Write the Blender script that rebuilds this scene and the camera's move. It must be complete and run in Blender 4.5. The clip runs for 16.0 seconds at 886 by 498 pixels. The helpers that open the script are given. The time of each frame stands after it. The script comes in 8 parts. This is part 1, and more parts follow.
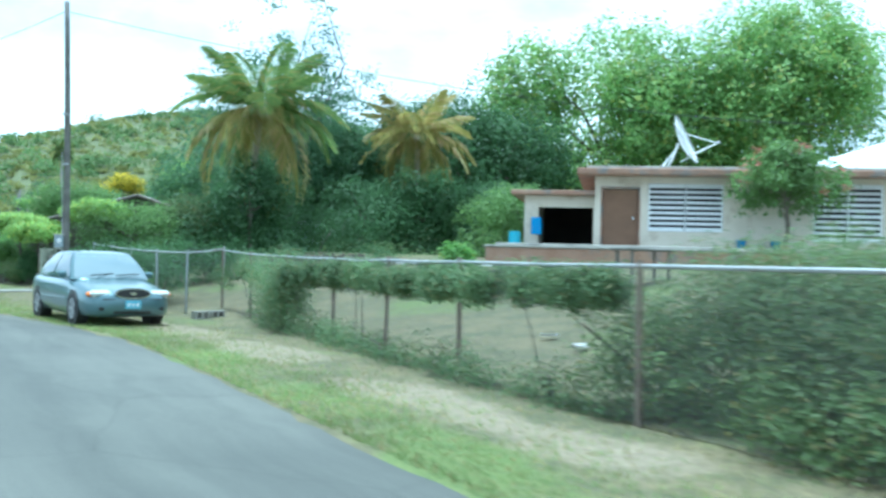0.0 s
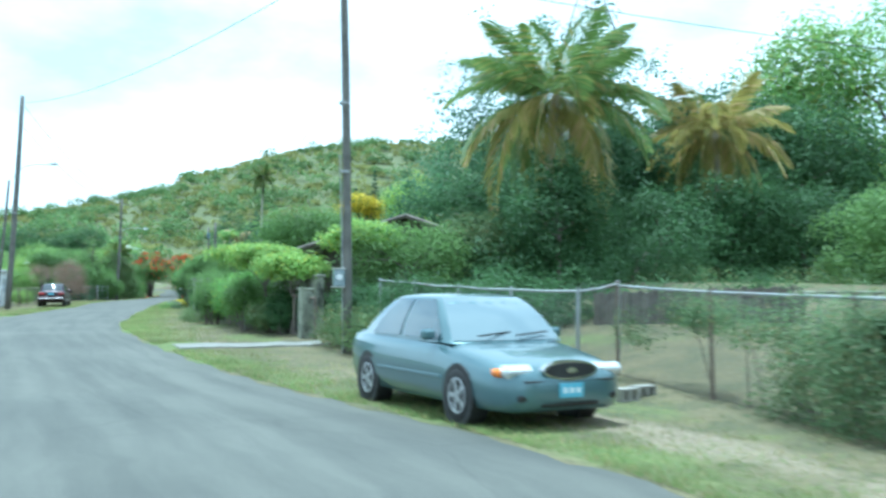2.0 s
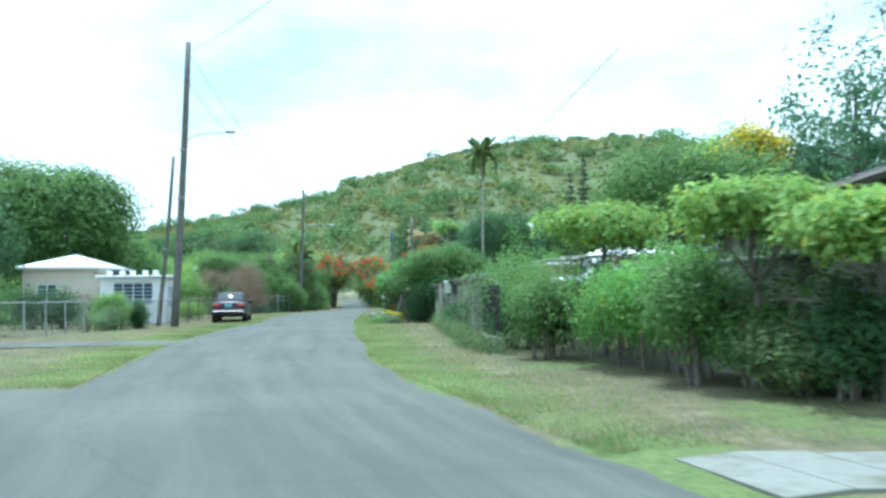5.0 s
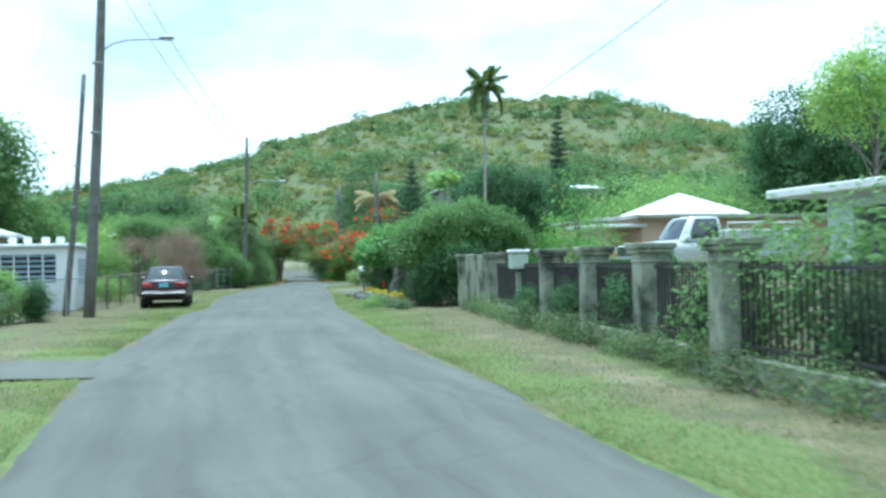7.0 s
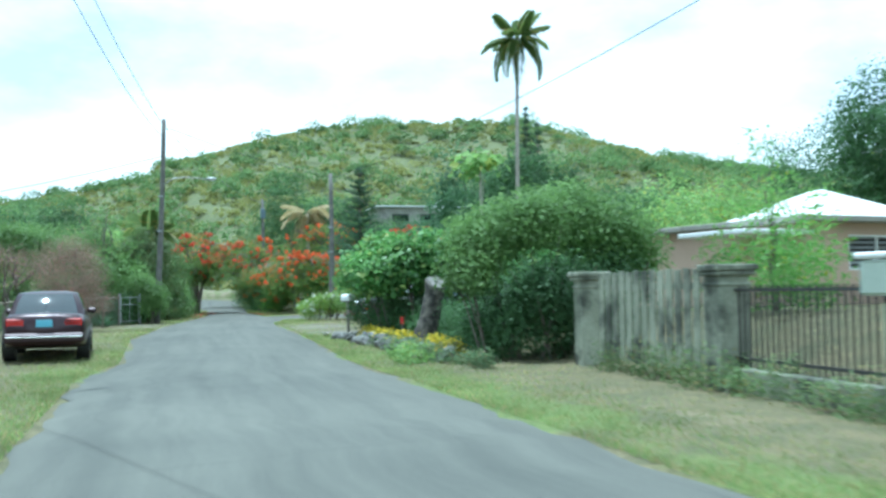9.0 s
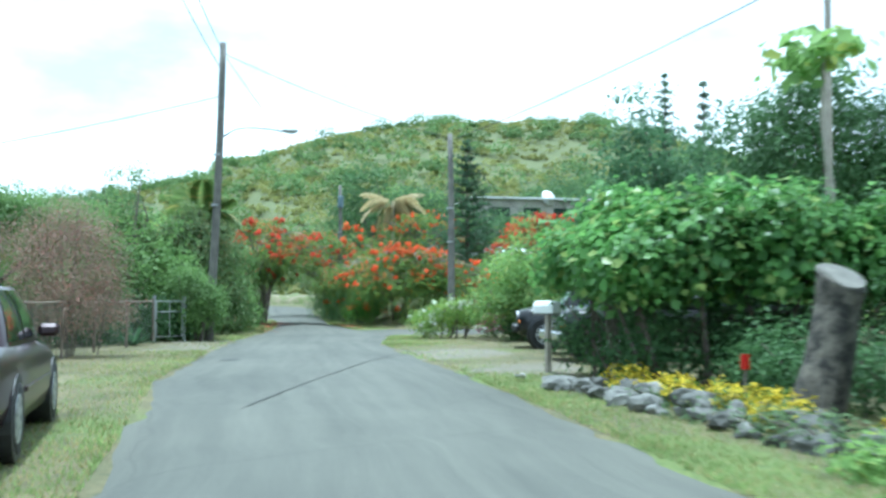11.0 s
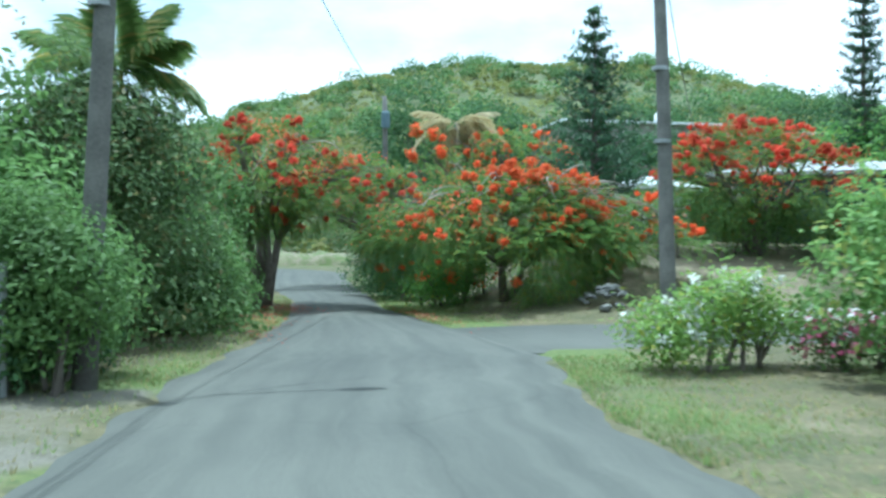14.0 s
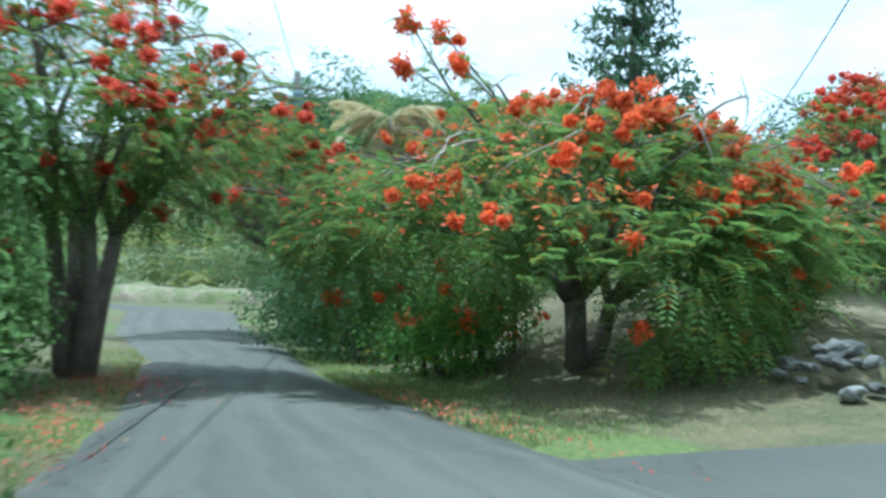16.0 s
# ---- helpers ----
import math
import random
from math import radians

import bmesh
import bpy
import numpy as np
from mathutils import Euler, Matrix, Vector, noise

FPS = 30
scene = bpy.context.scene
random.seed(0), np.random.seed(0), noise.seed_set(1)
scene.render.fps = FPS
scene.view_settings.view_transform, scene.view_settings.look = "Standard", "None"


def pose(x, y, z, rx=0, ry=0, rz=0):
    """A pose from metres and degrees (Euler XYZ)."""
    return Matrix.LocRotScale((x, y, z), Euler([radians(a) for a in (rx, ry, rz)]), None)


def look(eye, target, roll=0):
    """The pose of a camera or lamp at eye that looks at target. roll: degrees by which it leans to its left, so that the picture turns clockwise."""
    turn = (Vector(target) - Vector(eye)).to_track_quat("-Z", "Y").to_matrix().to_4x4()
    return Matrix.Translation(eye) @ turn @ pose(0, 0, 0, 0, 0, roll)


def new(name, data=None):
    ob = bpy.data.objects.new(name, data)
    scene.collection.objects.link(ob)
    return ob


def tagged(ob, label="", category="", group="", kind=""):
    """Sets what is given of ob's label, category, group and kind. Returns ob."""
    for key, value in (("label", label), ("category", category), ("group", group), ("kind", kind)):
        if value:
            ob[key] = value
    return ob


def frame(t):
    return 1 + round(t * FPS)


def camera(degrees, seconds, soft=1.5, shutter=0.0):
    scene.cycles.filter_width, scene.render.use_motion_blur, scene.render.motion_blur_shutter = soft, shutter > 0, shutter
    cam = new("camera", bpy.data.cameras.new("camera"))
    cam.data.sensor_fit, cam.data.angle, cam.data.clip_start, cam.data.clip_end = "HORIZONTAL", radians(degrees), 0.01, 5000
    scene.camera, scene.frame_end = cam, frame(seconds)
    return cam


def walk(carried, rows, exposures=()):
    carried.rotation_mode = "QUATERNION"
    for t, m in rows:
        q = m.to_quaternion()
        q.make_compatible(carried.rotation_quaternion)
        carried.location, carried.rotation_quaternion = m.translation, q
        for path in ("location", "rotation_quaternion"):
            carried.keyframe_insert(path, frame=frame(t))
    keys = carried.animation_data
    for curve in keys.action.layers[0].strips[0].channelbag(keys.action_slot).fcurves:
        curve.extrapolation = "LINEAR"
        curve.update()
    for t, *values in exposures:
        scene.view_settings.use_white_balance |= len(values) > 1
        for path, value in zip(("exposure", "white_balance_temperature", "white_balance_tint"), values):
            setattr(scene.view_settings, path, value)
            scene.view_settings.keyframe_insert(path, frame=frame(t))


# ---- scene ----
cam = camera(47.00, 16.0, soft=2.8, shutter=0.4)
# seconds, place, then yaw to the left, pitch and roll in degrees
ROWS = [
    (0.0, 2.197, -0.000, 1.207, -26.48, 0.81, 1.51),
    (0.5, 1.802, 2.800, 1.227, -24.75, 1.20, 1.46),
    (1.0, 1.440, 5.353, 1.280, -22.60, 1.45, 1.09),
    (1.5, 1.202, 8.167, 1.334, -20.01, 1.74, 0.59),
    (2.0, 0.833, 11.302, 1.363, -17.72, 2.18, 0.17),
    (2.5, 0.590, 14.413, 1.289, -15.19, 3.08, 0.03),
    (3.0, 0.214, 17.825, 1.182, -13.45, 2.76, -0.02),
    (3.5, 0.000, 20.841, 1.210, -11.43, 1.95, -0.62),
    (4.0, -0.458, 23.870, 1.207, -10.32, 1.98, -1.10),
    (4.5, -0.858, 27.123, 1.197, -9.68, 2.47, -0.68),
    (4.7, -0.892, 28.391, 1.204, -9.38, 2.71, -0.69),
    (6.8, -2.313, 42.544, 1.550, -13.13, 0.88, -1.03),
    (7.0, -2.455, 43.838, 1.527, -14.19, 0.74, -1.07),
    (7.5, -2.645, 47.399, 1.500, -16.94, 0.99, -1.38),
    (8.0, -2.858, 51.120, 1.445, -19.27, 1.53, -1.48),
    (8.2, -3.006, 52.780, 1.429, -20.15, 1.68, -1.33),
    (10.3, -2.009, 68.481, 1.474, -19.17, 3.24, 0.35),
    (10.5, -1.893, 69.966, 1.459, -18.60, 3.15, 0.20),
    (11.0, -1.471, 73.639, 1.410, -17.16, 2.84, 0.03),
    (11.5, -1.116, 76.879, 1.388, -15.88, 2.47, 0.31),
    (12.0, -0.874, 80.048, 1.396, -15.55, 1.89, 0.37),
    (12.5, -0.001, 83.147, 1.449, -14.54, 1.25, -0.00),
    (13.0, 0.504, 86.600, 1.480, -14.96, 1.03, -0.12),
    (13.5, 0.888, 89.858, 1.572, -15.83, 0.70, 0.12),
    (14.0, 1.465, 93.016, 1.577, -15.88, 0.42, 0.12),
    (14.5, 1.670, 95.560, 1.484, -16.16, 0.46, 2.12),
    (15.0, 2.060, 98.792, 1.356, -17.25, 1.09, 2.38),
    (15.5, 2.649, 101.802, 1.262, -18.51, 2.06, 1.67),
    (16.0, 3.366, 105.064, 1.270, -22.35, 3.09, 1.19),
]


def aim(x, y, z, yaw, pitch, roll):
    """A camera pose from a place and yaw, pitch and roll in degrees."""
    return pose(x, y, z, 90 + pitch, 0, yaw) @ pose(0, 0, 0, 0, 0, roll)


EXPOSURE = [(0.0, 0.66, 4650, -8), (4.5, 0.52, 4850, -7), (8.0, 0.46, 4850, -7), (10.5, 0.68, 4950, -6), (11.5, 0.72, 4980, -5), (12.5, 0.54, 4880, -5), (14.0, 0.48, 4850, -6), (16.0, 0.44, 4850, -6)]
walk(cam, [(t, aim(*row)) for t, *row in ROWS], EXPOSURE)

# ---- world and sun ----
SUN_TO = Vector((-0.06, 0.16, 1.0)).normalized()
world = bpy.data.worlds.new("sky")
scene.world = world
world.use_nodes = True
wn, wl = world.node_tree.nodes, world.node_tree.links
wn.clear()
sky = wn.new("ShaderNodeTexSky")
sky.sky_type = "NISHITA"
sky.sun_disc = False
sky.sun_elevation = math.asin(SUN_TO.z)
sky.sun_rotation = math.atan2(SUN_TO.x, SUN_TO.y)
sky.air_density, sky.dust_density, sky.ozone_density = 1.0, 1.5, 1.0
coord = wn.new("ShaderNodeTexCoord")
stretch = wn.new("ShaderNodeMapping")
stretch.inputs["Scale"].default_value = (1.0, 1.0, 2.2)
stretch.inputs["Location"].default_value = (0.35, 0.2, 0.0)
cloud = wn.new("ShaderNodeTexNoise")
cloud.inputs["Scale"].default_value, cloud.inputs["Detail"].default_value = 2.6, 7.0
cloud.inputs["Roughness"].default_value = 0.55
cover = wn.new("ShaderNodeValToRGB")
cover.color_ramp.elements[0].position, cover.color_ramp.elements[1].position = 0.37, 0.56
cover.color_ramp.elements[0].color = (0.46, 0.46, 0.46, 1)
cover.color_ramp.elements[1].color = (1, 1, 1, 1)
blend = wn.new("ShaderNodeMixRGB")
blend.inputs[2].default_value = (11.4, 11.6, 11.4, 1)
back = wn.new("ShaderNodeBackground")
back.inputs["Strength"].default_value = 0.1
wout = wn.new("ShaderNodeOutputWorld")
wl.new(coord.outputs["Generated"], stretch.inputs["Vector"])
wl.new(stretch.outputs["Vector"], cloud.inputs["Vector"])
wl.new(cloud.outputs["Fac"], cover.inputs["Fac"])
wl.new(cover.outputs["Color"], blend.inputs[0])
wl.new(sky.outputs["Color"], blend.inputs[1])
wl.new(blend.outputs["Color"], back.inputs["Color"])
wl.new(back.outputs["Background"], wout.inputs["Surface"])

lamp = bpy.data.lights.new("sun", "SUN")
lamp.energy, lamp.angle, lamp.color = 3.9, radians(0.6), (1.0, 0.96, 0.88)
sun = new("sun", lamp)
sun.matrix_world = look(SUN_TO * 100, (0, 0, 0))


# ---- materials ----
def material(name):
    m = bpy.data.materials.new(name)
    m.use_nodes = True
    n, l = m.node_tree.nodes, m.node_tree.links
    return m, n, l, n["Principled BSDF"]


def surface(name, a, b, scale=4.0, rough=0.8, metal=0.0, bump=0.2, fine=40.0, stain=None, stain_scale=0.7, stain_at=0.6, coat=0.0, per_object=0.0):
    """A solid surface: two colours mixed by noise at two scales, an optional stain and a fine relief. Linear colours."""
    m, n, l, p = material(name)
    geo = n.new("ShaderNodeNewGeometry")
    n1 = n.new("ShaderNodeTexNoise")
    n1.inputs["Scale"].default_value, n1.inputs["Detail"].default_value = scale, 6.0
    n2 = n.new("ShaderNodeTexNoise")
    n2.inputs["Scale"].default_value, n2.inputs["Detail"].default_value = fine, 4.0
    l.new(geo.outputs["Position"], n1.inputs["Vector"])
    l.new(geo.outputs["Position"], n2.inputs["Vector"])
    mixf = n.new("ShaderNodeMath")
    mixf.operation = "MULTIPLY_ADD"
    mixf.inputs[1].default_value = 0.4
    l.new(n2.outputs["Fac"], mixf.inputs[0])
    n1s = n.new("ShaderNodeMath")
    n1s.operation = "MULTIPLY"
    n1s.inputs[1].default_value = 0.6
    l.new(n1.outputs["Fac"], n1s.inputs[0])
    l.new(n1s.outputs[0], mixf.inputs[2])
    ramp = n.new("ShaderNodeValToRGB")
    ramp.color_ramp.elements[0].position, ramp.color_ramp.elements[1].position = 0.36, 0.64
    ramp.color_ramp.elements[0].color, ramp.color_ramp.elements[1].color = (*a, 1), (*b, 1)
    l.new(mixf.outputs[0], ramp.inputs["Fac"])
    colour = ramp.outputs["Color"]
    if stain:
        n3 = n.new("ShaderNodeTexNoise")
        n3.inputs["Scale"].default_value, n3.inputs["Detail"].default_value = stain_scale, 8.0
        n3.inputs["Roughness"].default_value = 0.65
        l.new(geo.outputs["Position"], n3.inputs["Vector"])
        r3 = n.new("ShaderNodeValToRGB")
        r3.color_ramp.elements[0].position, r3.color_ramp.elements[1].position = stain_at - 0.06, stain_at + 0.1
        l.new(n3.outputs["Fac"], r3.inputs["Fac"])
        mx = n.new("ShaderNodeMixRGB")
        mx.inputs[2].default_value = (*stain, 1)
        l.new(r3.outputs["Color"], mx.inputs[0])
        l.new(colour, mx.inputs[1])
        colour = mx.outputs["Color"]
    if per_object:
        info = n.new("ShaderNodeObjectInfo")
        hsv = n.new("ShaderNodeHueSaturation")
        mr = n.new("ShaderNodeMapRange")
        mr.inputs["To Min"].default_value, mr.inputs["To Max"].default_value = 1 - per_object, 1 + per_object
        l.new(info.outputs["Random"], mr.inputs["Value"])
        l.new(mr.outputs["Result"], hsv.inputs["Value"])
        l.new(colour, hsv.inputs["Color"])
        colour = hsv.outputs["Color"]
    l.new(colour, p.inputs["Base Color"])
    p.inputs["Roughness"].default_value, p.inputs["Metallic"].default_value = rough, metal
    p.inputs["Coat Weight"].default_value = coat
    if bump:
        bp = n.new("ShaderNodeBump")
        bp.inputs["Strength"].default_value, bp.inputs["Distance"].default_value = bump, 0.02
        l.new(mixf.outputs[0], bp.inputs["Height"])
        l.new(bp.outputs["Normal"], p.inputs["Normal"])
    return m


def dulled(c, keep=0.86):
    """A leaf green brightened and drawn towards grey, partly standing in for veiling haze."""
    c = [v * k for v, k in zip(c, (1.21, 1.25, 1.22))]
    grey = 0.3 * c[0] + 0.6 * c[1] + 0.1 * c[2]
    return tuple(grey + (v - grey) * keep for v in c)


def leafy(name, dark, light, odd=None, odd_share=0.0, shine=0.5, through_share=0.47, patch=0.45, swing=0.3):
    """Leaves: each one takes its own tone between dark and light; some take the odd colour. A share of the light passes through."""
    dark = tuple(a + (b - a) * 0.3 for a, b in zip(dark, light))
    if light[1] > light[0] * 1.1:
        dark, light = [dulled(c) for c in (dark, light)]
    m, n, l, p = material(name)
    geo = n.new("ShaderNodeNewGeometry")
    ramp = n.new("ShaderNodeValToRGB")
    e = ramp.color_ramp.elements
    e[0].color, e[1].color = (*dark, 1), (*light, 1)
    if odd:
        e[1].position = 1 - odd_share
        x = e.new(min(0.999, 1 - odd_share + 0.002))
        x.color = (*odd, 1)
    l.new(geo.outputs["Random Per Island"], ramp.inputs["Fac"])
    ns = n.new("ShaderNodeTexNoise")
    ns.inputs["Scale"].default_value, ns.inputs["Detail"].default_value = patch, 4.0
    l.new(geo.outputs["Position"], ns.inputs["Vector"])
    mr = n.new("ShaderNodeMapRange")
    mr.inputs["From Min"].default_value, mr.inputs["From Max"].default_value = 0.3, 0.7
    mr.inputs["To Min"].default_value, mr.inputs["To Max"].default_value = 1 - swing, 1 + swing
    l.new(ns.outputs["Fac"], mr.inputs["Value"])
    hsv = n.new("ShaderNodeHueSaturation")
    l.new(ramp.outputs["Color"], hsv.inputs["Color"])
    l.new(mr.outputs["Result"], hsv.inputs["Value"])
    l.new(hsv.outputs["Color"], p.inputs["Base Color"])
    p.inputs["Roughness"].default_value = shine
    p.inputs["Specular IOR Level"].default_value = 0.22
    tr = n.new("ShaderNodeBsdfTranslucent")
    l.new(hsv.outputs["Color"], tr.inputs["Color"])
    mix = n.new("ShaderNodeMixShader")
    mix.inputs[0].default_value = through_share
    l.new(p.outputs[0], mix.inputs[1])
    l.new(tr.outputs[0], mix.inputs[2])
    l.new(mix.outputs[0], n["Material Output"].inputs["Surface"])
    return m


def glassy(name, tint=(0.02, 0.03, 0.035), rough=0.05):
    m, n, l, p = material(name)
    p.inputs["Base Color"].default_value = (*tint, 1)
    p.inputs["Roughness"].default_value = rough
    p.inputs["Specular IOR Level"].default_value = 0.9
    p.inputs["Coat Weight"].default_value = 0.6
    return m


def mesh_net(name, colour, pitch=0.06, width=0.11):
    """Chain-link wire: a diagonal net with holes."""
    m, n, l, p = material(name)
    geo = n.new("ShaderNodeTexCoord")
    sep = n.new("ShaderNodeSeparateXYZ")
    l.new(geo.outputs["Object"], sep.inputs[0])
    waves = []
    for sign in (1, -1):
        a = n.new("ShaderNodeMath")
        a.operation = "MULTIPLY_ADD"
        a.inputs[1].default_value = sign
        l.new(sep.outputs["Z"], a.inputs[0])
        l.new(sep.outputs["X"], a.inputs[2])
        b = n.new("ShaderNodeMath")
        b.operation = "PINGPONG"
        b.inputs[1].default_value = pitch / 2
        l.new(a.outputs[0], b.inputs[0])
        c = n.new("ShaderNodeMath")
        c.operation = "LESS_THAN"
        c.inputs[1].default_value = pitch / 2 * width * 2
        l.new(b.outputs[0], c.inputs[0])
        waves.append(c)
    mx = n.new("ShaderNodeMath")
    mx.operation = "MAXIMUM"
    l.new(waves[0].outputs[0], mx.inputs[0])
    l.new(waves[1].outputs[0], mx.inputs[1])
    p.inputs["Base Color"].default_value = (*colour, 1)
    p.inputs["Metallic"].default_value, p.inputs["Roughness"].default_value = 0.5, 0.6
    tr = n.new("ShaderNodeBsdfTransparent")
    mix = n.new("ShaderNodeMixShader")
    l.new(mx.outputs[0], mix.inputs[0])
    l.new(tr.outputs[0], mix.inputs[1])
    l.new(p.outputs[0], mix.inputs[2])
    l.new(mix.outputs[0], n["Material Output"].inputs["Surface"])
    return m


def road_material():
    """Worn asphalt: pale aggregate, lengthwise wheel streaks, blotches and fine cracks."""
    m, n, l, p = material("worn asphalt")
    at = n.new("ShaderNodeAttribute")
    at.attribute_name = "lane"
    geo = n.new("ShaderNodeNewGeometry")

    def tex(src, scale, detail, size=(1, 1, 1)):
        mp = n.new("ShaderNodeMapping")
        mp.inputs["Scale"].default_value = size
        l.new(src, mp.inputs["Vector"])
        t = n.new("ShaderNodeTexNoise")
        t.inputs["Scale"].default_value, t.inputs["Detail"].default_value, t.inputs["Roughness"].default_value = scale, detail, 0.6
        l.new(mp.outputs[0], t.inputs["Vector"])
        return t.outputs["Fac"]

    def ramp(src, a, b, ca, cb):
        r = n.new("ShaderNodeValToRGB")
        r.color_ramp.elements[0].position, r.color_ramp.elements[1].position = a, b
        r.color_ramp.elements[0].color, r.color_ramp.elements[1].color = (*ca, 1), (*cb, 1)
        l.new(src, r.inputs["Fac"])
        return r.outputs["Color"]

    def over(f, a, b, mode="MIX"):
        x = n.new("ShaderNodeMixRGB")
        x.blend_type = mode
        x.inputs[0].default_value = f
        l.new(a, x.inputs[1])
        l.new(b, x.inputs[2])
        return x.outputs["Color"]

    grain = tex(geo.outputs["Position"], 55, 5)
    c = ramp(grain, 0.3, 0.7, (0.078, 0.078, 0.066), (0.106, 0.105, 0.089))
    streak = tex(at.outputs["Color"], 1.0, 6, (11, 0.11, 1))
    c = over(1.0, c, ramp(streak, 0.35, 0.66, (0.83, 0.84, 0.84), (1.24, 1.24, 1.22)), "MULTIPLY")
    blot = tex(geo.outputs["Position"], 0.22, 6)
    c = over(1.0, c, ramp(blot, 0.35, 0.65, (0.86, 0.87, 0.87), (1.14, 1.14, 1.12)), "MULTIPLY")
    vor = n.new("ShaderNodeTexVoronoi")
    vor.feature = "DISTANCE_TO_EDGE"
    vor.inputs["Scale"].default_value = 0.32
    warp = n.new("ShaderNodeMixRGB")
    warp.inputs[0].default_value = 0.35
    nz = n.new("ShaderNodeTexNoise")
    nz.inputs["Scale"].default_value, nz.inputs["Detail"].default_value = 0.8, 6
    l.new(geo.outputs["Position"], nz.inputs["Vector"])
    l.new(geo.outputs["Position"], warp.inputs[1])
    l.new(nz.outputs["Color"], warp.inputs[2])
    l.new(warp.outputs["Color"], vor.inputs["Vector"])
    crack = ramp(vor.outputs["Distance"], 0.0, 0.006, (0.55, 0.55, 0.55), (1, 1, 1))
    c = over(0.4, c, crack, "MULTIPLY")
    l.new(c, p.inputs["Base Color"])
    p.inputs["Roughness"].default_value = 0.85
    bp = n.new("ShaderNodeBump")
    bp.inputs["Strength"].default_value, bp.inputs["Distance"].default_value = 0.35, 0.01
    l.new(grain, bp.inputs["Height"])
    l.new(bp.outputs["Normal"], p.inputs["Normal"])
    return m


M_ROAD = road_material()
M_WOODPOLE = surface("weathered pole wood", (0.105, 0.1, 0.09), (0.19, 0.18, 0.16), 3, 0.9, 0, 0.4, 30)
M_BARK = surface("grey bark", (0.10, 0.085, 0.07), (0.2, 0.17, 0.14), 5, 0.95, 0, 0.8, 30)
M_STUMP = surface("dark weathered stump bark", (0.055, 0.05, 0.042), (0.15, 0.135, 0.11), 5, 0.95, 0, 1.0, 22, (0.02, 0.02, 0.018), 6.0, 0.5)
M_PALEBARK = surface("pale bark", (0.28, 0.25, 0.21), (0.42, 0.38, 0.32), 5, 0.9, 0, 0.5, 30)
M_CONCRETE = surface("weathered concrete", (0.27, 0.26, 0.23), (0.4, 0.38, 0.33), 1.5, 0.9, 0, 0.3, 30, (0.12, 0.11, 0.10), 1.1, 0.6)
M_GREENCON = surface("mossy concrete", (0.23, 0.245, 0.18), (0.37, 0.38, 0.29), 1.5, 0.9, 0, 0.3, 30, (0.06, 0.065, 0.05), 1.3, 0.52)
M_CREAM = surface("cream plaster", (0.58, 0.52, 0.42), (0.68, 0.62, 0.52), 1.2, 0.85, 0, 0.15, 25, (0.42, 0.35, 0.26), 0.9, 0.62)
M_PINK = surface("peach plaster", (0.5, 0.36, 0.27), (0.58, 0.43, 0.33), 1.2, 0.85, 0, 0.1, 25)
M_WHITE = surface("white paint", (0.72, 0.73, 0.73), (0.82, 0.83, 0.83), 1.0, 0.6, 0, 0.08, 20, (0.5, 0.5, 0.47), 1.2, 0.68)
M_BLUEWHITE = surface("pale blue plaster", (0.56, 0.64, 0.68), (0.66, 0.74, 0.78), 1.0, 0.75, 0, 0.1, 25, (0.42, 0.47, 0.48), 1.0, 0.66)
M_ROOFWHITE = surface("white roof coat", (0.74, 0.75, 0.76), (0.84, 0.85, 0.86), 0.8, 0.6, 0, 0.08, 15, (0.55, 0.54, 0.5), 0.7, 0.7)
M_TIN = surface("galvanised roof sheet", (0.36, 0.37, 0.37), (0.52, 0.53, 0.53), 1.5, 0.5, 0.4, 0.1, 20, (0.2, 0.13, 0.09), 0.8, 0.66)
M_RUST = surface("rust stained edge", (0.26, 0.15, 0.1), (0.38, 0.25, 0.18), 2, 0.9, 0, 0.3, 25, (0.2, 0.19, 0.18), 1.5, 0.55)
M_BROWN = surface("brown painted door", (0.14, 0.075, 0.04), (0.2, 0.11, 0.06), 2, 0.6, 0, 0.15, 25)
M_BOARD = surface("weathered brown boards", (0.1, 0.085, 0.07), (0.19, 0.165, 0.14), 4, 0.9, 0, 0.3, 30, per_object=0.25)
# Near-black that stands for unlit rooms and the shaded carport; crates use it too.
M_DARK = surface("near-black, unlit interiors and crates", (0.015, 0.016, 0.017), (0.03, 0.03, 0.03), 2, 0.9, 0, 0, 20)
M_BLACKMETAL = surface("dark iron", (0.03, 0.03, 0.03), (0.07, 0.065, 0.06), 4, 0.6, 0.3, 0.1, 30)
M_GALV = surface("galvanised pipe", (0.3, 0.31, 0.31), (0.42, 0.43, 0.43), 3, 0.5, 0.5, 0.05, 30, (0.2, 0.13, 0.09), 1.5, 0.62)
M_RUSTPIPE = surface("rusty pipe", (0.15, 0.115, 0.09), (0.27, 0.22, 0.175), 3, 0.8, 0.2, 0.2, 30)
M_NET = mesh_net("chain link wire", (0.16, 0.165, 0.16), 0.06, 0.055)
M_BLUE = surface("blue plastic", (0.02, 0.16, 0.4), (0.03, 0.22, 0.5), 2, 0.5, 0, 0, 20)
M_STONE = surface("grey rock", (0.1, 0.1, 0.093), (0.25, 0.245, 0.225), 4, 0.95, 0, 0.9, 22, (0.05, 0.052, 0.045), 2.6, 0.55, per_object=0.35)
M_SLAB = surface("pale concrete slab", (0.2, 0.195, 0.17), (0.3, 0.29, 0.26), 1.0, 0.9, 0, 0.2, 30, (0.14, 0.13, 0.1), 1.0, 0.52)
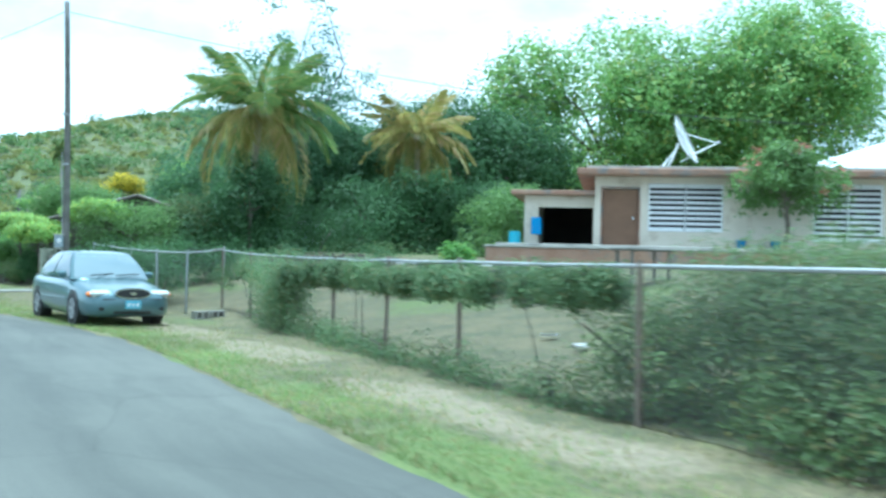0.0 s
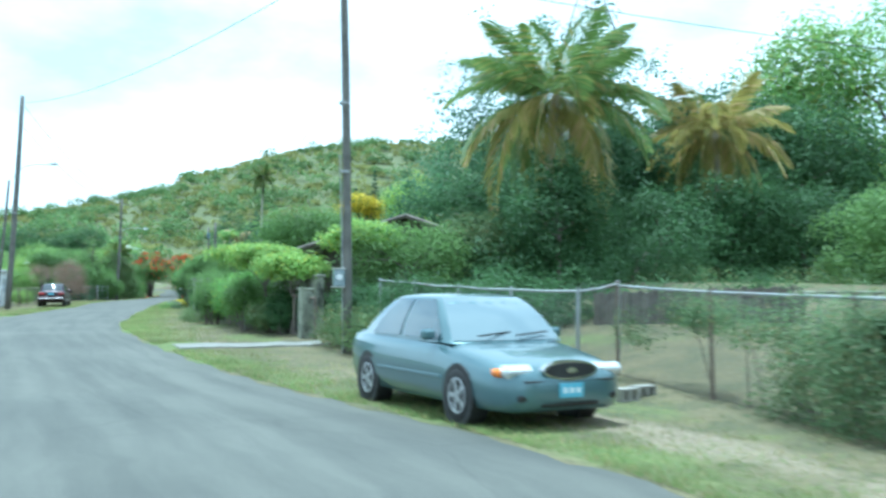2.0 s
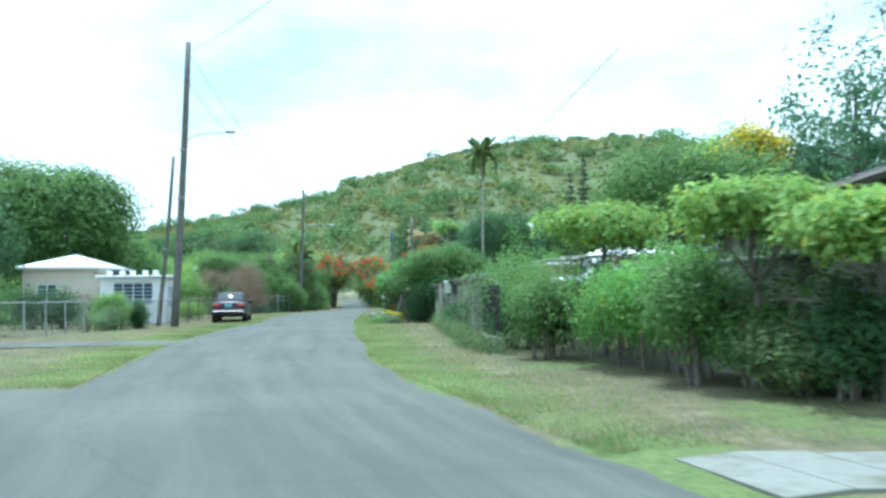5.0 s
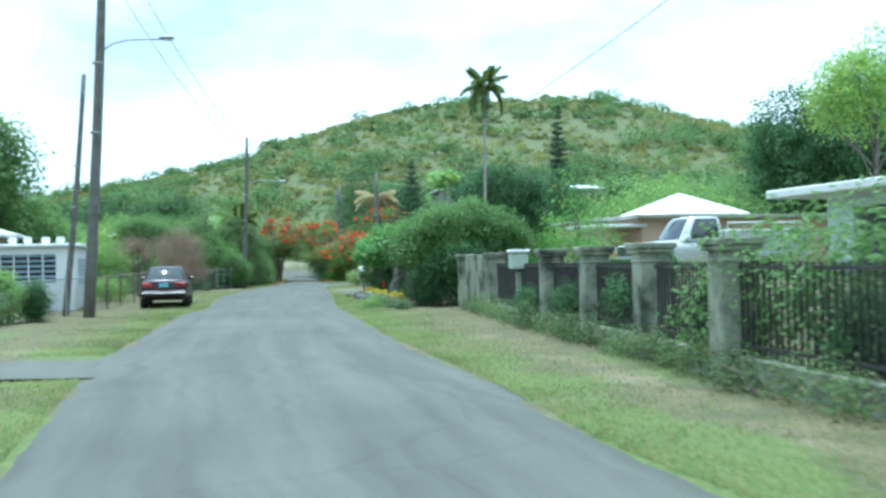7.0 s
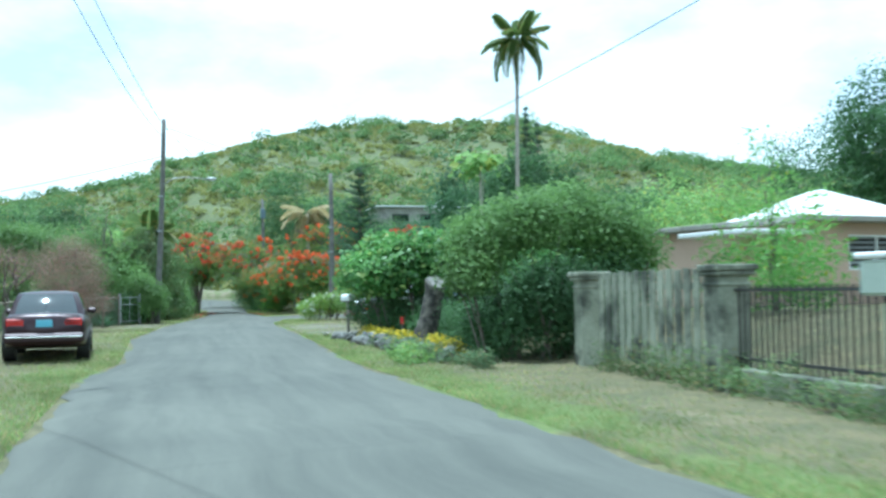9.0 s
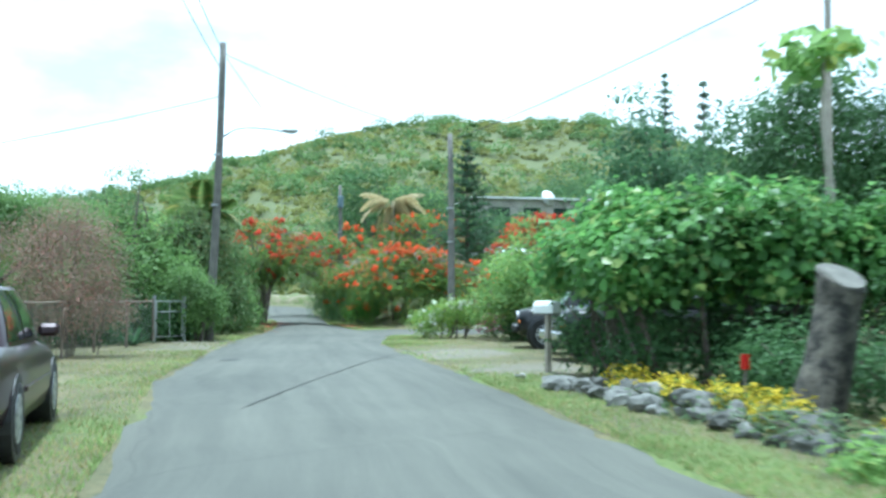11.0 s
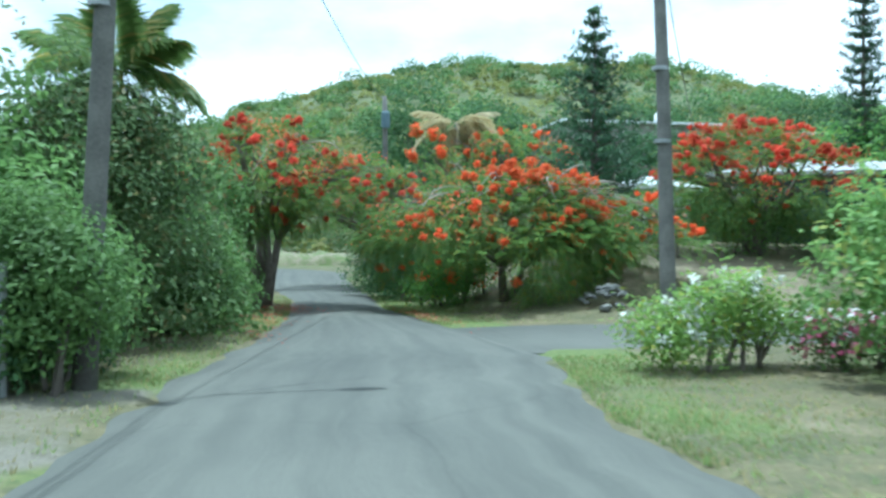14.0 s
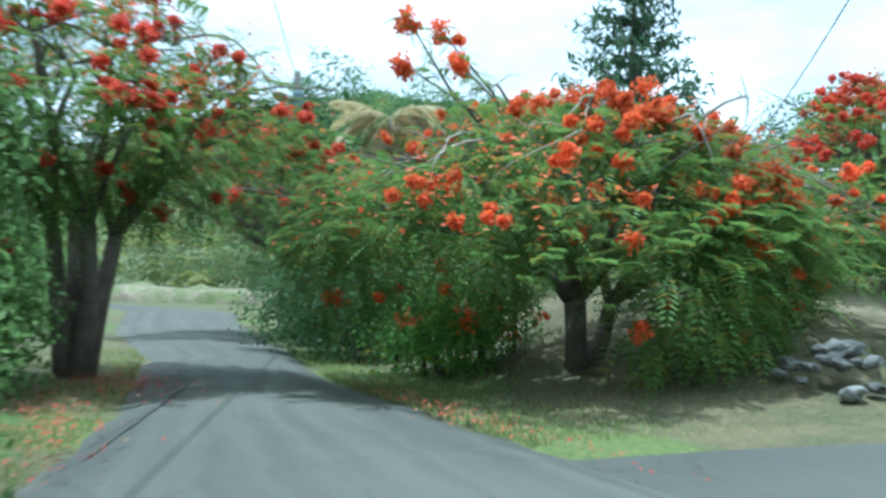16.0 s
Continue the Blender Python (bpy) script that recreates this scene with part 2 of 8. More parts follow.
M_PALESLAB = surface("pale new concrete", (0.4, 0.39, 0.36), (0.5, 0.49, 0.45), 1.0, 0.9, 0, 0.2, 30)
M_TYRE = surface("tyre rubber", (0.015, 0.015, 0.015), (0.03, 0.03, 0.03), 5, 0.85, 0, 0.1, 40)
M_ALLOY = surface("alloy wheel", (0.45, 0.46, 0.47), (0.6, 0.61, 0.62), 4, 0.35, 0.8, 0, 20)
M_CHROME = surface("chrome", (0.6, 0.6, 0.6), (0.7, 0.7, 0.7), 4, 0.15, 1.0, 0, 20)
M_TRIM = surface("black trim", (0.015, 0.015, 0.016), (0.03, 0.03, 0.03), 4, 0.5, 0, 0, 20)
M_GLASS = glassy("tinted car glass")
# Pale tint puts the sky's reflection into the glass colour.
M_GLASSPALE = glassy("glass tinted with sky reflection", (0.16, 0.21, 0.225), 0.05)
M_GLASSSIDE = glassy("side window glass", (0.05, 0.085, 0.1), 0.05)
M_HEAD = glassy("headlight lens", (0.62, 0.64, 0.64), 0.12)
M_RED = surface("red lens", (0.4, 0.012, 0.01), (0.5, 0.02, 0.015), 4, 0.2, 0, 0, 20)
M_ORANGE = surface("amber lens", (0.7, 0.2, 0.03), (0.8, 0.25, 0.04), 4, 0.25, 0, 0, 20)
M_PLATE = surface("pale blue number plate", (0.16, 0.42, 0.55), (0.2, 0.48, 0.6), 4, 0.5, 0, 0, 20)


def paint(name, c, rough=0.3, coat=0.8):
    d = tuple(v * 0.9 for v in c)
    return surface(name, d, c, 2.0, rough, 0.35, 0.0, 20, coat=coat)


P_TEALGREY = paint("pale teal metallic paint", (0.105, 0.175, 0.19))
P_MAROON = paint("dark maroon paint", (0.03, 0.01, 0.015), 0.35, 0.35)
P_BLACK = paint("black paint", (0.006, 0.0065, 0.008), 0.3, 0.5)
P_TEAL = paint("dark teal paint", (0.01, 0.075, 0.085))
P_WHITE = paint("white vehicle paint", (0.72, 0.74, 0.75))

# Dark leaf tone of mangoes; it also paints shade on thickets under trees.
L_MANGO = leafy("dark leaves of trees and shaded brush", (0.038, 0.085, 0.03), (0.085, 0.165, 0.052))
L_MID = leafy("mid green leaves", (0.08, 0.155, 0.038), (0.165, 0.265, 0.06))
L_BRIGHT = leafy("bright green leaves", (0.08, 0.2, 0.03), (0.18, 0.34, 0.05), (0.34, 0.38, 0.05), 0.06)
L_YELLOWGREEN = leafy("yellow-green leaves", (0.13, 0.26, 0.04), (0.3, 0.42, 0.07), (0.42, 0.45, 0.08), 0.1)
L_FEATHER = leafy("grey-green feathery leaves", (0.045, 0.11, 0.05), (0.105, 0.19, 0.08))
L_SEA = leafy("glossy sea grape leaves", (0.05, 0.14, 0.035), (0.16, 0.32, 0.06), (0.3, 0.4, 0.12), 0.1, 0.35)
L_POIN = leafy("poinciana leaves", (0.07, 0.15, 0.03), (0.16, 0.26, 0.045), (0.26, 0.24, 0.04), 0.14)
L_ORANGE = leafy("flame orange petals", (0.62, 0.085, 0.03), (0.86, 0.22, 0.07), None, 0, 0.6, 0.5)
L_RED = leafy("flame red petals", (0.56, 0.05, 0.035), (0.76, 0.14, 0.075), None, 0, 0.6, 0.5)
L_RUST = leafy("small rust-red petals", (0.42, 0.06, 0.03), (0.74, 0.2, 0.07), (0.4, 0.24, 0.06), 0.2, 0.6, 0.45)
L_FALLEN = leafy("faded fallen petals", (0.28, 0.035, 0.022), (0.5, 0.1, 0.06), (0.3, 0.16, 0.1), 0.3, 0.8, 0.1)
L_PINK = leafy("pink petals", (0.5, 0.16, 0.14), (0.7, 0.3, 0.26), None, 0, 0.6, 0.3)
L_MAGENTA = leafy("magenta petals", (0.5, 0.08, 0.2), (0.7, 0.2, 0.34), None, 0, 0.6, 0.4)
L_DRYPINK = leafy("dry pinkish twigs and leaves", (0.27, 0.19, 0.155), (0.45, 0.34, 0.27), (0.5, 0.22, 0.18), 0.12, 0.8, 0.35)
L_WHITEFL = leafy("white petals", (0.5, 0.52, 0.45), (0.75, 0.76, 0.68), None, 0, 0.7, 0.3)
L_YELLOWFL = leafy("yellow petals and leaves", (0.4, 0.33, 0.02), (0.7, 0.55, 0.04), (0.12, 0.2, 0.03), 0.25, 0.6, 0.3)
L_HEDGE = leafy("dusty hedge leaves", (0.07, 0.125, 0.04), (0.16, 0.225, 0.075), (0.24, 0.22, 0.09), 0.12)
L_VINE = leafy("vine leaves", (0.07, 0.135, 0.055), (0.16, 0.23, 0.09), (0.26, 0.25, 0.12), 0.12)
L_PALM = leafy("coconut frond green", (0.075, 0.15, 0.03), (0.18, 0.25, 0.05), (0.34, 0.3, 0.09), 0.15)
L_PALMDRY = leafy("coconut frond turning yellow", (0.2, 0.2, 0.05), (0.4, 0.36, 0.11), (0.46, 0.33, 0.15), 0.2)
L_STRAW = leafy("bleached dry fronds", (0.34, 0.29, 0.14), (0.56, 0.48, 0.27), (0.3, 0.22, 0.1), 0.2)
L_PINE = leafy("norfolk pine needles", (0.035, 0.08, 0.038), (0.075, 0.14, 0.06))
L_GRASS = leafy("verge grass blades", (0.12, 0.19, 0.045), (0.24, 0.31, 0.085), (0.38, 0.33, 0.16), 0.25, 0.8, 0.5)
L_DRYGRASS = leafy("dry grass blades", (0.24, 0.22, 0.095), (0.4, 0.35, 0.17), (0.17, 0.23, 0.07), 0.3, 0.85, 0.5)
L_HILL = leafy("hillside scrub leaves", (0.18, 0.2, 0.055), (0.28, 0.295, 0.092), (0.29, 0.285, 0.12), 0.2, 0.8, 0.45, 0.03, 0.2)
L_LIME = leafy("lime green leaves", (0.12, 0.23, 0.05), (0.25, 0.39, 0.085), (0.38, 0.43, 0.11), 0.12)
L_HILLDARK = leafy("hillside tree leaves", (0.065, 0.13, 0.038), (0.15, 0.235, 0.065), None, 0, 0.7, 0.45, 0.05, 0.25)


# ---- shape helpers ----
def add_box(bm, cx, cy, cz, sx, sy, sz, m=None):
    """A box of full sizes sx, sy, sz round a centre, moved by m."""
    r = bmesh.ops.create_cube(bm, size=1.0)
    bmesh.ops.scale(bm, vec=(sx, sy, sz), verts=r["verts"])
    bmesh.ops.translate(bm, vec=(cx, cy, cz), verts=r["verts"])
    if m is not None:
        bmesh.ops.transform(bm, matrix=m, verts=r["verts"])
    return r["verts"]


def soften(bm, width=0.02, segments=1):
    bmesh.ops.bevel(bm, geom=list(bm.edges), offset=width, segments=segments, affect="EDGES", profile=0.5, clamp_overlap=True)


def box_bm(cx, cy, cz, sx, sy, sz, bevel=0.0):
    bm = bmesh.new()
    add_box(bm, cx, cy, cz, sx, sy, sz)
    if bevel:
        soften(bm, bevel)
    return bm


def add_tube(bm, points, radii, sides=8, caps=True):
    """A tube through points with a radius at each."""
    pts = [Vector(p) for p in points]
    rings = []
    for i, p in enumerate(pts):
        d = (pts[min(i + 1, len(pts) - 1)] - pts[max(i - 1, 0)]).normalized()
        side = d.cross(Vector((0.31, 0.17, 0.93)) if abs(d.z) < 0.9 else Vector((1, 0.1, 0))).normalized()
        up = side.cross(d)
        r = radii[i] if hasattr(radii, "__len__") else radii
        rings.append([bm.verts.new(p + (side * math.cos(a) + up * math.sin(a)) * r) for a in [2 * math.pi * k / sides for k in range(sides)]])
    for a, b in zip(rings, rings[1:]):
        for k in range(sides):
            bm.faces.new((a[k], a[(k + 1) % sides], b[(k + 1) % sides], b[k]))
    if caps:
        bm.faces.new(rings[0][::-1])
        bm.faces.new(rings[-1])


def tube_bm(points, radii, sides=8):
    bm = bmesh.new()
    add_tube(bm, points, radii, sides)
    return bm


def bm_mesh(name, bm, mat, smooth=False):
    me = bpy.data.meshes.new(name)
    bmesh.ops.recalc_face_normals(bm, faces=list(bm.faces))
    bm.to_mesh(me)
    bm.free()
    me.materials.append(mat)
    if smooth:
        for poly in me.polygons:
            poly.use_smooth = True
    return me


def part(name, bm, mat, parent, label="", smooth=False):
    """Links a bmesh as one mesh object under a thing or a part."""
    ob = new(name, bm_mesh(name, bm, mat, smooth) if isinstance(bm, bmesh.types.BMesh) else bm)
    ob.parent = parent
    return tagged(ob, label)


def thing(name, label, category, at, turn=0.0, group="", kind=""):
    ob = new(name)
    ob.empty_display_size = 0.2
    ob.matrix_world = pose(*at, 0, 0, turn)
    return tagged(ob, label, category, group, kind)


def solid(name, bm, mat, label, category, group="", kind="", smooth=False):
    return tagged(new(name, bm_mesh(name, bm, mat, smooth)), label, category, group, kind)


def arrays_mesh(name, verts, quads, mat):
    """A mesh from numpy arrays of vertices (n, 3) and quads (m, 4)."""
    me = bpy.data.meshes.new(name)
    me.vertices.add(len(verts))
    me.vertices.foreach_set("co", np.ascontiguousarray(verts, np.float32).ravel())
    k = quads.shape[1]
    me.loops.add(quads.size)
    me.loops.foreach_set("vertex_index", np.ascontiguousarray(quads, np.int32).ravel())
    me.polygons.add(len(quads))
    me.polygons.foreach_set("loop_start", np.arange(0, quads.size, k, dtype=np.int32))
    me.polygons.foreach_set("loop_total", np.full(len(quads), k, np.int32))
    me.materials.append(mat)
    me.update(calc_edges=True)
    return me


def unit(v):
    return v / np.maximum(np.linalg.norm(v, axis=1, keepdims=True), 1e-9)


def leaf_mesh(name, centres, size, mat, rng, outward=None, droop=0.2, slim=0.5):
    """Folded leaf blades, four corners each, at the given places."""
    n = len(centres)
    face = unit((0 if outward is None else outward * 0.9) + np.array([0, 0, 0.75]) + rng.normal(size=(n, 3)) * 0.55)
    d = rng.normal(size=(n, 3)) - np.array([0, 0, droop * 2])
    d = unit(d - face * (d * face).sum(1, keepdims=True))
    s = np.cross(d, face)
    up = face
    L = size * rng.uniform(0.6, 1.35, (n, 1))
    W = L * slim
    base = centres - d * L * 0.5
    tip = centres + d * L * 0.5
    a = centres + s * W * 0.5 + up * L * 0.10
    b = centres - s * W * 0.5 + up * L * 0.10
    v = np.stack([base, a, tip, b], 1).reshape(-1, 3)
    i = np.arange(n)[:, None] * 4
    q = np.concatenate([np.concatenate([i, i + 1, i + 2], 1), np.concatenate([i, i + 2, i + 3], 1)])
    return arrays_mesh(name, v, q, mat)


def crown_points(lobes, clumps, per, rng, spread=0.35, inner=0.75, low=-0.5):
    """Places of leaves in tufts over the skin of several ellipsoids (x, y, z, rx, ry, rz), with the way out at each."""
    lobes = np.array(lobes, float)
    area = (lobes[:, 3] * lobes[:, 4] * lobes[:, 5]) ** (2 / 3)
    pick = rng.choice(len(lobes), clumps, p=area / area.sum())
    d = unit(rng.normal(size=(clumps * 3, 3)))
    d = d[d[:, 2] > low][:clumps]
    pick = pick[: len(d)]
    r = rng.uniform(inner, 1.05, (len(d), 1))
    c = lobes[pick, :3] + d * lobes[pick, 3:] * r
    at = np.repeat(c, per, 0) + rng.normal(size=(len(c) * per, 3)).clip(-1.6, 1.6) * spread * np.array([1, 1, 0.7])
    return at, np.repeat(d, per, 0)


def lobed(rng, cx, cy, cz, rx, ry, rz, count, share=0.5):
    """Lobes strewn within one large ellipsoid, so that the outline is uneven."""
    out = [(cx, cy, cz, rx * 0.72, ry * 0.72, rz * 0.72)]
    for _ in range(count):
        d = rng.normal(size=3)
        d /= np.linalg.norm(d)
        d[2] = abs(d[2]) * 0.9 - 0.15
        s = share * rng.uniform(0.6, 1.1)
        k = 1 - s * 0.8
        out.append((cx + d[0] * rx * k, cy + d[1] * ry * k, cz + d[2] * rz * k, rx * s, ry * s, rz * s))
    return out


# ---- the lie of the land ----
G_Y, G_Z = (-50, 28, 42, 78, 92, 105, 118, 130, 150, 400), (-0.33, -0.33, 0, 0, 0.2, 0.22, 0.36, 0.62, 1.15, 1.15)
R_Y = (-12, 6, 16, 20, 24, 28, 31, 35, 40, 46, 52, 56, 61, 66, 70, 76, 80, 86, 94, 101, 104, 106.3, 112, 117, 120.5, 128, 134, 140, 155)
R_X = (5.3, 5.5, 5.5, 5.35, 4.7, 3.7, 2.95, 2.25, 1.5, 1.0, 0.95, 1.3, 1.5, 1.75, 2.1, 2.55, 2.75, 3.5, 4.35, 5.2, 6.1, 6.75, 6.7, 6.8, 7.3, 8.2, 9.0, 10.3, 13.0)
L_Y = (-12, 20, 32, 39.5, 46, 54, 63, 66, 70, 78, 81, 86, 90, 95, 98, 104, 110.5, 115, 120, 129, 138, 150)
L_X = (-1.5, -2.0, -2.6, -3.2, -3.85, -3.9, -3.85, -3.5, -3.25, -2.6, -1.8, -1.35, -1.05, -0.1, 0.35, 1.5, 3.3, 4.3, 5.0, 5.3, 6.4, 7.0)
RIDGE_X = (-400, -160, -80, -40, -26, 0, 28, 44, 62, 85, 106, 123, 137, 160, 200, 260, 400)
RIDGE_Z = (4, 7, 11, 17, 23, 28, 36, 42, 47, 48.5, 51, 47, 43, 40, 36, 28, 18)


def road_z(y):
    return np.interp(y, G_Y, G_Z)


def step01(v):
    v = np.clip(v, 0, 1)
    return v * v * (3 - 2 * v)


def land(x, y):
    """The height of the ground: the road's level, the yards raised beside it and the hill behind."""
    x, y = np.asarray(x, float), np.asarray(y, float)
    u = x - np.interp(y, R_Y, R_X)
    rise = np.interp(y, (-20, 40, 50, 80, 88, 104, 111, 113.5, 116, 119, 130, 170), (1.6, 1.6, 0.95, 0.95, 0.1, 0.1, 0.1, 0.4, 1.0, 1.5, 1.9, 2.5))
    a = np.interp(y, (42, 52, 80, 108, 113, 122), (2.8, 3.5, 3.5, 5.0, 0.9, 1.2))
    b = np.interp(y, (42, 52, 80, 108, 113, 122), (15.0, 7.5, 7.5, 12.0, 5.0, 6.5))
    z = road_z(y) + rise * step01((u - a) / (b - a))
    ridge = np.interp(x, RIDGE_X, RIDGE_Z) * 0.91
    far = np.clip((y - 150) / 185, 0, 1)
    z = z + ridge * (0.25 * far + 0.75 * far * far * (3 - 2 * far)) * np.where(y > 335, np.clip(1 - (y - 335) / 260, 0, 1), 1)
    return z


def ground_at(x, y):
    return float(land(x, y))


def grid_lines(lo, fine_lo, fine_hi, hi, fine, growth=1.18):
    out = list(np.arange(fine_lo, fine_hi + 1e-6, fine))
    for end, sign in ((lo, -1), (hi, 1)):
        s, v = fine, out[0] if sign < 0 else out[-1]
        while sign * (end - v) > 0:
            s = min(s * growth, 9.0)
            v += sign * s
            out.append(v) if sign > 0 else out.insert(0, v)
    return np.array(out)


gx, gy = grid_lines(-420, -10, 20, 460, 0.45), grid_lines(-160, -8, 128, 620, 0.6)
XX, YY = np.meshgrid(gx, gy)
ZZ = land(XX, YY)
rng = np.random.default_rng(5)
EL, ER = np.interp(YY, L_Y, L_X), np.interp(YY, R_Y, R_X)
on_road = (XX > EL - 0.05) & (XX < ER + 0.05) & (YY < 150)
apron = ((XX > 11.6) & (XX < 18.8) & (YY > 110.6) & (YY < 113.8)) | ((YY > 34) & (YY < 45.5) & (XX < -2)) | ((YY > 59) & (YY < 62.5) & (XX < -2) & (XX > -16)) | ((YY > 106.6) & (YY < 110.8) & (XX > 5) & (XX < 34))
ZZ = np.where((XX > 11.2) & (XX < 19.2) & (YY > 110.6) & (YY < 114.2), np.minimum(ZZ, road_z(YY) + 0.02), ZZ)
ZZ = ZZ + np.where(on_road | apron, -0.05, rng.normal(size=ZZ.shape) * 0.006)
out_r, out_l = XX - ER, EL - XX
near = np.where(XX > (EL + ER) / 2, out_r, out_l)
patch = np.array([[noise.noise(Vector((float(x) * 0.35, float(y) * 0.35, 0))) for x in gx] for y in gy])
LUSH = np.clip(0.95 - np.abs(near - 0.55) * 0.9, 0, 1) * (0.6 + 0.8 * patch) + np.clip(patch * 1.4 - 0.15, 0, 0.45)
LUSH = LUSH * np.where((XX < EL) & (YY > 82), 0.55, 1.0)
BARE = np.exp(-((near - 1.7) / 0.55) ** 2) * (0.45 + 0.9 * patch) * np.interp(YY, (22, 27, 29, 46, 110, 111), (1.9, 1.2, 0.6, 0.6, 0.6, 0.0))
GRAV = ((YY > 89.5) & (YY < 99.0) & (XX > ER) & (XX < ER + 3.0 - 0.25 * np.abs(YY - 93))) * (0.45 + 0.8 * patch)
BARE = BARE + ((XX > 10.0) & (XX < 24) & (YY > 113.0) & (YY < 120)) * (0.35 + 0.6 * patch)
GRAV = GRAV + ((YY > 98.5) & (YY < 104.0) & (XX < EL) & (XX > EL - 1.7)) * (0.5 + 0.7 * patch)
idx = np.arange(XX.size).reshape(XX.shape)
quads = np.stack([idx[:-1, :-1], idx[:-1, 1:], idx[1:, 1:], idx[1:, :-1]], -1).reshape(-1, 4)

m, n, l, p = material("dry grass ground")
att = n.new("ShaderNodeAttribute")
att.attribute_name = "cover"
sep = n.new("ShaderNodeSeparateColor")
l.new(att.outputs["Color"], sep.inputs["Color"])
geo = n.new("ShaderNodeNewGeometry")
na = n.new("ShaderNodeTexNoise")
na.inputs["Scale"].default_value, na.inputs["Detail"].default_value, na.inputs["Roughness"].default_value = 1.3, 8.0, 0.65
nb = n.new("ShaderNodeTexNoise")
nb.inputs["Scale"].default_value, nb.inputs["Detail"].default_value = 14.0, 6.0
nd = n.new("ShaderNodeTexNoise")
nd.inputs["Scale"].default_value, nd.inputs["Detail"].default_value = 45.0, 5.0
for t in (na, nb, nd):
    l.new(geo.outputs["Position"], t.inputs["Vector"])


def ramp_of(src, stops):
    r = n.new("ShaderNodeValToRGB")
    e = r.color_ramp.elements
    while len(e) < len(stops):
        e.new(0.5)
    for el, (pos, c) in zip(e, stops):
        el.position, el.color = pos, (*c, 1)
    l.new(src, r.inputs["Fac"])
    return r.outputs["Color"]


def mix_of(f, a, b):
    x = n.new("ShaderNodeMixRGB")
    l.new(f, x.inputs[0])
    l.new(a, x.inputs[1])
    l.new(b, x.inputs[2])
    return x.outputs["Color"]


straw = ramp_of(nb.outputs["Fac"], [(0.3, (0.1, 0.086, 0.042)), (0.55, (0.16, 0.134, 0.068)), (0.75, (0.21, 0.172, 0.094))])
tired = ramp_of(nb.outputs["Fac"], [(0.3, (0.06, 0.066, 0.03)), (0.6, (0.11, 0.105, 0.05)), (0.8, (0.15, 0.135, 0.07))])
spread = n.new("ShaderNodeMapRange")
spread.inputs["From Min"].default_value, spread.inputs["From Max"].default_value = 0.4, 0.6
l.new(na.outputs["Fac"], spread.inputs["Value"])
dry = mix_of(spread.outputs["Result"], tired, straw)
green = ramp_of(nb.outputs["Fac"], [(0.3, (0.07, 0.105, 0.028)), (0.6, (0.135, 0.165, 0.046)), (0.8, (0.2, 0.205, 0.075))])
bare = ramp_of(nb.outputs["Fac"], [(0.3, (0.16, 0.128, 0.08)), (0.7, (0.27, 0.225, 0.15))])
grav = ramp_of(nd.outputs["Fac"], [(0.35, (0.115, 0.102, 0.076)), (0.65, (0.215, 0.195, 0.15))])
hillc = ramp_of(na.outputs["Fac"], [(0.35, (0.085, 0.105, 0.04)), (0.5, (0.11, 0.128, 0.05)), (0.7, (0.135, 0.142, 0.062))])


def sharpened(channel, other):
    a = n.new("ShaderNodeMath")
    a.operation = "ADD"
    l.new(sep.outputs[channel], a.inputs[0])
    l.new(other, a.inputs[1])
    r = n.new("ShaderNodeMapRange")
    r.inputs["From Min"].default_value, r.inputs["From Max"].default_value = 0.75, 1.05
    l.new(a.outputs[0], r.inputs["Value"])
    return r.outputs["Result"]


c = mix_of(sharpened("Red", na.outputs["Fac"]), dry, green)
c = mix_of(sharpened("Green", na.outputs["Fac"]), c, bare)
c = mix_of(sharpened("Blue", na.outputs["Fac"]), c, grav)
sy = n.new("ShaderNodeSeparateXYZ")
l.new(geo.outputs["Position"], sy.inputs[0])
hf = n.new("ShaderNodeMapRange")
hf.inputs["From Min"].default_value, hf.inputs["From Max"].default_value = 135.0, 165.0
l.new(sy.outputs["Y"], hf.inputs["Value"])
c = mix_of(hf.outputs["Result"], c, hillc)
l.new(c, p.inputs["Base Color"])
p.inputs["Roughness"].default_value = 0.95
bp = n.new("ShaderNodeBump")
bp.inputs["Strength"].default_value, bp.inputs["Distance"].default_value = 0.35, 0.03
l.new(nd.outputs["Fac"], bp.inputs["Height"])
l.new(bp.outputs["Normal"], p.inputs["Normal"])
M_GROUND = m

me = arrays_mesh("ground", np.stack([XX, YY, ZZ], -1).reshape(-1, 3), quads, M_GROUND)
ca = me.color_attributes.new("cover", "FLOAT_COLOR", "POINT")
ca.data.foreach_set("color", np.stack([LUSH, BARE, GRAV, np.ones_like(LUSH)], -1).astype(np.float32).ravel())
me.polygons.foreach_set("use_smooth", np.ones(len(me.polygons), bool))
tagged(new("ground", me), "dry grassy ground rising to a scrubby hill", "ground", kind="structure")


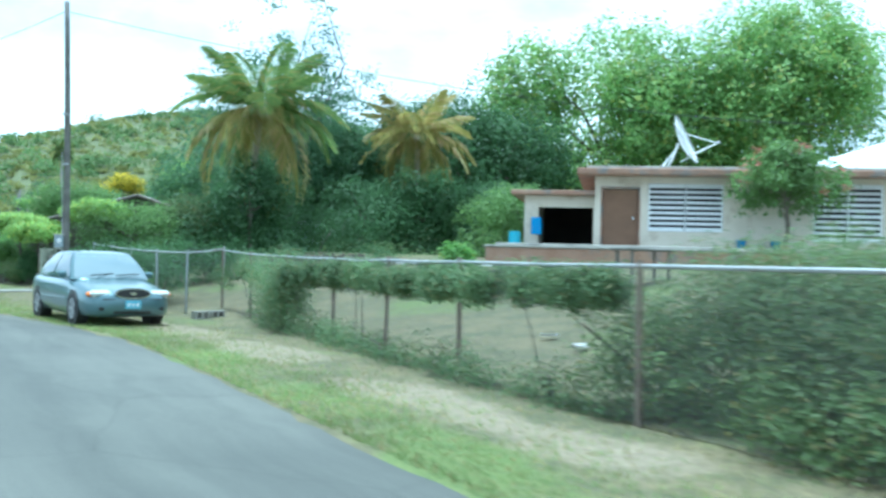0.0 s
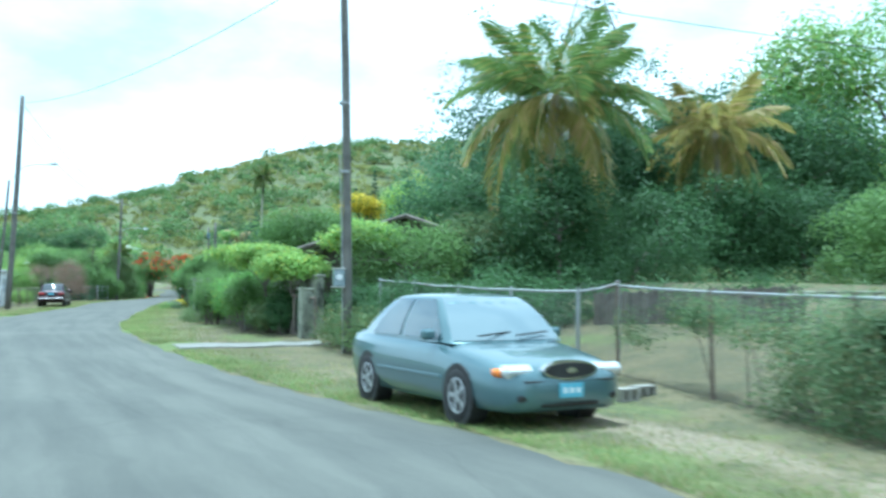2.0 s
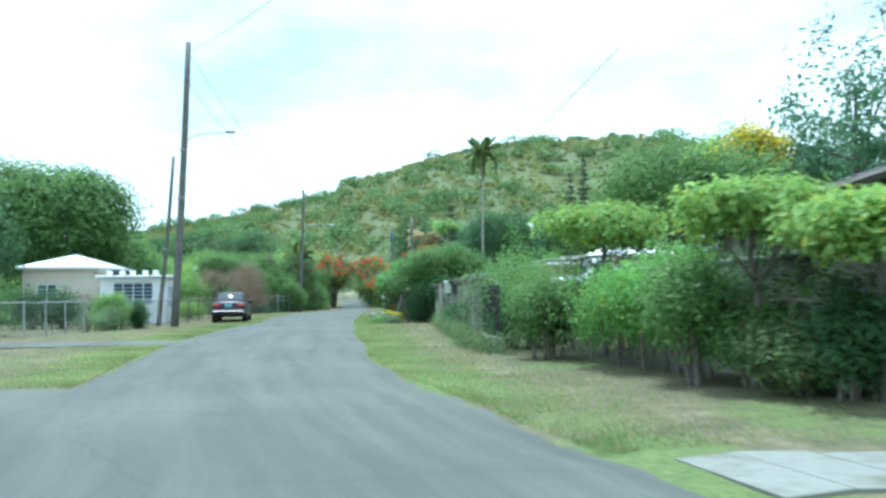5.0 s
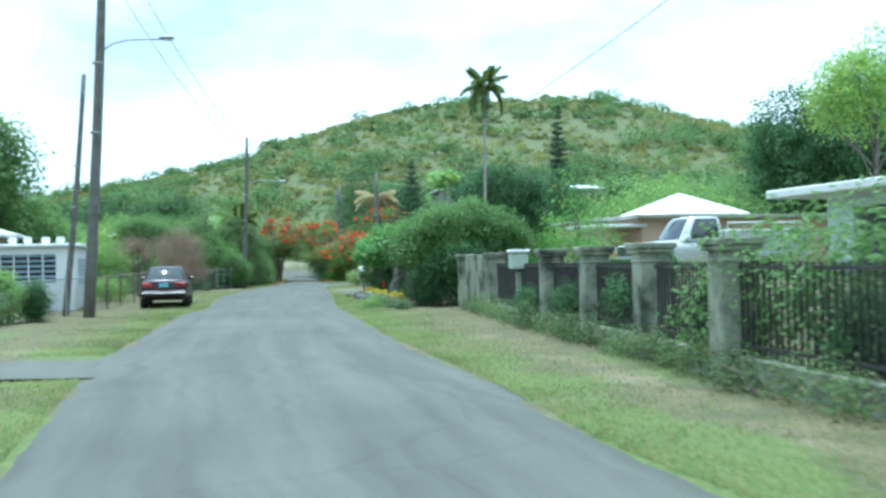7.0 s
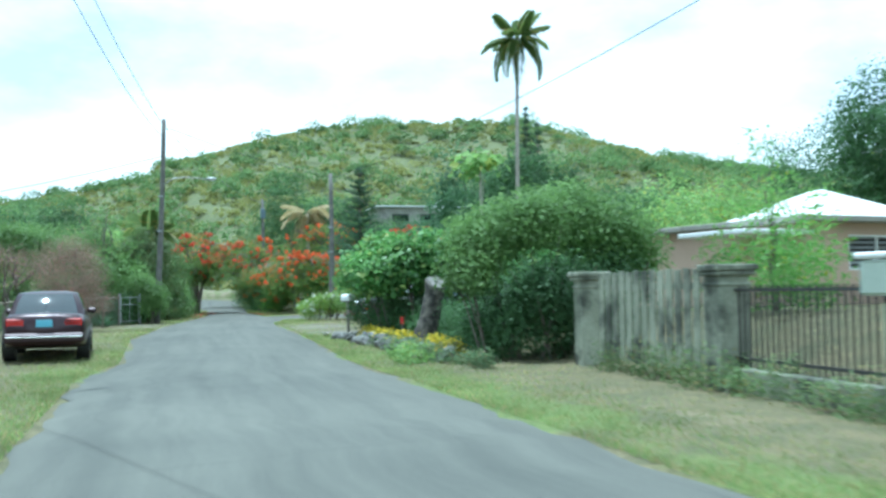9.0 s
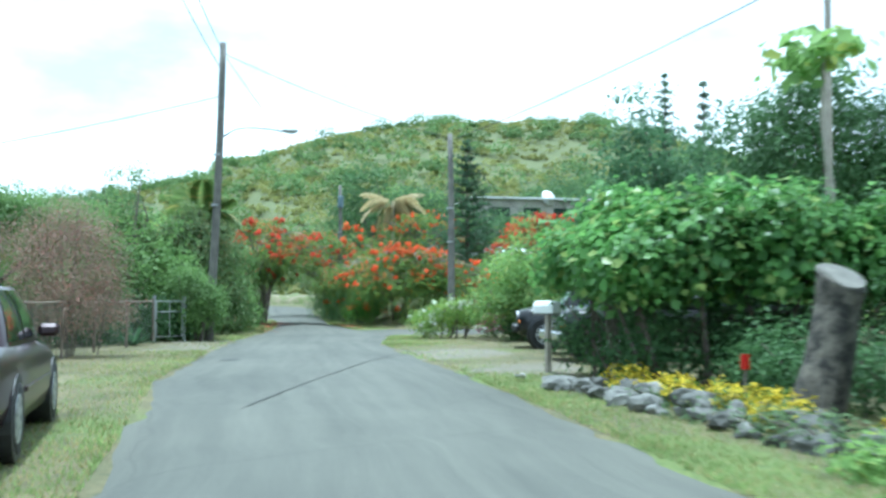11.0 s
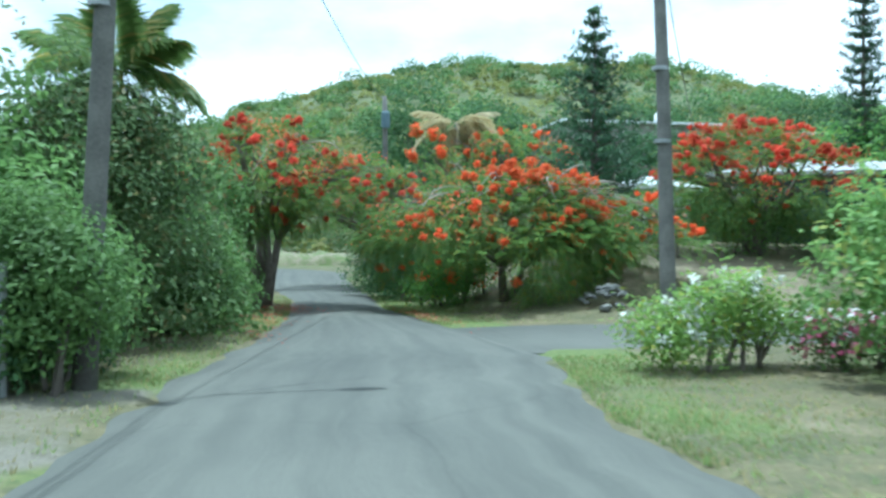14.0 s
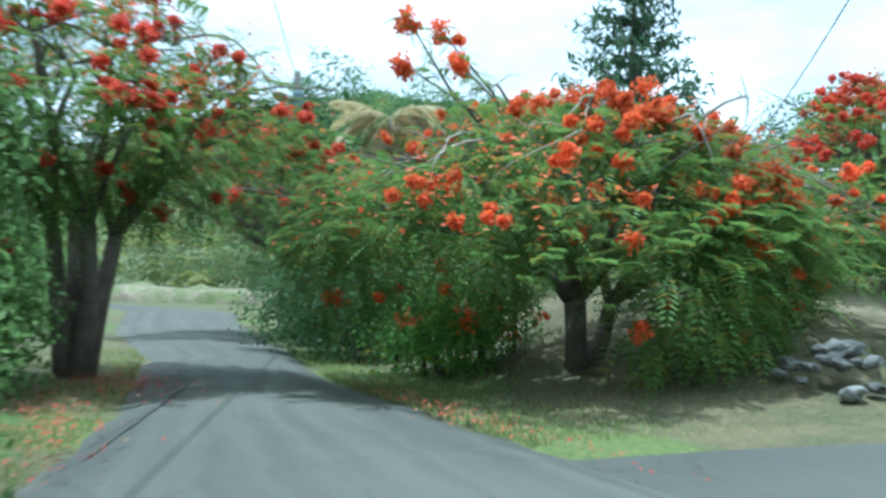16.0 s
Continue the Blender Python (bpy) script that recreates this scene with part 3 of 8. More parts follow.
def strip(name, left, right, ys, mat, label, lift=0.0, across=6, crown=0.04, ragged=0.06, seed=3):
    """A paved strip between two edges, given as functions of y, with ragged sides and a slight camber."""
    r = np.random.default_rng(seed)
    rows = []
    for y in ys:
        a, b = left(y) + r.normal() * ragged, right(y) + r.normal() * ragged
        f = np.linspace(0, 1, across)
        x = a + (b - a) * f
        z = road_z(y) + lift + crown * (1 - (2 * f - 1) ** 2)
        z[0] -= 0.05
        z[-1] -= 0.05
        rows.append(np.stack([x, np.full(across, y), z], -1))
    v = np.array(rows)
    i = np.arange(v.shape[0] * across).reshape(-1, across)
    q = np.stack([i[:-1, :-1], i[:-1, 1:], i[1:, 1:], i[1:, :-1]], -1).reshape(-1, 4)
    mesh = arrays_mesh(name, v.reshape(-1, 3), q, mat)
    mesh.polygons.foreach_set("use_smooth", np.ones(len(mesh.polygons), bool))
    lane = mesh.color_attributes.new("lane", "FLOAT_COLOR", "POINT")
    along = np.repeat(np.asarray(ys, float), across)
    lane.data.foreach_set("color", np.stack([np.tile(np.linspace(0, 1, across), len(ys)), along, along * 0, along * 0 + 1], -1).astype(np.float32).ravel())
    return tagged(new(name, mesh), label, "road", kind="structure")


def bend(y):
    return max(0.0, y - 137) ** 2 * 0.09


strip("road", lambda y: np.interp(y, L_Y, L_X) - bend(y), lambda y: np.interp(y, R_Y, R_X) - bend(y) * 1.1, np.arange(-14, 152, 0.5), M_ROAD, "worn grey asphalt lane with ragged edges", 0.012, 9)
strip("side_road", lambda y: 5.6, lambda y: 34.0, np.arange(106.5, 111.01, 0.3), M_ROAD, "grey asphalt side lane joining the road", 0.0, 12, 0.0, 0.12, 4)
strip("driveway_apron", lambda y: -15.0, lambda y: -2.4, np.arange(35, 45.6, 0.4), M_ROAD, "pale worn asphalt apron beside the lane", 0.0, 8, 0.0, 0.1, 5)
strip("driveway", lambda y: -15.0, lambda y: -3.4, np.arange(59.2, 62.5, 0.3), M_ROAD, "narrow dark asphalt driveway", 0.0, 8, 0.0, 0.1, 6)


sx, sy = np.meshgrid(np.arange(12.0, 18.7, 0.35), np.arange(111.2, 113.7, 0.3))
sz = road_z(sy) + 0.02 + 0.05 * np.clip((sx - 12) / 6, 0, 1)
sz[0, :] -= 0.08
sz[:, 0] -= 0.08
si = np.arange(sx.size).reshape(sx.shape)
me = arrays_mesh("concrete_driveway", np.stack([sx, sy, sz], -1).reshape(-1, 3), np.stack([si[:-1, :-1], si[:-1, 1:], si[1:, 1:], si[1:, :-1]], -1).reshape(-1, 4), M_PALESLAB)
tagged(new("concrete_driveway", me), "pale concrete drive beyond the side lane", "driveway", kind="structure")

# earth bank across the end of the lane
bk = np.linspace(0, 1, 40)
rows = []
rb = np.random.default_rng(8)
for f, h in ((0.0, -0.2), (0.25, 0.2), (0.6, 0.4), (1.2, 0.55), (2.4, 0.6), (4.0, 0.3)):
    x = -6 + 24 * bk
    y = 150.5 - 3.4 * bk + f + rb.normal(size=40) * 0.12
    rows.append(np.stack([x, y, land(x, y) + h + rb.normal(size=40) * 0.08], -1))
v = np.array(rows)
i = np.arange(v.shape[0] * 40).reshape(-1, 40)
me = arrays_mesh("earth_bank", v.reshape(-1, 3), np.stack([i[:-1, :-1], i[:-1, 1:], i[1:, 1:], i[1:, :-1]], -1).reshape(-1, 4), surface("bare stony earth", (0.16, 0.135, 0.09), (0.3, 0.26, 0.18), 1.6, 0.95, 0, 0.8, 12, (0.12, 0.15, 0.05), 1.2, 0.5))
me.polygons.foreach_set("use_smooth", np.ones(len(me.polygons), bool))
tagged(new("earth_bank", me), "stony earth bank across the end of the lane", "bank", kind="structure")


# ---- plants ----
def blade_field(name, xs, ys, height, mat, seed, label, lean=1.4, width=0.006):
    r = np.random.default_rng(seed)
    k = len(xs)
    b = np.stack([xs, ys, land(xs, ys) - 0.02], -1)
    a = r.uniform(0, 2 * np.pi, k)
    side = np.stack([np.cos(a), np.sin(a), np.zeros(k)], -1)
    h = height * r.uniform(0.4, 1.4, (k, 1))
    top = b + np.array([0, 0, 1.0]) * h + np.stack([-side[:, 1], side[:, 0], np.zeros(k)], -1) * h * r.uniform(-lean, lean, (k, 1))
    w = width * (0.5 + h / height)
    v = np.stack([b - side * w, b + side * w, top], 1).reshape(-1, 3)
    q = np.arange(k * 3).reshape(-1, 3)
    return tagged(new(name, arrays_mesh(name, v, q, mat)), label, "grass", kind="stuff")


rg = np.random.default_rng(11)


def verge_points(count, side, y0, y1, reach, thin=1.0):
    y = rg.uniform(y0, y1, count)
    off = np.abs(rg.normal(size=count)) * reach * 0.5 + 0.02
    x = np.interp(y, R_Y, R_X) + off if side > 0 else np.interp(y, L_Y, L_X) - off
    keep = ~(((y > 34.5) & (y < 45.8) & (side < 0)) | ((y > 58.8) & (y < 62.8) & (side < 0)) | ((y > 105.8) & (y < 111.6) & (side > 0)) | ((y > 90) & (y < 99) & (side > 0) & (off < 2.6) & (rg.uniform(size=count) < 0.85)) | ((y > 98.5) & (y < 104) & (side < 0) & (rg.uniform(size=count) < 0.8)) | ((y > 36.3) & (y < 38.6) & (side > 0)) | ((y > 84) & (side < 0) & (reach < 3) & (rg.uniform(size=count) < 0.6)))
    return x[keep], y[keep]


for side, nm in ((1, "verge_grass"), (-1, "verge_grass")):
    x, y = verge_points(120000, side, 4, 122, 1.9)
    blade_field(nm, x, y, 0.055, L_GRASS, 12 + side, "short green grass growing along the lane's edge")
    x, y = verge_points(70000, side, 4, 122, 5.5)
    blade_field("dry_grass", x, y, 0.05, L_DRYGRASS, 22 + side, "dry straw-coloured grass on the verge")


def plant(name, label, category, at, group=""):
    return thing(name, label, category, at, 0, group)


def limbs(rng2, base, top, r0, tips, sides=7, wander=0.12):
    """A tapered trunk from base to top with limbs to the tips."""
    bm = bmesh.new()
    base, top = Vector(base), Vector(top)
    pts = [base.lerp(top, f) + Vector((rng2.normal() * wander, rng2.normal() * wander, 0)) * (f * (1 - f) * 3) for f in (0, 0.12, 0.35, 0.6, 0.8, 1.0)]
    add_tube(bm, pts, [r0 * 1.35, r0, r0 * 0.85, r0 * 0.7, r0 * 0.6, r0 * 0.45], sides)
    for tip in tips:
        tip = Vector(tip)
        f = rng2.uniform(0.45, 1.0)
        s = base.lerp(top, f)
        mid = s.lerp(tip, 0.5) + Vector((rng2.normal(), rng2.normal(), rng2.normal() + 0.8)) * (tip - s).length * 0.1
        rr = r0 * rng2.uniform(0.25, 0.42)
        add_tube(bm, [s, s.lerp(mid, 0.5), mid, mid.lerp(tip, 0.5) + Vector((0, 0, 0.05)), tip], [rr, rr * 0.85, rr * 0.65, rr * 0.4, rr * 0.15], 5)
    return bm


def tree(name, label, x, y, height, rx, ry, mat, clumps=500, per=14, leaf=0.2, spread=0.35, trunk=0.16, low=None, seed=1, bark=None, lobes=9, category="tree", slim=0.5, flowers=None, droop=0.2, share=0.5, z0=None, group="", spires=0):
    """A broadleaf tree: trunk with limbs and an uneven crown of single leaves. low: the height at which the crown starts."""
    r = np.random.default_rng(seed)
    z0 = ground_at(x, y) - 0.05 if z0 is None else z0
    low = height * 0.3 if low is None else low
    t = plant(name, label, category, (x, y, z0), group)
    cz, rz = (height + low) / 2, (height - low) / 2
    lb = lobed(r, 0, 0, cz, rx, ry, rz, lobes, share)
    if spires:
        lb = []
        for k in range(spires):
            a, d = k * 2.4 + r.normal() * 0.3, math.sqrt((k + 0.5) / spires)
            top = height - (height - low) * (0.1 + 0.5 * r.uniform()) * (k > 1)
            for j in range(6):
                f = j / 5
                s = rx * r.uniform(0.18, 0.31) * (1.2 - 0.85 * f)
                lb.append((math.cos(a) * rx * 0.75 * d + r.normal() * s * 0.8, math.sin(a) * ry * 0.75 * d + r.normal() * s * 0.8, low + (top - low) * f, s, s, s * 1.15))
    tips = [(q[0], q[1], q[2] + q[5] * 0.2) for q in lb[1:8]]
    if low < 0.45:
        lb = lb + [(math.cos(a) * rx * 0.55, math.sin(a) * ry * 0.55, height * 0.2, rx * 0.5, ry * 0.5, height * 0.24) for a in (0.4, 1.6, 2.9, 4.2, 5.4)]
    part("trunk", limbs(r, (0, 0, 0), (0, 0, low + rz * 0.9), trunk, tips), bark or M_BARK, t, smooth=True)
    c, d = crown_points(lb, int(clumps * 1.35), int(per * 1.5), r, spread * 0.85, 0.72, -0.97 if low < 0.9 else -0.6)
    k = c[:, 2] > 0.05
    part("crown", leaf_mesh("crown", c[k], leaf * 0.74, mat, r, d[k], droop, slim), None, t)
    if flowers:
        fmat, count, fper, fsize, fspread, flabel = flowers
        c, d = crown_points(lb, count, fper, r, fspread, 0.95, -0.1)
        part("blossom", leaf_mesh("blossom", c, fsize, fmat, r, d, 0.0, 0.9), None, t, flabel)
    return t


def bush(name, label, x, y, lobes, mat, clumps=200, per=14, leaf=0.1, spread=0.16, seed=1, category="bush", flowers=None, stems=6, low=-0.9, slim=0.5, group="", stem=0.035):
    """A bush of several lobes, given round its base point, with stems inside."""
    r = np.random.default_rng(seed)
    t = plant(name, label, category, (x, y, ground_at(x, y) - 0.03), group)
    for _ in range(stems):
        bm = bmesh.new()
        q = lobes[r.integers(len(lobes))]
        near_in = 1 - min(0.3, 0.35 / max(0.3, math.hypot(q[0], q[1])))
        b = Vector((q[0] * near_in + r.normal() * 0.1, q[1] * near_in + r.normal() * 0.1, 0))
        e = Vector((q[0] + r.normal() * q[3] * 0.4, q[1] + r.normal() * q[4] * 0.4, q[2] + q[5] * 0.5))
        add_tube(bm, [b, b.lerp(e, 0.5) + Vector((0, 0, 0.1)), e], [stem, stem * 0.7, stem * 0.3], 5)
        part("stem", bm, M_BARK, t)
    c, d = crown_points(lobes, int(clumps * 1.5), int(per * 1.7), r, spread, 0.4, low)
    k = c[:, 2] > 0.02
    part("foliage", leaf_mesh("foliage", c[k], leaf * 0.8, mat, r, d[k], 0.15, slim), None, t)
    if flowers:
        fmat, count, fper, fsize, fspread, flabel = flowers
        c, d = crown_points(lobes, count, fper, r, fspread, 0.92, -0.2)
        part("blossom", leaf_mesh("blossom", c, fsize, fmat, r, d, 0.0, 0.9), None, t, flabel)
    return t


def frond_mesh(name, length, mat, seed, arch=0.5, leaflet=0.55, count=64):
    """One palm frond along +x: an arched rib with drooping leaflets on both sides."""
    r = np.random.default_rng(seed)
    f = np.linspace(0, 1, 14)
    rib = np.stack([length * f * (1 - 0.18 * arch * f), np.zeros(14), length * (0.30 * f - arch * f ** 2.2)], -1)
    v, q = [], []

    def at(s):
        return np.array([np.interp(s, f, rib[:, k]) for k in range(3)])

    for k in range(13):
        a, b = rib[k], rib[k + 1]
        w0, w1 = 0.03 * (1 - f[k]) + 0.006, 0.03 * (1 - f[k + 1]) + 0.006
        o = len(v)
        v += [a + (0, w0, 0), a + (0, -w0, 0), b + (0, -w1, 0), b + (0, w1, 0)]
        q.append((o, o + 1, o + 2, o + 3))
    for s in np.linspace(0.14, 1.0, count):
        for side in (1, -1):
            p0 = at(s)
            ln = leaflet * (0.35 + 1.1 * math.sin(math.pi * min(1, 0.12 + s * 0.86)) ** 0.8) * r.uniform(0.8, 1.1)
            d = np.array([0.55 + 0.4 * s, side * 0.85, -0.28 - 0.35 * arch * s + r.normal() * 0.12])
            d /= np.linalg.norm(d)
            tip = p0 + d * ln + np.array([0, 0, -0.28 * ln])
            mid = p0 + d * ln * 0.55 + np.array([0, 0, -0.03])
            w = np.array([0.036, 0, 0.006])
            o = len(v)
            v += [p0 - w * 0.5, mid - w, tip, mid + w]
            q.append((o, o + 1, o + 2, o + 3))
    return arrays_mesh(name, np.array(v), np.array(q), mat)


def palm(name, label, x, y, height, fronds, length, mats, seed, trunk=0.16, lean=(0, 0), leaflet=0.6, group="", rise=72):
    r = np.random.default_rng(seed)
    t = plant(name, label, "palm tree", (x, y, ground_at(x, y) - 0.05), group)
    bm = bmesh.new()
    pts = [(lean[0] * f * f, lean[1] * f * f, height * f) for f in np.linspace(0, 1, 9)]
    add_tube(bm, pts, [trunk * 1.5, *[trunk * (1.05 - 0.3 * f) for f in np.linspace(0.1, 1, 8)]], 9)
    part("trunk", bm, M_PALEBARK, t, smooth=True)
    variants = {(k, j): frond_mesh("frond", length * (0.9 + 0.1 * j), mats[k], seed + j + 7 * k, (0.35, 0.62, 0.95)[j], leaflet) for k in range(len(mats)) for j in range(3)}
    for i in range(fronds):
        el = rise - (rise + 30) * (i / fronds) ** 1.1 + r.normal() * 6
        j = 0 if el > 30 else 1 if el > -5 else 2
        k = 0 if (el > 15 or len(mats) == 1) else int(r.uniform() < 0.75)
        ob = part("frond", variants[(k, j)], None, t)
        ob.matrix_basis = pose(lean[0], lean[1], height, 0, 0, i * 137.5 + r.normal() * 8) @ pose(0, 0, 0, 0, -el + 15, 0)
    return t


def pine(name, label, x, y, height, spread, seed, tiers=13):
    """A Norfolk pine: a straight trunk with whorls of level branches that shorten towards the top."""
    r = np.random.default_rng(seed)
    t = plant(name, label, "pine tree", (x, y, ground_at(x, y) - 0.05))
    part("trunk", tube_bm([(0, 0, 0), (0, 0, height * 0.5), (0, 0, height)], [0.14, 0.09, 0.02], 7), M_BARK, t, smooth=True)
    pts, outs = [], []
    for k in range(tiers):
        bm = bmesh.new()
        f = 0.12 + 0.86 * k / (tiers - 1)
        z0, ln0 = height * f, spread * (1.03 - f) ** 0.85
        for j in range(7):
            z, ln = z0 + r.normal() * 0.06, ln0 * r.uniform(0.8, 1.1)
            a = j * 2 * math.pi / 7 + k * 0.6 + r.normal() * 0.1
            d = np.array([math.cos(a), math.sin(a), 0.12])
            add_tube(bm, [(0, 0, z), tuple(d * ln * 0.5 + (0, 0, z - 0.05)), tuple(d * ln + (0, 0, z + 0.25 * ln))], [0.03, 0.02, 0.01], 4)
            m2 = max(10, int(34 * ln))
            s = r.uniform(0.12, 1.0, (m2, 1))
            pts.append(d * ln * s + np.array([0, 0, 1.0]) * (z + 0.16 * ln * s * s) + r.normal(size=(m2, 3)) * np.array([0.10, 0.10, 0.06]) * (0.5 + ln * 0.4))
            outs.append(np.repeat(d[None], m2, 0))
        part("whorl", bm, M_BARK, t)
    c = np.concatenate(pts)
    part("needles", leaf_mesh("needles", c, 0.26, L_PINE, r, np.concatenate(outs), -0.3, 0.28), None, t)
    return t


def hedge_lobes(points, rx, rz, z, seed=1, step=0.8, vary=(0.75, 1.2)):
    """Lobes along a line of points given round the first one."""
    r = np.random.default_rng(seed)
    out = []
    for (x0, y0), (x1, y1) in zip(points, points[1:]):
        k = max(1, int(math.hypot(x1 - x0, y1 - y0) / step))
        for i in range(k + 1):
            f = i / k
            s = r.uniform(*vary)
            out.append((x0 + (x1 - x0) * f + r.normal() * 0.1, y0 + (y1 - y0) * f, z * s, rx * s, rx * s * 1.1, rz * s))
    return out


# plants of the first yards
bush("roadside_bush", "large dusty green bush overgrowing the wire fence", 9.3, 6.7, [(-0.2, 2.0, 0.55, 0.8, 0.9, 0.8), (0.1, 0.9, 0.75, 1.1, 1.0, 1.1), (0.3, -0.4, 0.8, 1.2, 1.1, 1.2), (0.0, -1.8, 0.75, 1.1, 1.1, 1.1), (0.6, 0.6, 1.2, 1.0, 1.2, 0.75), (-0.6, -1.0, 0.4, 0.8, 1.2, 0.6)], L_HEDGE, 1300, 18, 0.075, 0.14, 3, stems=16)
bush("vine_hedge", "vines hanging in a band from the fence's top rail", 8.5, 8.6, hedge_lobes([(-0.1, 0), (0.05, 4), (0.35, 9), (0.45, 12)], 0.15, 0.2, 1.3, 4, 0.3, (0.93, 1.05)), L_VINE, 1900, 14, 0.07, 0.1, 5, stems=5, stem=0.012)
bush("vine_hedge", "tall clump of vines smothering a fence post", 8.95, 20.2, hedge_lobes([(0, 0), (0.05, 1.0), (0.1, 2.0)], 0.42, 0.8, 0.8, 14, 0.45), L_VINE, 330, 14, 0.075, 0.17, 15, stems=6, stem=0.015)
bush("vine_hedge", "thin vines climbing the fence beside the car", 9.05, 22.6, hedge_lobes([(0, 0), (0.1, 2.0), (0.1, 4.2)], 0.25, 0.28, 1.15, 24, 0.5), L_VINE, 170, 12, 0.07, 0.13, 25, stems=3, stem=0.012)
bush("fence_weeds", "low green weeds at the foot of the wire fence", 8.3, 8.6, hedge_lobes([(0, 0), (0.15, 4), (0.45, 9), (0.7, 14)], 0.36, 0.3, 0.18, 6, 0.5), L_VINE, 560, 11, 0.06, 0.12, 7, stems=4)
tree("frangipani", "frangipani shrub with pink blossom before the house", 26.4, 24.1, 4.2, 1.9, 1.6, L_MID, 190, 12, 0.24, 0.24, 0.09, 0.9, 9, lobes=9, category="shrub", flowers=(L_PINK, 16, 14, 0.12, 0.13, "clusters of pink flowers"))
palm("coconut_palm", "coconut palm with drooping yellowing fronds", 13.7, 41.0, 6.2, 36, 3.7, (L_PALM, L_PALMDRY), 31, 0.17, (0.3, -0.2), 0.75, rise=62)
palm("coconut_palm", "coconut palm with half-dry fronds", 24.6, 48.0, 6.9, 26, 3.5, (L_PALMDRY, L_PALMDRY), 37, 0.16, (-0.2, 0), 0.7, rise=60)
tree("mango_tree", "broad dark mango tree with dense foliage", 32.0, 57.0, 11.8, 6.6, 6.0, L_MANGO, 1300, 16, 0.36, 0.55, 0.4, 1.2, 41, lobes=14)
tree("mango_tree", "dark mango tree behind the palms", 22.5, 55.0, 8.5, 5.2, 4.5, L_MANGO, 900, 16, 0.33, 0.5, 0.35, 0.8, 42, lobes=12)
tree("feathery_tree", "tall open tree with fine feathery leaves", 18.6, 51.0, 15.6, 5.2, 4.2, L_FEATHER, 640, 14, 0.3, 0.38, 0.2, 5.0, 43, spires=12, slim=0.5)
# Lime leaves on both large trees: a paler tone that imitates haze.
tree("large_tree", "large spreading green tree behind the house", 44.0, 59.0, 19.5, 9.5, 7.5, L_LIME, 1700, 16, 0.5, 0.62, 0.5, 0.4, 44, lobes=15)
tree("large_tree", "large spreading green tree behind the house", 58.0, 55.0, 22.0, 11.0, 8.0, L_LIME, 1800, 16, 0.52, 0.66, 0.5, 0.4, 45, lobes=14)
tree("thin_tree", "open-crowned tree with sky showing through", 37.0, 62.0, 13.0, 5.5, 4.0, L_FEATHER, 420, 16, 0.4, 0.45, 0.25, 4.0, 46, spires=9)
tree("young_tree", "leafy young tree behind the carport", 25.0, 38.0, 3.4, 3.0, 2.2, L_MID, 420, 14, 0.2, 0.3, 0.12, 0.3, 47, lobes=9)
tree("yard_tree", "dark leafy yard tree", 15.0, 46.5, 5.2, 4.2, 2.6, L_MANGO, 620, 14, 0.24, 0.35, 0.16, 0.3, 48, lobes=10)
tree("yard_tree", "dark leafy yard tree", 20.5, 45.5, 4.2, 3.6, 2.6, L_MANGO, 520, 14, 0.24, 0.35, 0.16, 0.2, 49, lobes=10)
tree("yard_tree", "dark leafy yard tree", 28.0, 47.0, 4.8, 4.0, 2.6, L_MANGO, 560, 14, 0.25, 0.35, 0.16, 0.2, 50, lobes=10)
tree("slender_tree", "slender tree with sparse leafy spires", 15.5, 57.0, 9.8, 2.8, 2.2, L_FEATHER, 120, 12, 0.26, 0.3, 0.11, 3.4, 51, spires=6)
bush("yard_shrub", "potted-looking yellow-green yard shrub", 15.3, 25.3, [(0, 0, 0.45, 0.5, 0.5, 0.5)], L_BRIGHT, 60, 12, 0.16, 0.13, 53)
bush("understorey", "tangle of shrubs along the yard's end", 9.0, 39.5, hedge_lobes([(0, 0), (4, 1.5), (10, 2.5), (18, 2.5)], 1.2, 0.8, 0.75, 54, 1.3), L_HEDGE, 620, 13, 0.15, 0.28, 55, stems=12)
bush("understorey", "tangle of shrubs by the yard fence", 7.4, 33.5, hedge_lobes([(0.6, -4), (0, 0), (0.6, 2.5), (1.5, 4)], 0.75, 0.75, 0.8, 56, 0.8), L_MANGO, 460, 13, 0.1, 0.2, 57, stems=8)

bush("understorey", "dark brush round the foot of the coconut palm", 13.2, 39.6, hedge_lobes([(-2.2, 0), (0, 0.4), (2.4, 0.8), (5, 2.0)], 1.1, 1.1, 1.0, 58, 1.0), L_MANGO, 420, 13, 0.15, 0.26, 59, stems=8)
bush("understorey", "dark brush behind the old board fence", 9.4, 33.2, hedge_lobes([(0, 0.6), (3, 0.2), (6, 0), (9.5, 0.4)], 0.8, 0.8, 0.7, 158, 0.9), L_MANGO, 460, 13, 0.13, 0.22, 159, stems=8)
tree("yard_tree", "dark leafy tree hiding the palm's trunk", 13.0, 38.4, 4.3, 1.8, 1.5, L_MANGO, 420, 14, 0.18, 0.26, 0.1, 0.3, 161, lobes=12)
tree("yard_tree", "dark leafy tree hiding the palm's trunk", 23.6, 45.6, 5.0, 2.4, 1.8, L_MANGO, 420, 14, 0.22, 0.3, 0.12, 0.3, 162, lobes=12)
bush("fence_weeds", "scrubby weeds and litter along the wire fence", 6.2, 36.8, hedge_lobes([(0.1, 0), (0.0, -2.6), (0.3, -5.2), (0.7, -8.4)], 0.62, 0.5, 0.4, 165, 0.6), L_HEDGE, 520, 12, 0.09, 0.17, 166, stems=10)
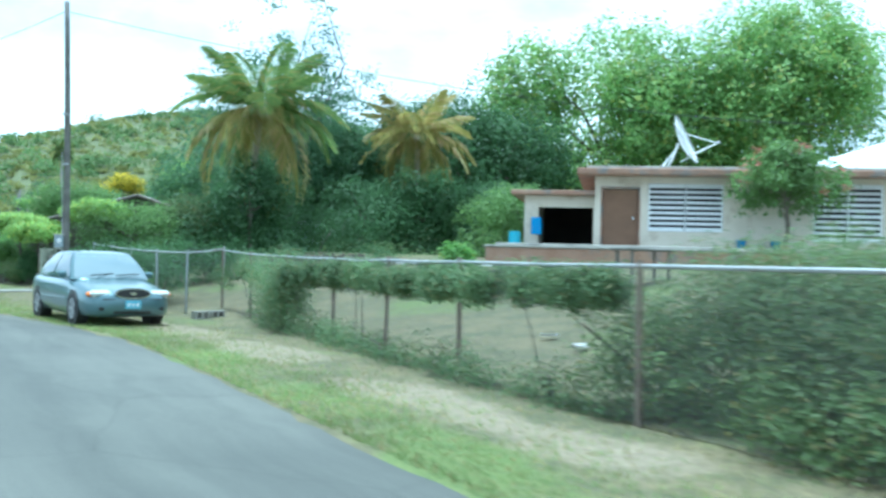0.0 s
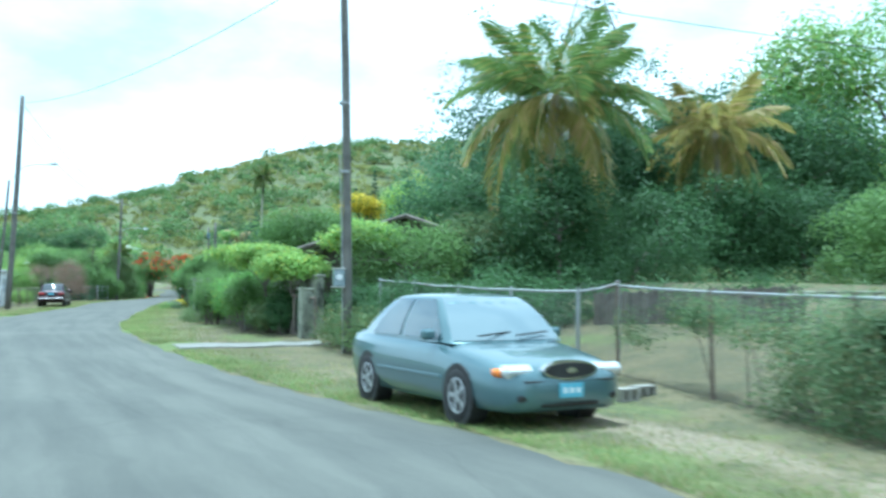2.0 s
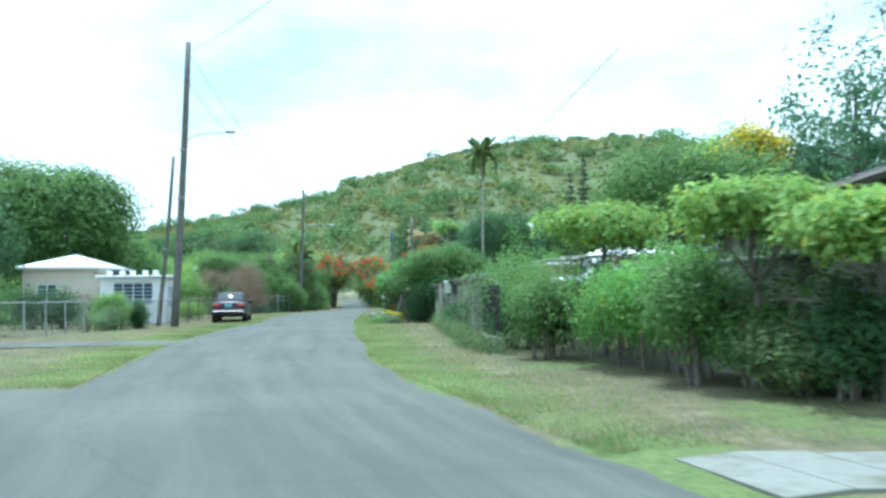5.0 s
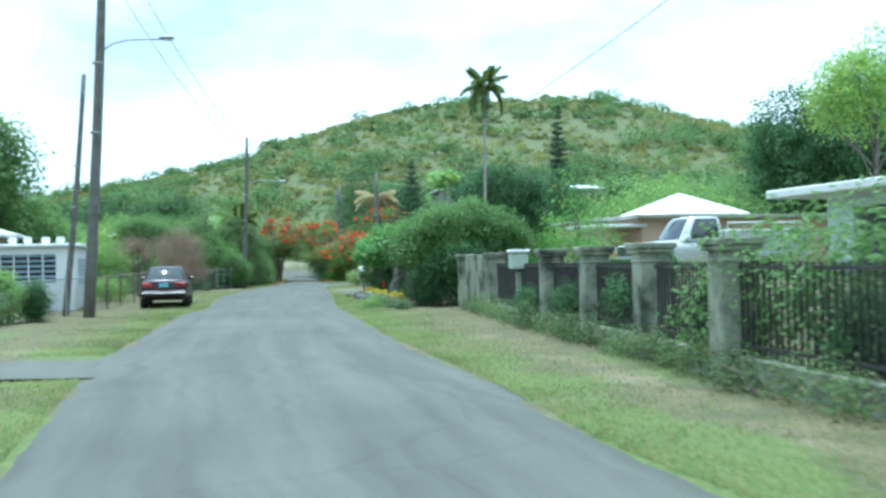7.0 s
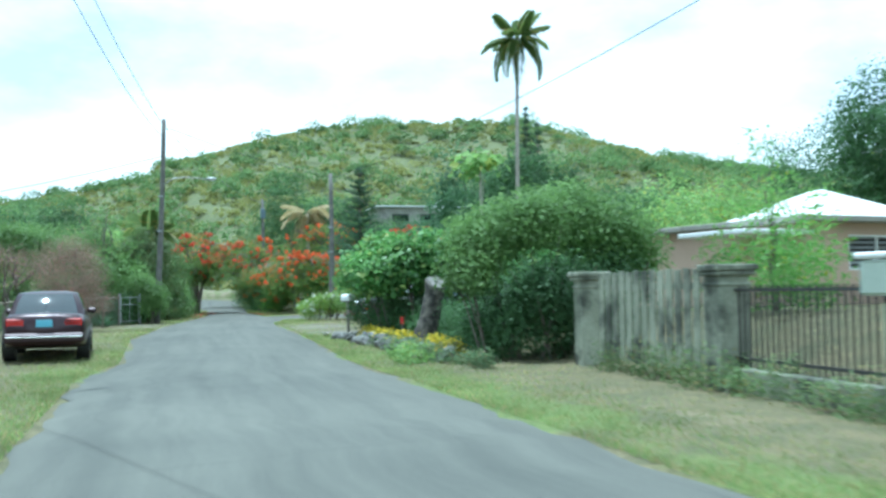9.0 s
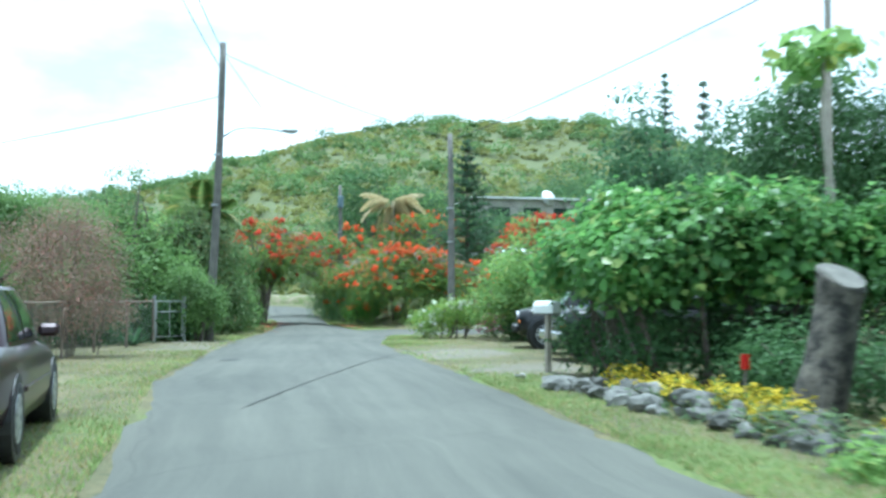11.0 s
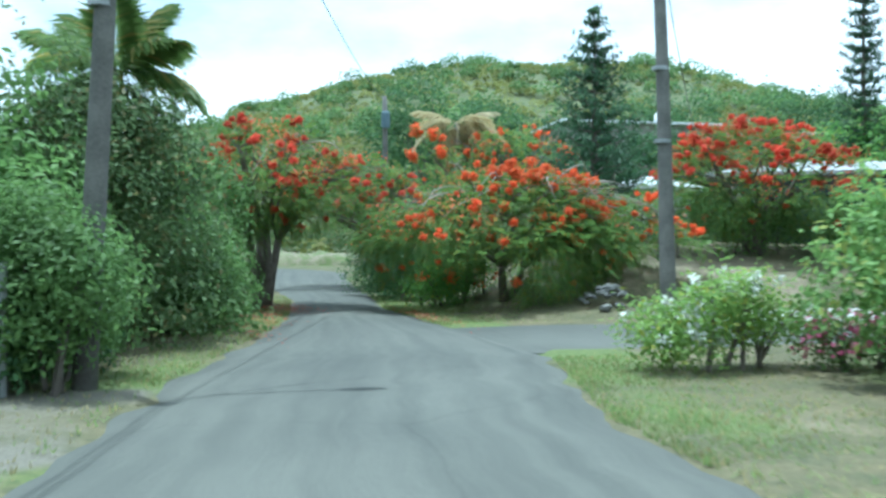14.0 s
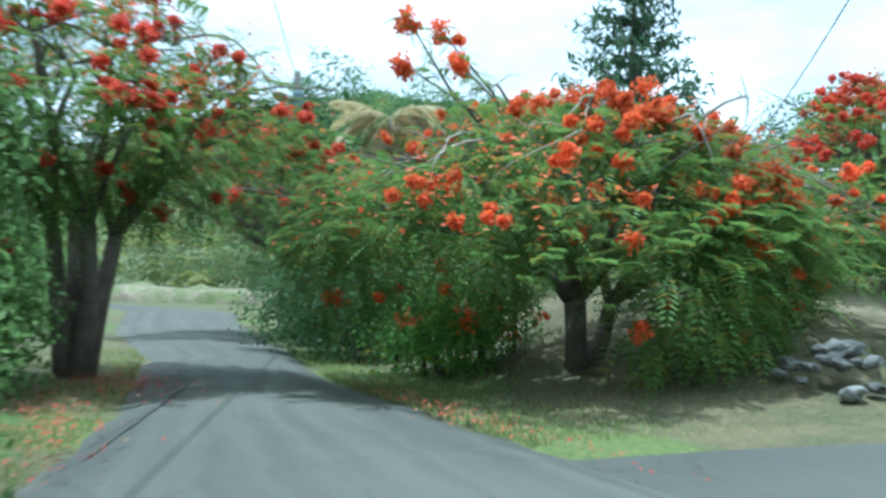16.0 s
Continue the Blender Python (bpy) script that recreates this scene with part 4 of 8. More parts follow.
bush("fence_weeds", "dark brush crowding the wire fence", 6.9, 35.6, hedge_lobes([(0, 0), (0.2, -2.6), (0.6, -5.2)], 0.5, 0.75, 0.8, 167, 0.7), L_MANGO, 260, 12, 0.11, 0.18, 168, stems=8)

# bushes along the lane by the tin-roofed house
for k, (x, y, h, w, mt, lab) in enumerate([
    (5.2, 57.0, 1.2, 0.6, L_MID, "rounded green bush behind the railings"), (5.1, 53.2, 1.4, 0.7, L_HEDGE, "rounded green bush behind the railings"),
    (4.4, 49.6, 1.7, 0.85, L_MID, "rounded green roadside bush"), (4.7, 46.8, 2.0, 1.15, L_BRIGHT, "bright green roadside bush"),
    (4.8, 43.6, 1.9, 0.95, L_MID, "rounded green roadside bush"), (5.2, 41.6, 0.9, 0.6, L_HEDGE, "dusty green roadside bush"),
    (5.45, 40.9, 1.3, 0.5, L_MANGO, "dark green bush against the garden wall"), (5.3, 42.6, 1.2, 0.6, L_MID, "leafy green bush against the garden wall"), (7.0, 37.3, 1.7, 0.9, L_MANGO, "dark green bush beside the gate pillar"), (5.0, 45.2, 2.1, 1.2, L_BRIGHT, "bright green roadside bush"),
    (6.6, 36.2, 0.8, 0.8, L_VINE, "weeds round the utility pole")]):
    rr = np.random.default_rng(60 + k)
    bush("roadside_bush", lab, x, y, lobed(rr, 0, 0, h * 0.5, w, w, h * 0.52, 5, 0.55), mt, 240, 14, 0.1, 0.17, 60 + k)
for k, (x, y, h, w) in enumerate([(5.1, 42.6, 2.75, 1.15), (5.65, 40.6, 2.35, 1.1), (5.2, 49.0, 3.0, 1.3), (7.7, 40.0, 3.1, 1.2)]):
    tree("small_tree", "small flat-topped tree with yellow-green leaves", x, y, h, w, w, L_YELLOWGREEN, 230, 14, 0.17, 0.18, 0.06, h * 0.62, 70 + k, lobes=8)
tree("yard_tree", "green yard tree behind the tin roof", 8.2, 52.0, 4.0, 2.4, 2.2, L_MID, 520, 14, 0.17, 0.28, 0.14, 0.6, 80)
tree("golden_tree", "small tree in yellow blossom behind the roof", 10.7, 54.0, 4.5, 1.0, 0.9, L_YELLOWFL, 120, 14, 0.16, 0.22, 0.1, 3.0, 82, lobes=6)

tree("yard_tree", "leafy green tree before the tin roof", 8.7, 39.4, 3.2, 1.9, 1.6, L_MID, 460, 14, 0.14, 0.24, 0.12, 0.3, 83)
tree("yard_tree", "leafy green tree before the tin roof", 11.8, 40.6, 3.0, 2.2, 1.5, L_HEDGE, 420, 14, 0.14, 0.24, 0.12, 0.3, 84)
bush("roadside_thicket", "continuous green thicket along the house front", 6.2, 41.0, hedge_lobes([(0, 0), (-0.5, 5), (-1.2, 10), (-1.6, 15)], 0.95, 0.95, 1.0, 85, 1.1), L_MID, 620, 13, 0.12, 0.22, 86, stems=12)

# beside the pillared fence and further on
for k, (x, y, h, w) in enumerate([(4.55, 56.2, 1.2, 0.38), (4.75, 59.6, 1.45, 0.5), (5.0, 62.8, 1.2, 0.45), (5.3, 66.2, 1.0, 0.45), (4.2, 52.8, 1.2, 0.4), (5.6, 60.4, 1.7, 0.5), (5.9, 64.0, 1.6, 0.5)]):
    rr = np.random.default_rng(90 + k)
    bush("fence_shrub", "leggy green shrub growing through the railings", x, y, lobed(rr, 0, 0, h * 0.55, w, w * 1.3, h * 0.5, 7, 0.36), L_MANGO, 90, 11, 0.085, 0.14, 90 + k, stems=9)
tree("yard_tree", "leafy tree beside the hip-roofed house", 10.2, 75.5, 3.3, 1.7, 1.5, L_BRIGHT, 170, 12, 0.15, 0.22, 0.06, 0.6, 97, spires=8)
palm("royal_palm", "tall slender palm with a small crown", 11.3, 90.0, 9.7, 16, 1.3, (L_PALM,), 101, 0.075, (0.1, 0), 0.28)
bush("feather_bush", "arching bright green tree-like bush at the garden's edge", 6.9, 78.6, [(-1.5, 0.3, 2.3, 0.75, 0.75, 0.5), (-0.6, -0.3, 2.8, 0.9, 0.85, 0.6), (0.4, 0.4, 3.0, 0.9, 0.9, 0.6), (1.3, 0.0, 2.7, 0.9, 0.9, 0.65), (2.1, 0.5, 2.2, 0.75, 0.8, 0.7), (-1.1, 0.9, 2.7, 0.7, 0.7, 0.5), (-2.0, -0.1, 1.75, 0.5, 0.55, 0.45), (0.9, 0.9, 3.3, 0.5, 0.5, 0.4)], L_MID, 680, 14, 0.16, 0.22, 102, stems=14, slim=0.42, stem=0.02)
bush("sea_grape", "glossy broad-leaved sea grape thicket", 6.9, 86.2, [(-1.4, 0.7, 1.85, 0.75, 0.9, 0.65), (-0.6, 0.2, 2.0, 1.0, 1.0, 0.8), (0.6, -0.2, 2.1, 1.1, 1.0, 0.8), (1.9, -0.5, 2.0, 1.1, 1.0, 0.85), (0.2, 1.2, 2.3, 1.1, 1.0, 0.75), (3.2, -0.6, 2.1, 1.2, 1.1, 0.85), (1.3, 0.8, 2.5, 0.8, 0.8, 0.6), (-1.0, 1.6, 2.1, 0.8, 0.8, 0.6), (-0.95, 2.5, 2.0, 0.75, 0.7, 0.75), (-0.6, 2.4, 2.7, 0.7, 0.7, 0.5), (-1.4, 2.9, 2.0, 0.55, 0.55, 0.6)], L_SEA, 720, 12, 0.2, 0.2, 103, stems=22, slim=0.85)
# Added thicket; its dark leaves paint the shaded hollow under the sea grape.
bush("shade_thicket", "undergrowth with leaves darkened for the shade beneath the sea grape", 7.3, 86.6, [(-1.3, 0.4, 0.7, 0.8, 0.8, 0.8), (0.0, 0.2, 0.8, 0.9, 0.8, 0.9), (1.4, -0.2, 0.8, 1.0, 0.8, 0.9), (2.8, -0.4, 0.8, 1.0, 0.8, 0.9), (-1.45, 2.3, 0.85, 0.6, 0.6, 0.95), (-0.7, 2.5, 0.9, 0.7, 0.7, 1.0)], L_MANGO, 400, 12, 0.13, 0.2, 203, stems=8)
tree("papaya_tree", "thin papaya tree with a tuft of leaves", 8.6, 86.6, 5.4, 0.7, 0.7, L_LIME, 13, 6, 0.42, 0.3, 0.06, 4.6, 104, lobes=1, bark=M_PALEBARK, slim=0.75)
tree("dark_tree", "tall dark leafy tree behind the thicket", 12.6, 92.0, 6.6, 2.6, 2.4, L_MANGO, 560, 14, 0.2, 0.3, 0.14, 0.6, 105, lobes=12, share=0.4)
tree("dark_tree", "tall dark leafy tree behind the parked vehicles", 14.9, 102.6, 7.9, 3.3, 2.8, L_FEATHER, 1150, 14, 0.27, 0.36, 0.16, 0.9, 106, spires=13)
tree("bright_bush", "tall yellow-green shrub beside the parking ground", 10.0, 101.7, 3.5, 2.0, 1.9, L_LIME, 620, 12, 0.16, 0.22, 0.08, 0.9, 107, category="bush", spires=13)
# Same shrub's base in darker leaves: shade below its crown put into colour.
bush("bright_bush", "leafy base of the roadside shrub, darkened for shade", 10.3, 101.7, [(-0.8, -0.3, 0.6, 0.7, 0.7, 0.6), (0.4, 0, 0.7, 0.9, 0.8, 0.7), (0.1, 0.3, 1.5, 1.2, 1.0, 0.8)], L_MANGO, 300, 12, 0.13, 0.2, 207, stems=8)
tree("bright_bush", "green shrub behind the parked vehicles", 12.6, 100.6, 2.6, 1.8, 1.2, L_LIME, 420, 13, 0.14, 0.22, 0.09, 0.3, 108, lobes=9, category="bush")
bush("bougainvillea", "low bougainvillea covered in white blossom", 7.8, 103.9, [(-0.45, 0, 0.45, 0.55, 0.55, 0.5), (0.35, 0.1, 0.6, 0.5, 0.5, 0.6), (1.1, 0.2, 0.6, 0.55, 0.45, 0.35), (-0.1, -0.3, 0.9, 0.3, 0.3, 0.35), (0.7, 0, 0.95, 0.3, 0.3, 0.3)], L_YELLOWGREEN, 170, 13, 0.1, 0.17, 109, flowers=(L_WHITEFL, 36, 16, 0.07, 0.055, "white papery flowers"))
bush("bougainvillea", "low bougainvillea with pink blossom", 9.5, 103.5, [(0, 0, 0.35, 0.55, 0.5, 0.4), (0.7, 0, 0.3, 0.5, 0.5, 0.35)], L_MID, 90, 12, 0.08, 0.12, 110, flowers=(L_MAGENTA, 60, 8, 0.08, 0.07, "pink papery flowers"))
for k, y in enumerate((79.6, 80.9, 82.6, 83.7, 85.0, 86.3)):
    bush("yellow_croton", "low croton with yellow leaves behind the rocks", 4.95 + 0.1 * (k % 2), y, [(0, 0, 0.2, 0.28, 0.4, 0.22)], L_YELLOWFL, 46, 11, 0.085, 0.08, 112 + k, stems=4, group="crotons along the rock edging")

# Both thickets take dark leaves in place of the garden's shade.
bush("shade_thicket", "undergrowth behind the stone edging, leaves darkened for shade", 6.1, 80.2, hedge_lobes([(0, 0), (0.6, 2.0), (0.3, 4.4), (0.8, 6.0)], 0.8, 0.65, 0.6, 221, 0.8), L_MANGO, 420, 13, 0.11, 0.18, 222, stems=8)
bush("shade_thicket", "undergrowth deeper in the garden, leaves darkened for shade", 8.2, 78.5, hedge_lobes([(0, 0), (0.6, 3.0), (0.8, 6.0)], 1.1, 0.9, 0.9, 223, 1.0), L_MANGO, 420, 13, 0.13, 0.22, 224, stems=8)
bush("cut_branches", "heap of cut leafy branches lying by the stones", 4.05, 79.3, [(0, 0, 0.12, 0.4, 0.5, 0.2), (0.05, 0.9, 0.1, 0.3, 0.5, 0.16), (-0.35, -0.9, 0.08, 0.35, 0.5, 0.13)], L_LIME, 60, 12, 0.12, 0.12, 226, stems=6)
bush("garden_weeds", "green weeds growing between the garden stones", 4.4, 76.6, hedge_lobes([(0, 0), (-0.1, 2.0), (0.2, 5.0), (0.3, 9.0)], 0.28, 0.22, 0.16, 227, 0.6), L_VINE, 190, 11, 0.09, 0.12, 228, stems=6)

# Added brush whose dark leaves imitate the shade under the tree.
bush("shade_thicket", "brush under the garden tree, leaves darkened for its shade", 6.6, 78.4, [(0, 0, 0.8, 1.5, 1.3, 0.9), (-0.9, 0.5, 0.6, 0.8, 0.9, 0.7), (0.9, -0.6, 0.7, 0.9, 0.9, 0.8), (-0.3, -0.8, 1.3, 0.9, 0.7, 0.7), (0.7, -0.5, 1.5, 0.9, 0.8, 0.7)], L_MANGO, 480, 13, 0.12, 0.2, 229, stems=10)
bush("fence_weeds", "weeds growing along the foot of the pillared fence", 4.4, 53.0, hedge_lobes([(-0.85, -2), (-0.55, 2.2), (-0.2, 5.2), (0.2, 8.4), (0.55, 11.6), (1.35, 18.0), (1.8, 22.0)], 0.3, 0.34, 0.22, 231, 0.5), L_HEDGE, 640, 11, 0.08, 0.12, 232, stems=12)
tree("dark_tree", "tall dark tree behind the hip-roofed house", 29.5, 91.0, 11.2, 3.8, 3.2, L_MANGO, 620, 14, 0.3, 0.4, 0.2, 0.6, 233, lobes=12)
tree("dark_tree", "tall dark tree behind the hip-roofed house", 35.0, 92.0, 13.0, 4.6, 3.6, L_MANGO, 620, 14, 0.3, 0.4, 0.2, 0.6, 234, lobes=12)
tree("garden_tree", "rounded yellow-green garden tree before the pale blue house", 17.9, 70.5, 7.6, 2.0, 2.0, L_YELLOWGREEN, 420, 14, 0.17, 0.26, 0.12, 2.6, 225, lobes=11)

# flame trees
def feather_mesh(name, roots, ways, length, mat, rng, leaflets=9, droop=0.45):
    """Feathery compound leaves: from each root a rib runs its way and droops, with pairs of leaflets on it."""
    n = len(roots)
    d = unit(ways + rng.normal(size=(n, 3)) * 0.45)
    side = unit(np.cross(d, np.array([0.05, 0.02, 1.0])))
    L = length * rng.uniform(0.65, 1.3, (n, 1))
    v = []
    for k in range(leaflets):
        f = (k + 0.6) / leaflets
        rib = roots + d * L * f - np.array([0, 0, 1.0]) * L * droop * f * f
        w = 0.34 * L * math.sin(math.pi * (0.12 + 0.8 * f))
        for sgn in (1, -1):
            tip = rib + side * sgn * w + d * w * 0.35 - np.array([0, 0, 1.0]) * w * 0.25
            half = d * L * (0.42 / leaflets)
            mid = (rib + tip) / 2 + np.array([0, 0, 0.02]) * L
            v.append(np.stack([rib, mid - half, tip, mid + half], 1))
    v = np.stack(v, 1).reshape(-1, 3)
    q = np.arange(len(v)).reshape(-1, 4)
    return arrays_mesh(name, v, q, mat)


def puff_mesh(name, centres, radii, mat, rng, per=110, petal=0.055):
    """Round flower heads: petals over small balls."""
    d = unit(rng.normal(size=(len(centres) * per, 3)))
    at = np.repeat(centres, per, 0) + d * np.repeat(radii, per)[:, None] * rng.uniform(0.2, 1.0, (len(d), 1)) * np.array([1, 1, 0.75]) + rng.normal(size=d.shape) * np.repeat(radii, per)[:, None] * 0.33
    return leaf_mesh(name, at, petal, mat, rng, d, 0.0, 0.9)


def flame_tree(label, x, y, rx, ry, edge, top, seed, petals, heads, feathers=1500, trunk=0.18, stems=3, bare=0, skirts=(), sprays=(), share=None, fork=0.5, lean=(0, 0), flower_label="round clusters of orange-red flowers", z0=None, leaf=0.3):
    """A flat-topped flame tree: stems that fork into arching limbs under a shallow dome of feathery leaves.
    edge, top: heights of the dome's rim and crest; skirts: hanging leafy masses (x, y, z, rx, ry, rz); share: (angle, spread) of the side that flowers most."""
    r = np.random.default_rng(seed)
    t = plant("flame_tree", label, "tree", (x, y, ground_at(x, y) - 0.05 if z0 is None else z0))
    cx, cy = lean

    def dome(a, f):
        wob = 1 + 0.16 * math.sin(3 * a + seed) + 0.1 * math.sin(7 * a + 2 * seed)
        px, py = cx + math.cos(a) * rx * f * wob, cy + math.sin(a) * ry * f * wob
        lump = 0.34 * noise.noise(Vector((px * 0.9, py * 0.9, seed)))
        return Vector((px, py, top - (top - edge) * f ** 2.2 + lump))

    bm = bmesh.new()
    ends = []
    for k in range(stems):
        a = k * 2 * math.pi / stems + r.uniform(-0.5, 0.5)
        knee = Vector((cx * 0.35 + math.cos(a) * 0.35, cy * 0.35 + math.sin(a) * 0.3, edge * fork + r.uniform(0, 0.3)))
        b0 = Vector((math.cos(a) * trunk * 0.7, math.sin(a) * trunk * 0.7, 0))
        add_tube(bm, [b0, b0.lerp(knee, 0.5) + Vector((r.normal() * 0.06, r.normal() * 0.06, 0)), knee], [trunk, trunk * 0.75, trunk * 0.62], 8)
        for j in range(4):
            a2 = a + (j - 1.5) * 0.75 + r.uniform(-0.2, 0.2)
            e = dome(a2, r.uniform(0.45, 0.95)) - Vector((0, 0, 0.12))
            m1 = knee.lerp(e, 0.4) + Vector((r.normal() * 0.15, r.normal() * 0.15, 0.25))
            m2 = knee.lerp(e, 0.75) + Vector((r.normal() * 0.15, r.normal() * 0.15, 0.2))
            add_tube(bm, [knee, m1, m2, e], [trunk * 0.5, trunk * 0.34, trunk * 0.2, trunk * 0.07], 6)
            ends += [(m1, e), (m2, e)]
    for m1, e in ends:
        for _ in range(3):
            q = e + Vector((r.normal() * 0.6, r.normal() * 0.5, r.uniform(-0.1, 0.25)))
            add_tube(bm, [m1.lerp(e, 0.3), m1.lerp(q, 0.6) + Vector((0, 0, 0.1)), q], [trunk * 0.14, trunk * 0.1, 0.006], 4)
    part("trunk", bm, M_BARK, t, smooth=True)
    roots, ways = [], []
    for _ in range(feathers // 6):
        a, f = r.uniform(0, 2 * math.pi), math.sqrt(r.uniform(0.0, 1.0))
        c = dome(a, f)
        if noise.noise(Vector((c.x * 1.1, c.y * 1.1, 3.0 + seed))) < -0.22:
            continue
        for _ in range(6):
            roots.append((c.x + r.normal() * 0.2, c.y + r.normal() * 0.2, c.z - abs(r.normal()) * 0.3))
            ways.append((math.cos(a) * f + r.normal() * 0.5, math.sin(a) * f + r.normal() * 0.5, r.uniform(-0.25, 0.5)))
    part("crown", feather_mesh("crown", np.array(roots), np.array(ways), leaf, L_POIN, r), None, t)
    for sx, sy, sz, ax, ay, az in skirts:
        d = unit(r.normal(size=(int(260 * (ax * ay * az) ** (2 / 3)) + 120, 3)))
        q = np.array([sx, sy, sz]) + d * np.array([ax, ay, az]) * r.uniform(0.55, 1.05, (len(d), 1))
        part("hanging_foliage", feather_mesh("hanging_foliage", q, d * np.array([0.7, 0.7, 0.2]) - np.array([0, 0, 0.25]), leaf * 1.05, L_POIN, r, droop=0.8), None, t)
    cen, rad = [], []
    while len(cen) < heads:
        a, f = r.uniform(0, 2 * math.pi), math.sqrt(r.uniform(0.05, 1.0))
        if share and abs((a - share[0] + math.pi) % (2 * math.pi) - math.pi) > share[1] and r.uniform() < 0.72:
            continue
        c = dome(a, f)
        for _ in range(int(r.integers(1, 5))):
            cen.append((c.x + r.normal() * 0.17, c.y + r.normal() * 0.14, c.z + r.normal() * 0.07 + 0.06))
            rad.append(r.uniform(0.04, 0.075) + 0.06 * r.uniform() ** 3)
    for sx, sy, sz, ax, ay, az in skirts:
        for _ in range(4):
            d = r.normal(size=3)
            d /= np.linalg.norm(d)
            cen.append((sx + d[0] * ax, sy - abs(d[1]) * ay, sz + d[2] * az * 0.8))
            rad.append(r.uniform(0.05, 0.1))
    part("blossom", puff_mesh("blossom", np.array(cen), np.array(rad), petals, r), None, t, flower_label)
    dust = []
    while len(dust) < heads * 10:
        a, f = r.uniform(0, 2 * math.pi), math.sqrt(r.uniform(0.03, 1.0))
        c = dome(a, f)
        if noise.noise(Vector((c.x * 0.8, c.y * 0.8, 9.0 + seed))) < -0.05:
            continue
        dust += [(c.x + r.normal() * 0.2, c.y + r.normal() * 0.2, c.z + r.normal() * 0.1) for _ in range(9)]
    part("blossom", leaf_mesh("blossom", np.array(dust), 0.075, L_RUST, r, np.tile(np.array([0, -0.4, 1.0]), (len(dust), 1)), 0.0, 0.8), None, t, "small scattered rust-red flowers")
    for _ in range(bare):
        bm = bmesh.new()
        a = r.uniform(0, 2 * math.pi)
        s0, e = dome(a + r.uniform(-0.5, 0.5), 0.3) - Vector((0, 0, 0.5)), dome(a, r.uniform(0.45, 1.05)) + Vector((0, 0, r.uniform(-0.25, 0.3)))
        bow, sway = r.uniform(0.15, 0.5), Vector((r.normal() * 0.3, r.normal() * 0.25, 0))
        way = [s0.lerp(e, f) + sway * math.sin(math.pi * f) + Vector((r.normal() * 0.02, r.normal() * 0.02, bow * math.sin(math.pi * f) ** 0.8)) for f in (0, 0.12, 0.25, 0.38, 0.5, 0.62, 0.75, 0.88, 1)]
        add_tube(bm, way, [0.024, 0.022, 0.02, 0.018, 0.016, 0.014, 0.011, 0.008, 0.004], 6)
        for f in (4, 6):
            twig = Vector((r.normal() * 0.25, r.normal() * 0.2, r.uniform(0.0, 0.3)))
            add_tube(bm, [way[f], way[f] + twig * 0.5 + Vector((0, 0, 0.05)), way[f] + twig], [0.01, 0.007, 0.003], 4)
        part("bare_branch", bm, M_PALEBARK, t, "pale leafless branch", smooth=True)
    for tip in sprays:
        e, s0 = Vector(tip), Vector((tip[0] * 0.5 + cx * 0.5, tip[1] * 0.5, top - 0.5))
        k1 = s0.lerp(e, 0.55) + Vector((r.normal() * 0.12, r.normal() * 0.12, -0.12))
        part("spray_branch", tube_bm([s0, k1, e], [0.03, 0.018, 0.006], 5), M_BARK, t, smooth=True)
        fs = r.uniform(0.1, 1.0, 26)
        part("spray_leaves", feather_mesh("spray_leaves", np.array([np.array(k1.lerp(e, f)) for f in fs]), r.normal(size=(26, 3)) * np.array([1, 1, 0.5]), leaf * 0.7, L_POIN, r), None, t)
        hp = [e, k1.lerp(e, 0.72) + Vector((r.normal() * 0.15, 0, 0.08)), e + Vector((r.normal() * 0.16, 0, -0.12))]
        part("blossom", puff_mesh("blossom", np.array([np.array(q) for q in hp]), np.array([0.12, 0.08, 0.09]), L_ORANGE, r), None, t, "round cluster of orange flowers")
    return t


flame_tree("spreading flame tree with orange-red blossom over the lane's corner", 9.3, 115.3, 3.8, 2.3, 1.4, 3.05, 121, L_ORANGE, 190, 3800, 0.13, 3, 34, skirts=((0.35, -1.7, 0.95, 0.95, 0.6, 0.9), (1.1, -1.3, 0.95, 0.9, 0.5, 0.7), (0.2, -0.9, 1.6, 1.6, 0.8, 0.4), (-1.6, -0.9, 1.6, 1.1, 0.7, 0.45), (2.4, -0.4, 1.3, 0.9, 0.7, 0.5), (1.6, -1.1, 1.35, 0.8, 0.6, 0.5), (-2.7, 0.3, 1.2, 0.7, 0.7, 0.6), (-0.9, 0.9, 1.2, 0.8, 0.6, 0.5)), sprays=((-2.0, 0.6, 4.05), (-1.6, 0.6, 3.95), (-1.45, 0.4, 3.55), (-2.2, 0.2, 3.4), (0.4, 0.8, 3.0)), share=(-0.5, 1.7), lean=(0.2, 0))
flame_tree("flame tree with red blossom leaning over the lane", 3.95, 117.4, 2.1, 2.3, 2.6, 4.3, 122, L_RED, 150, 2000, 0.14, 4, 4, skirts=((-0.9, -0.9, 2.1, 1.0, 0.8, 1.0), (0.9, 0.2, 2.3, 0.7, 0.8, 0.55), (-1.5, -1.6, 1.2, 0.8, 0.7, 1.0), (0.2, -0.6, 2.7, 0.9, 0.8, 0.5)), fork=0.62, lean=(0.15, -0.2), flower_label="clusters of red flowers", leaf=0.28)
flame_tree("flame tree with red blossom on the bank", 17.6, 118.0, 3.2, 2.4, 1.6, 3.7, 123, L_RED, 300, 1900, 0.18, 3, 4, skirts=((-1.5, -0.8, 1.3, 1.2, 0.7, 0.7), (1.2, -0.8, 1.2, 1.2, 0.7, 0.7)), flower_label="clusters of red flowers")
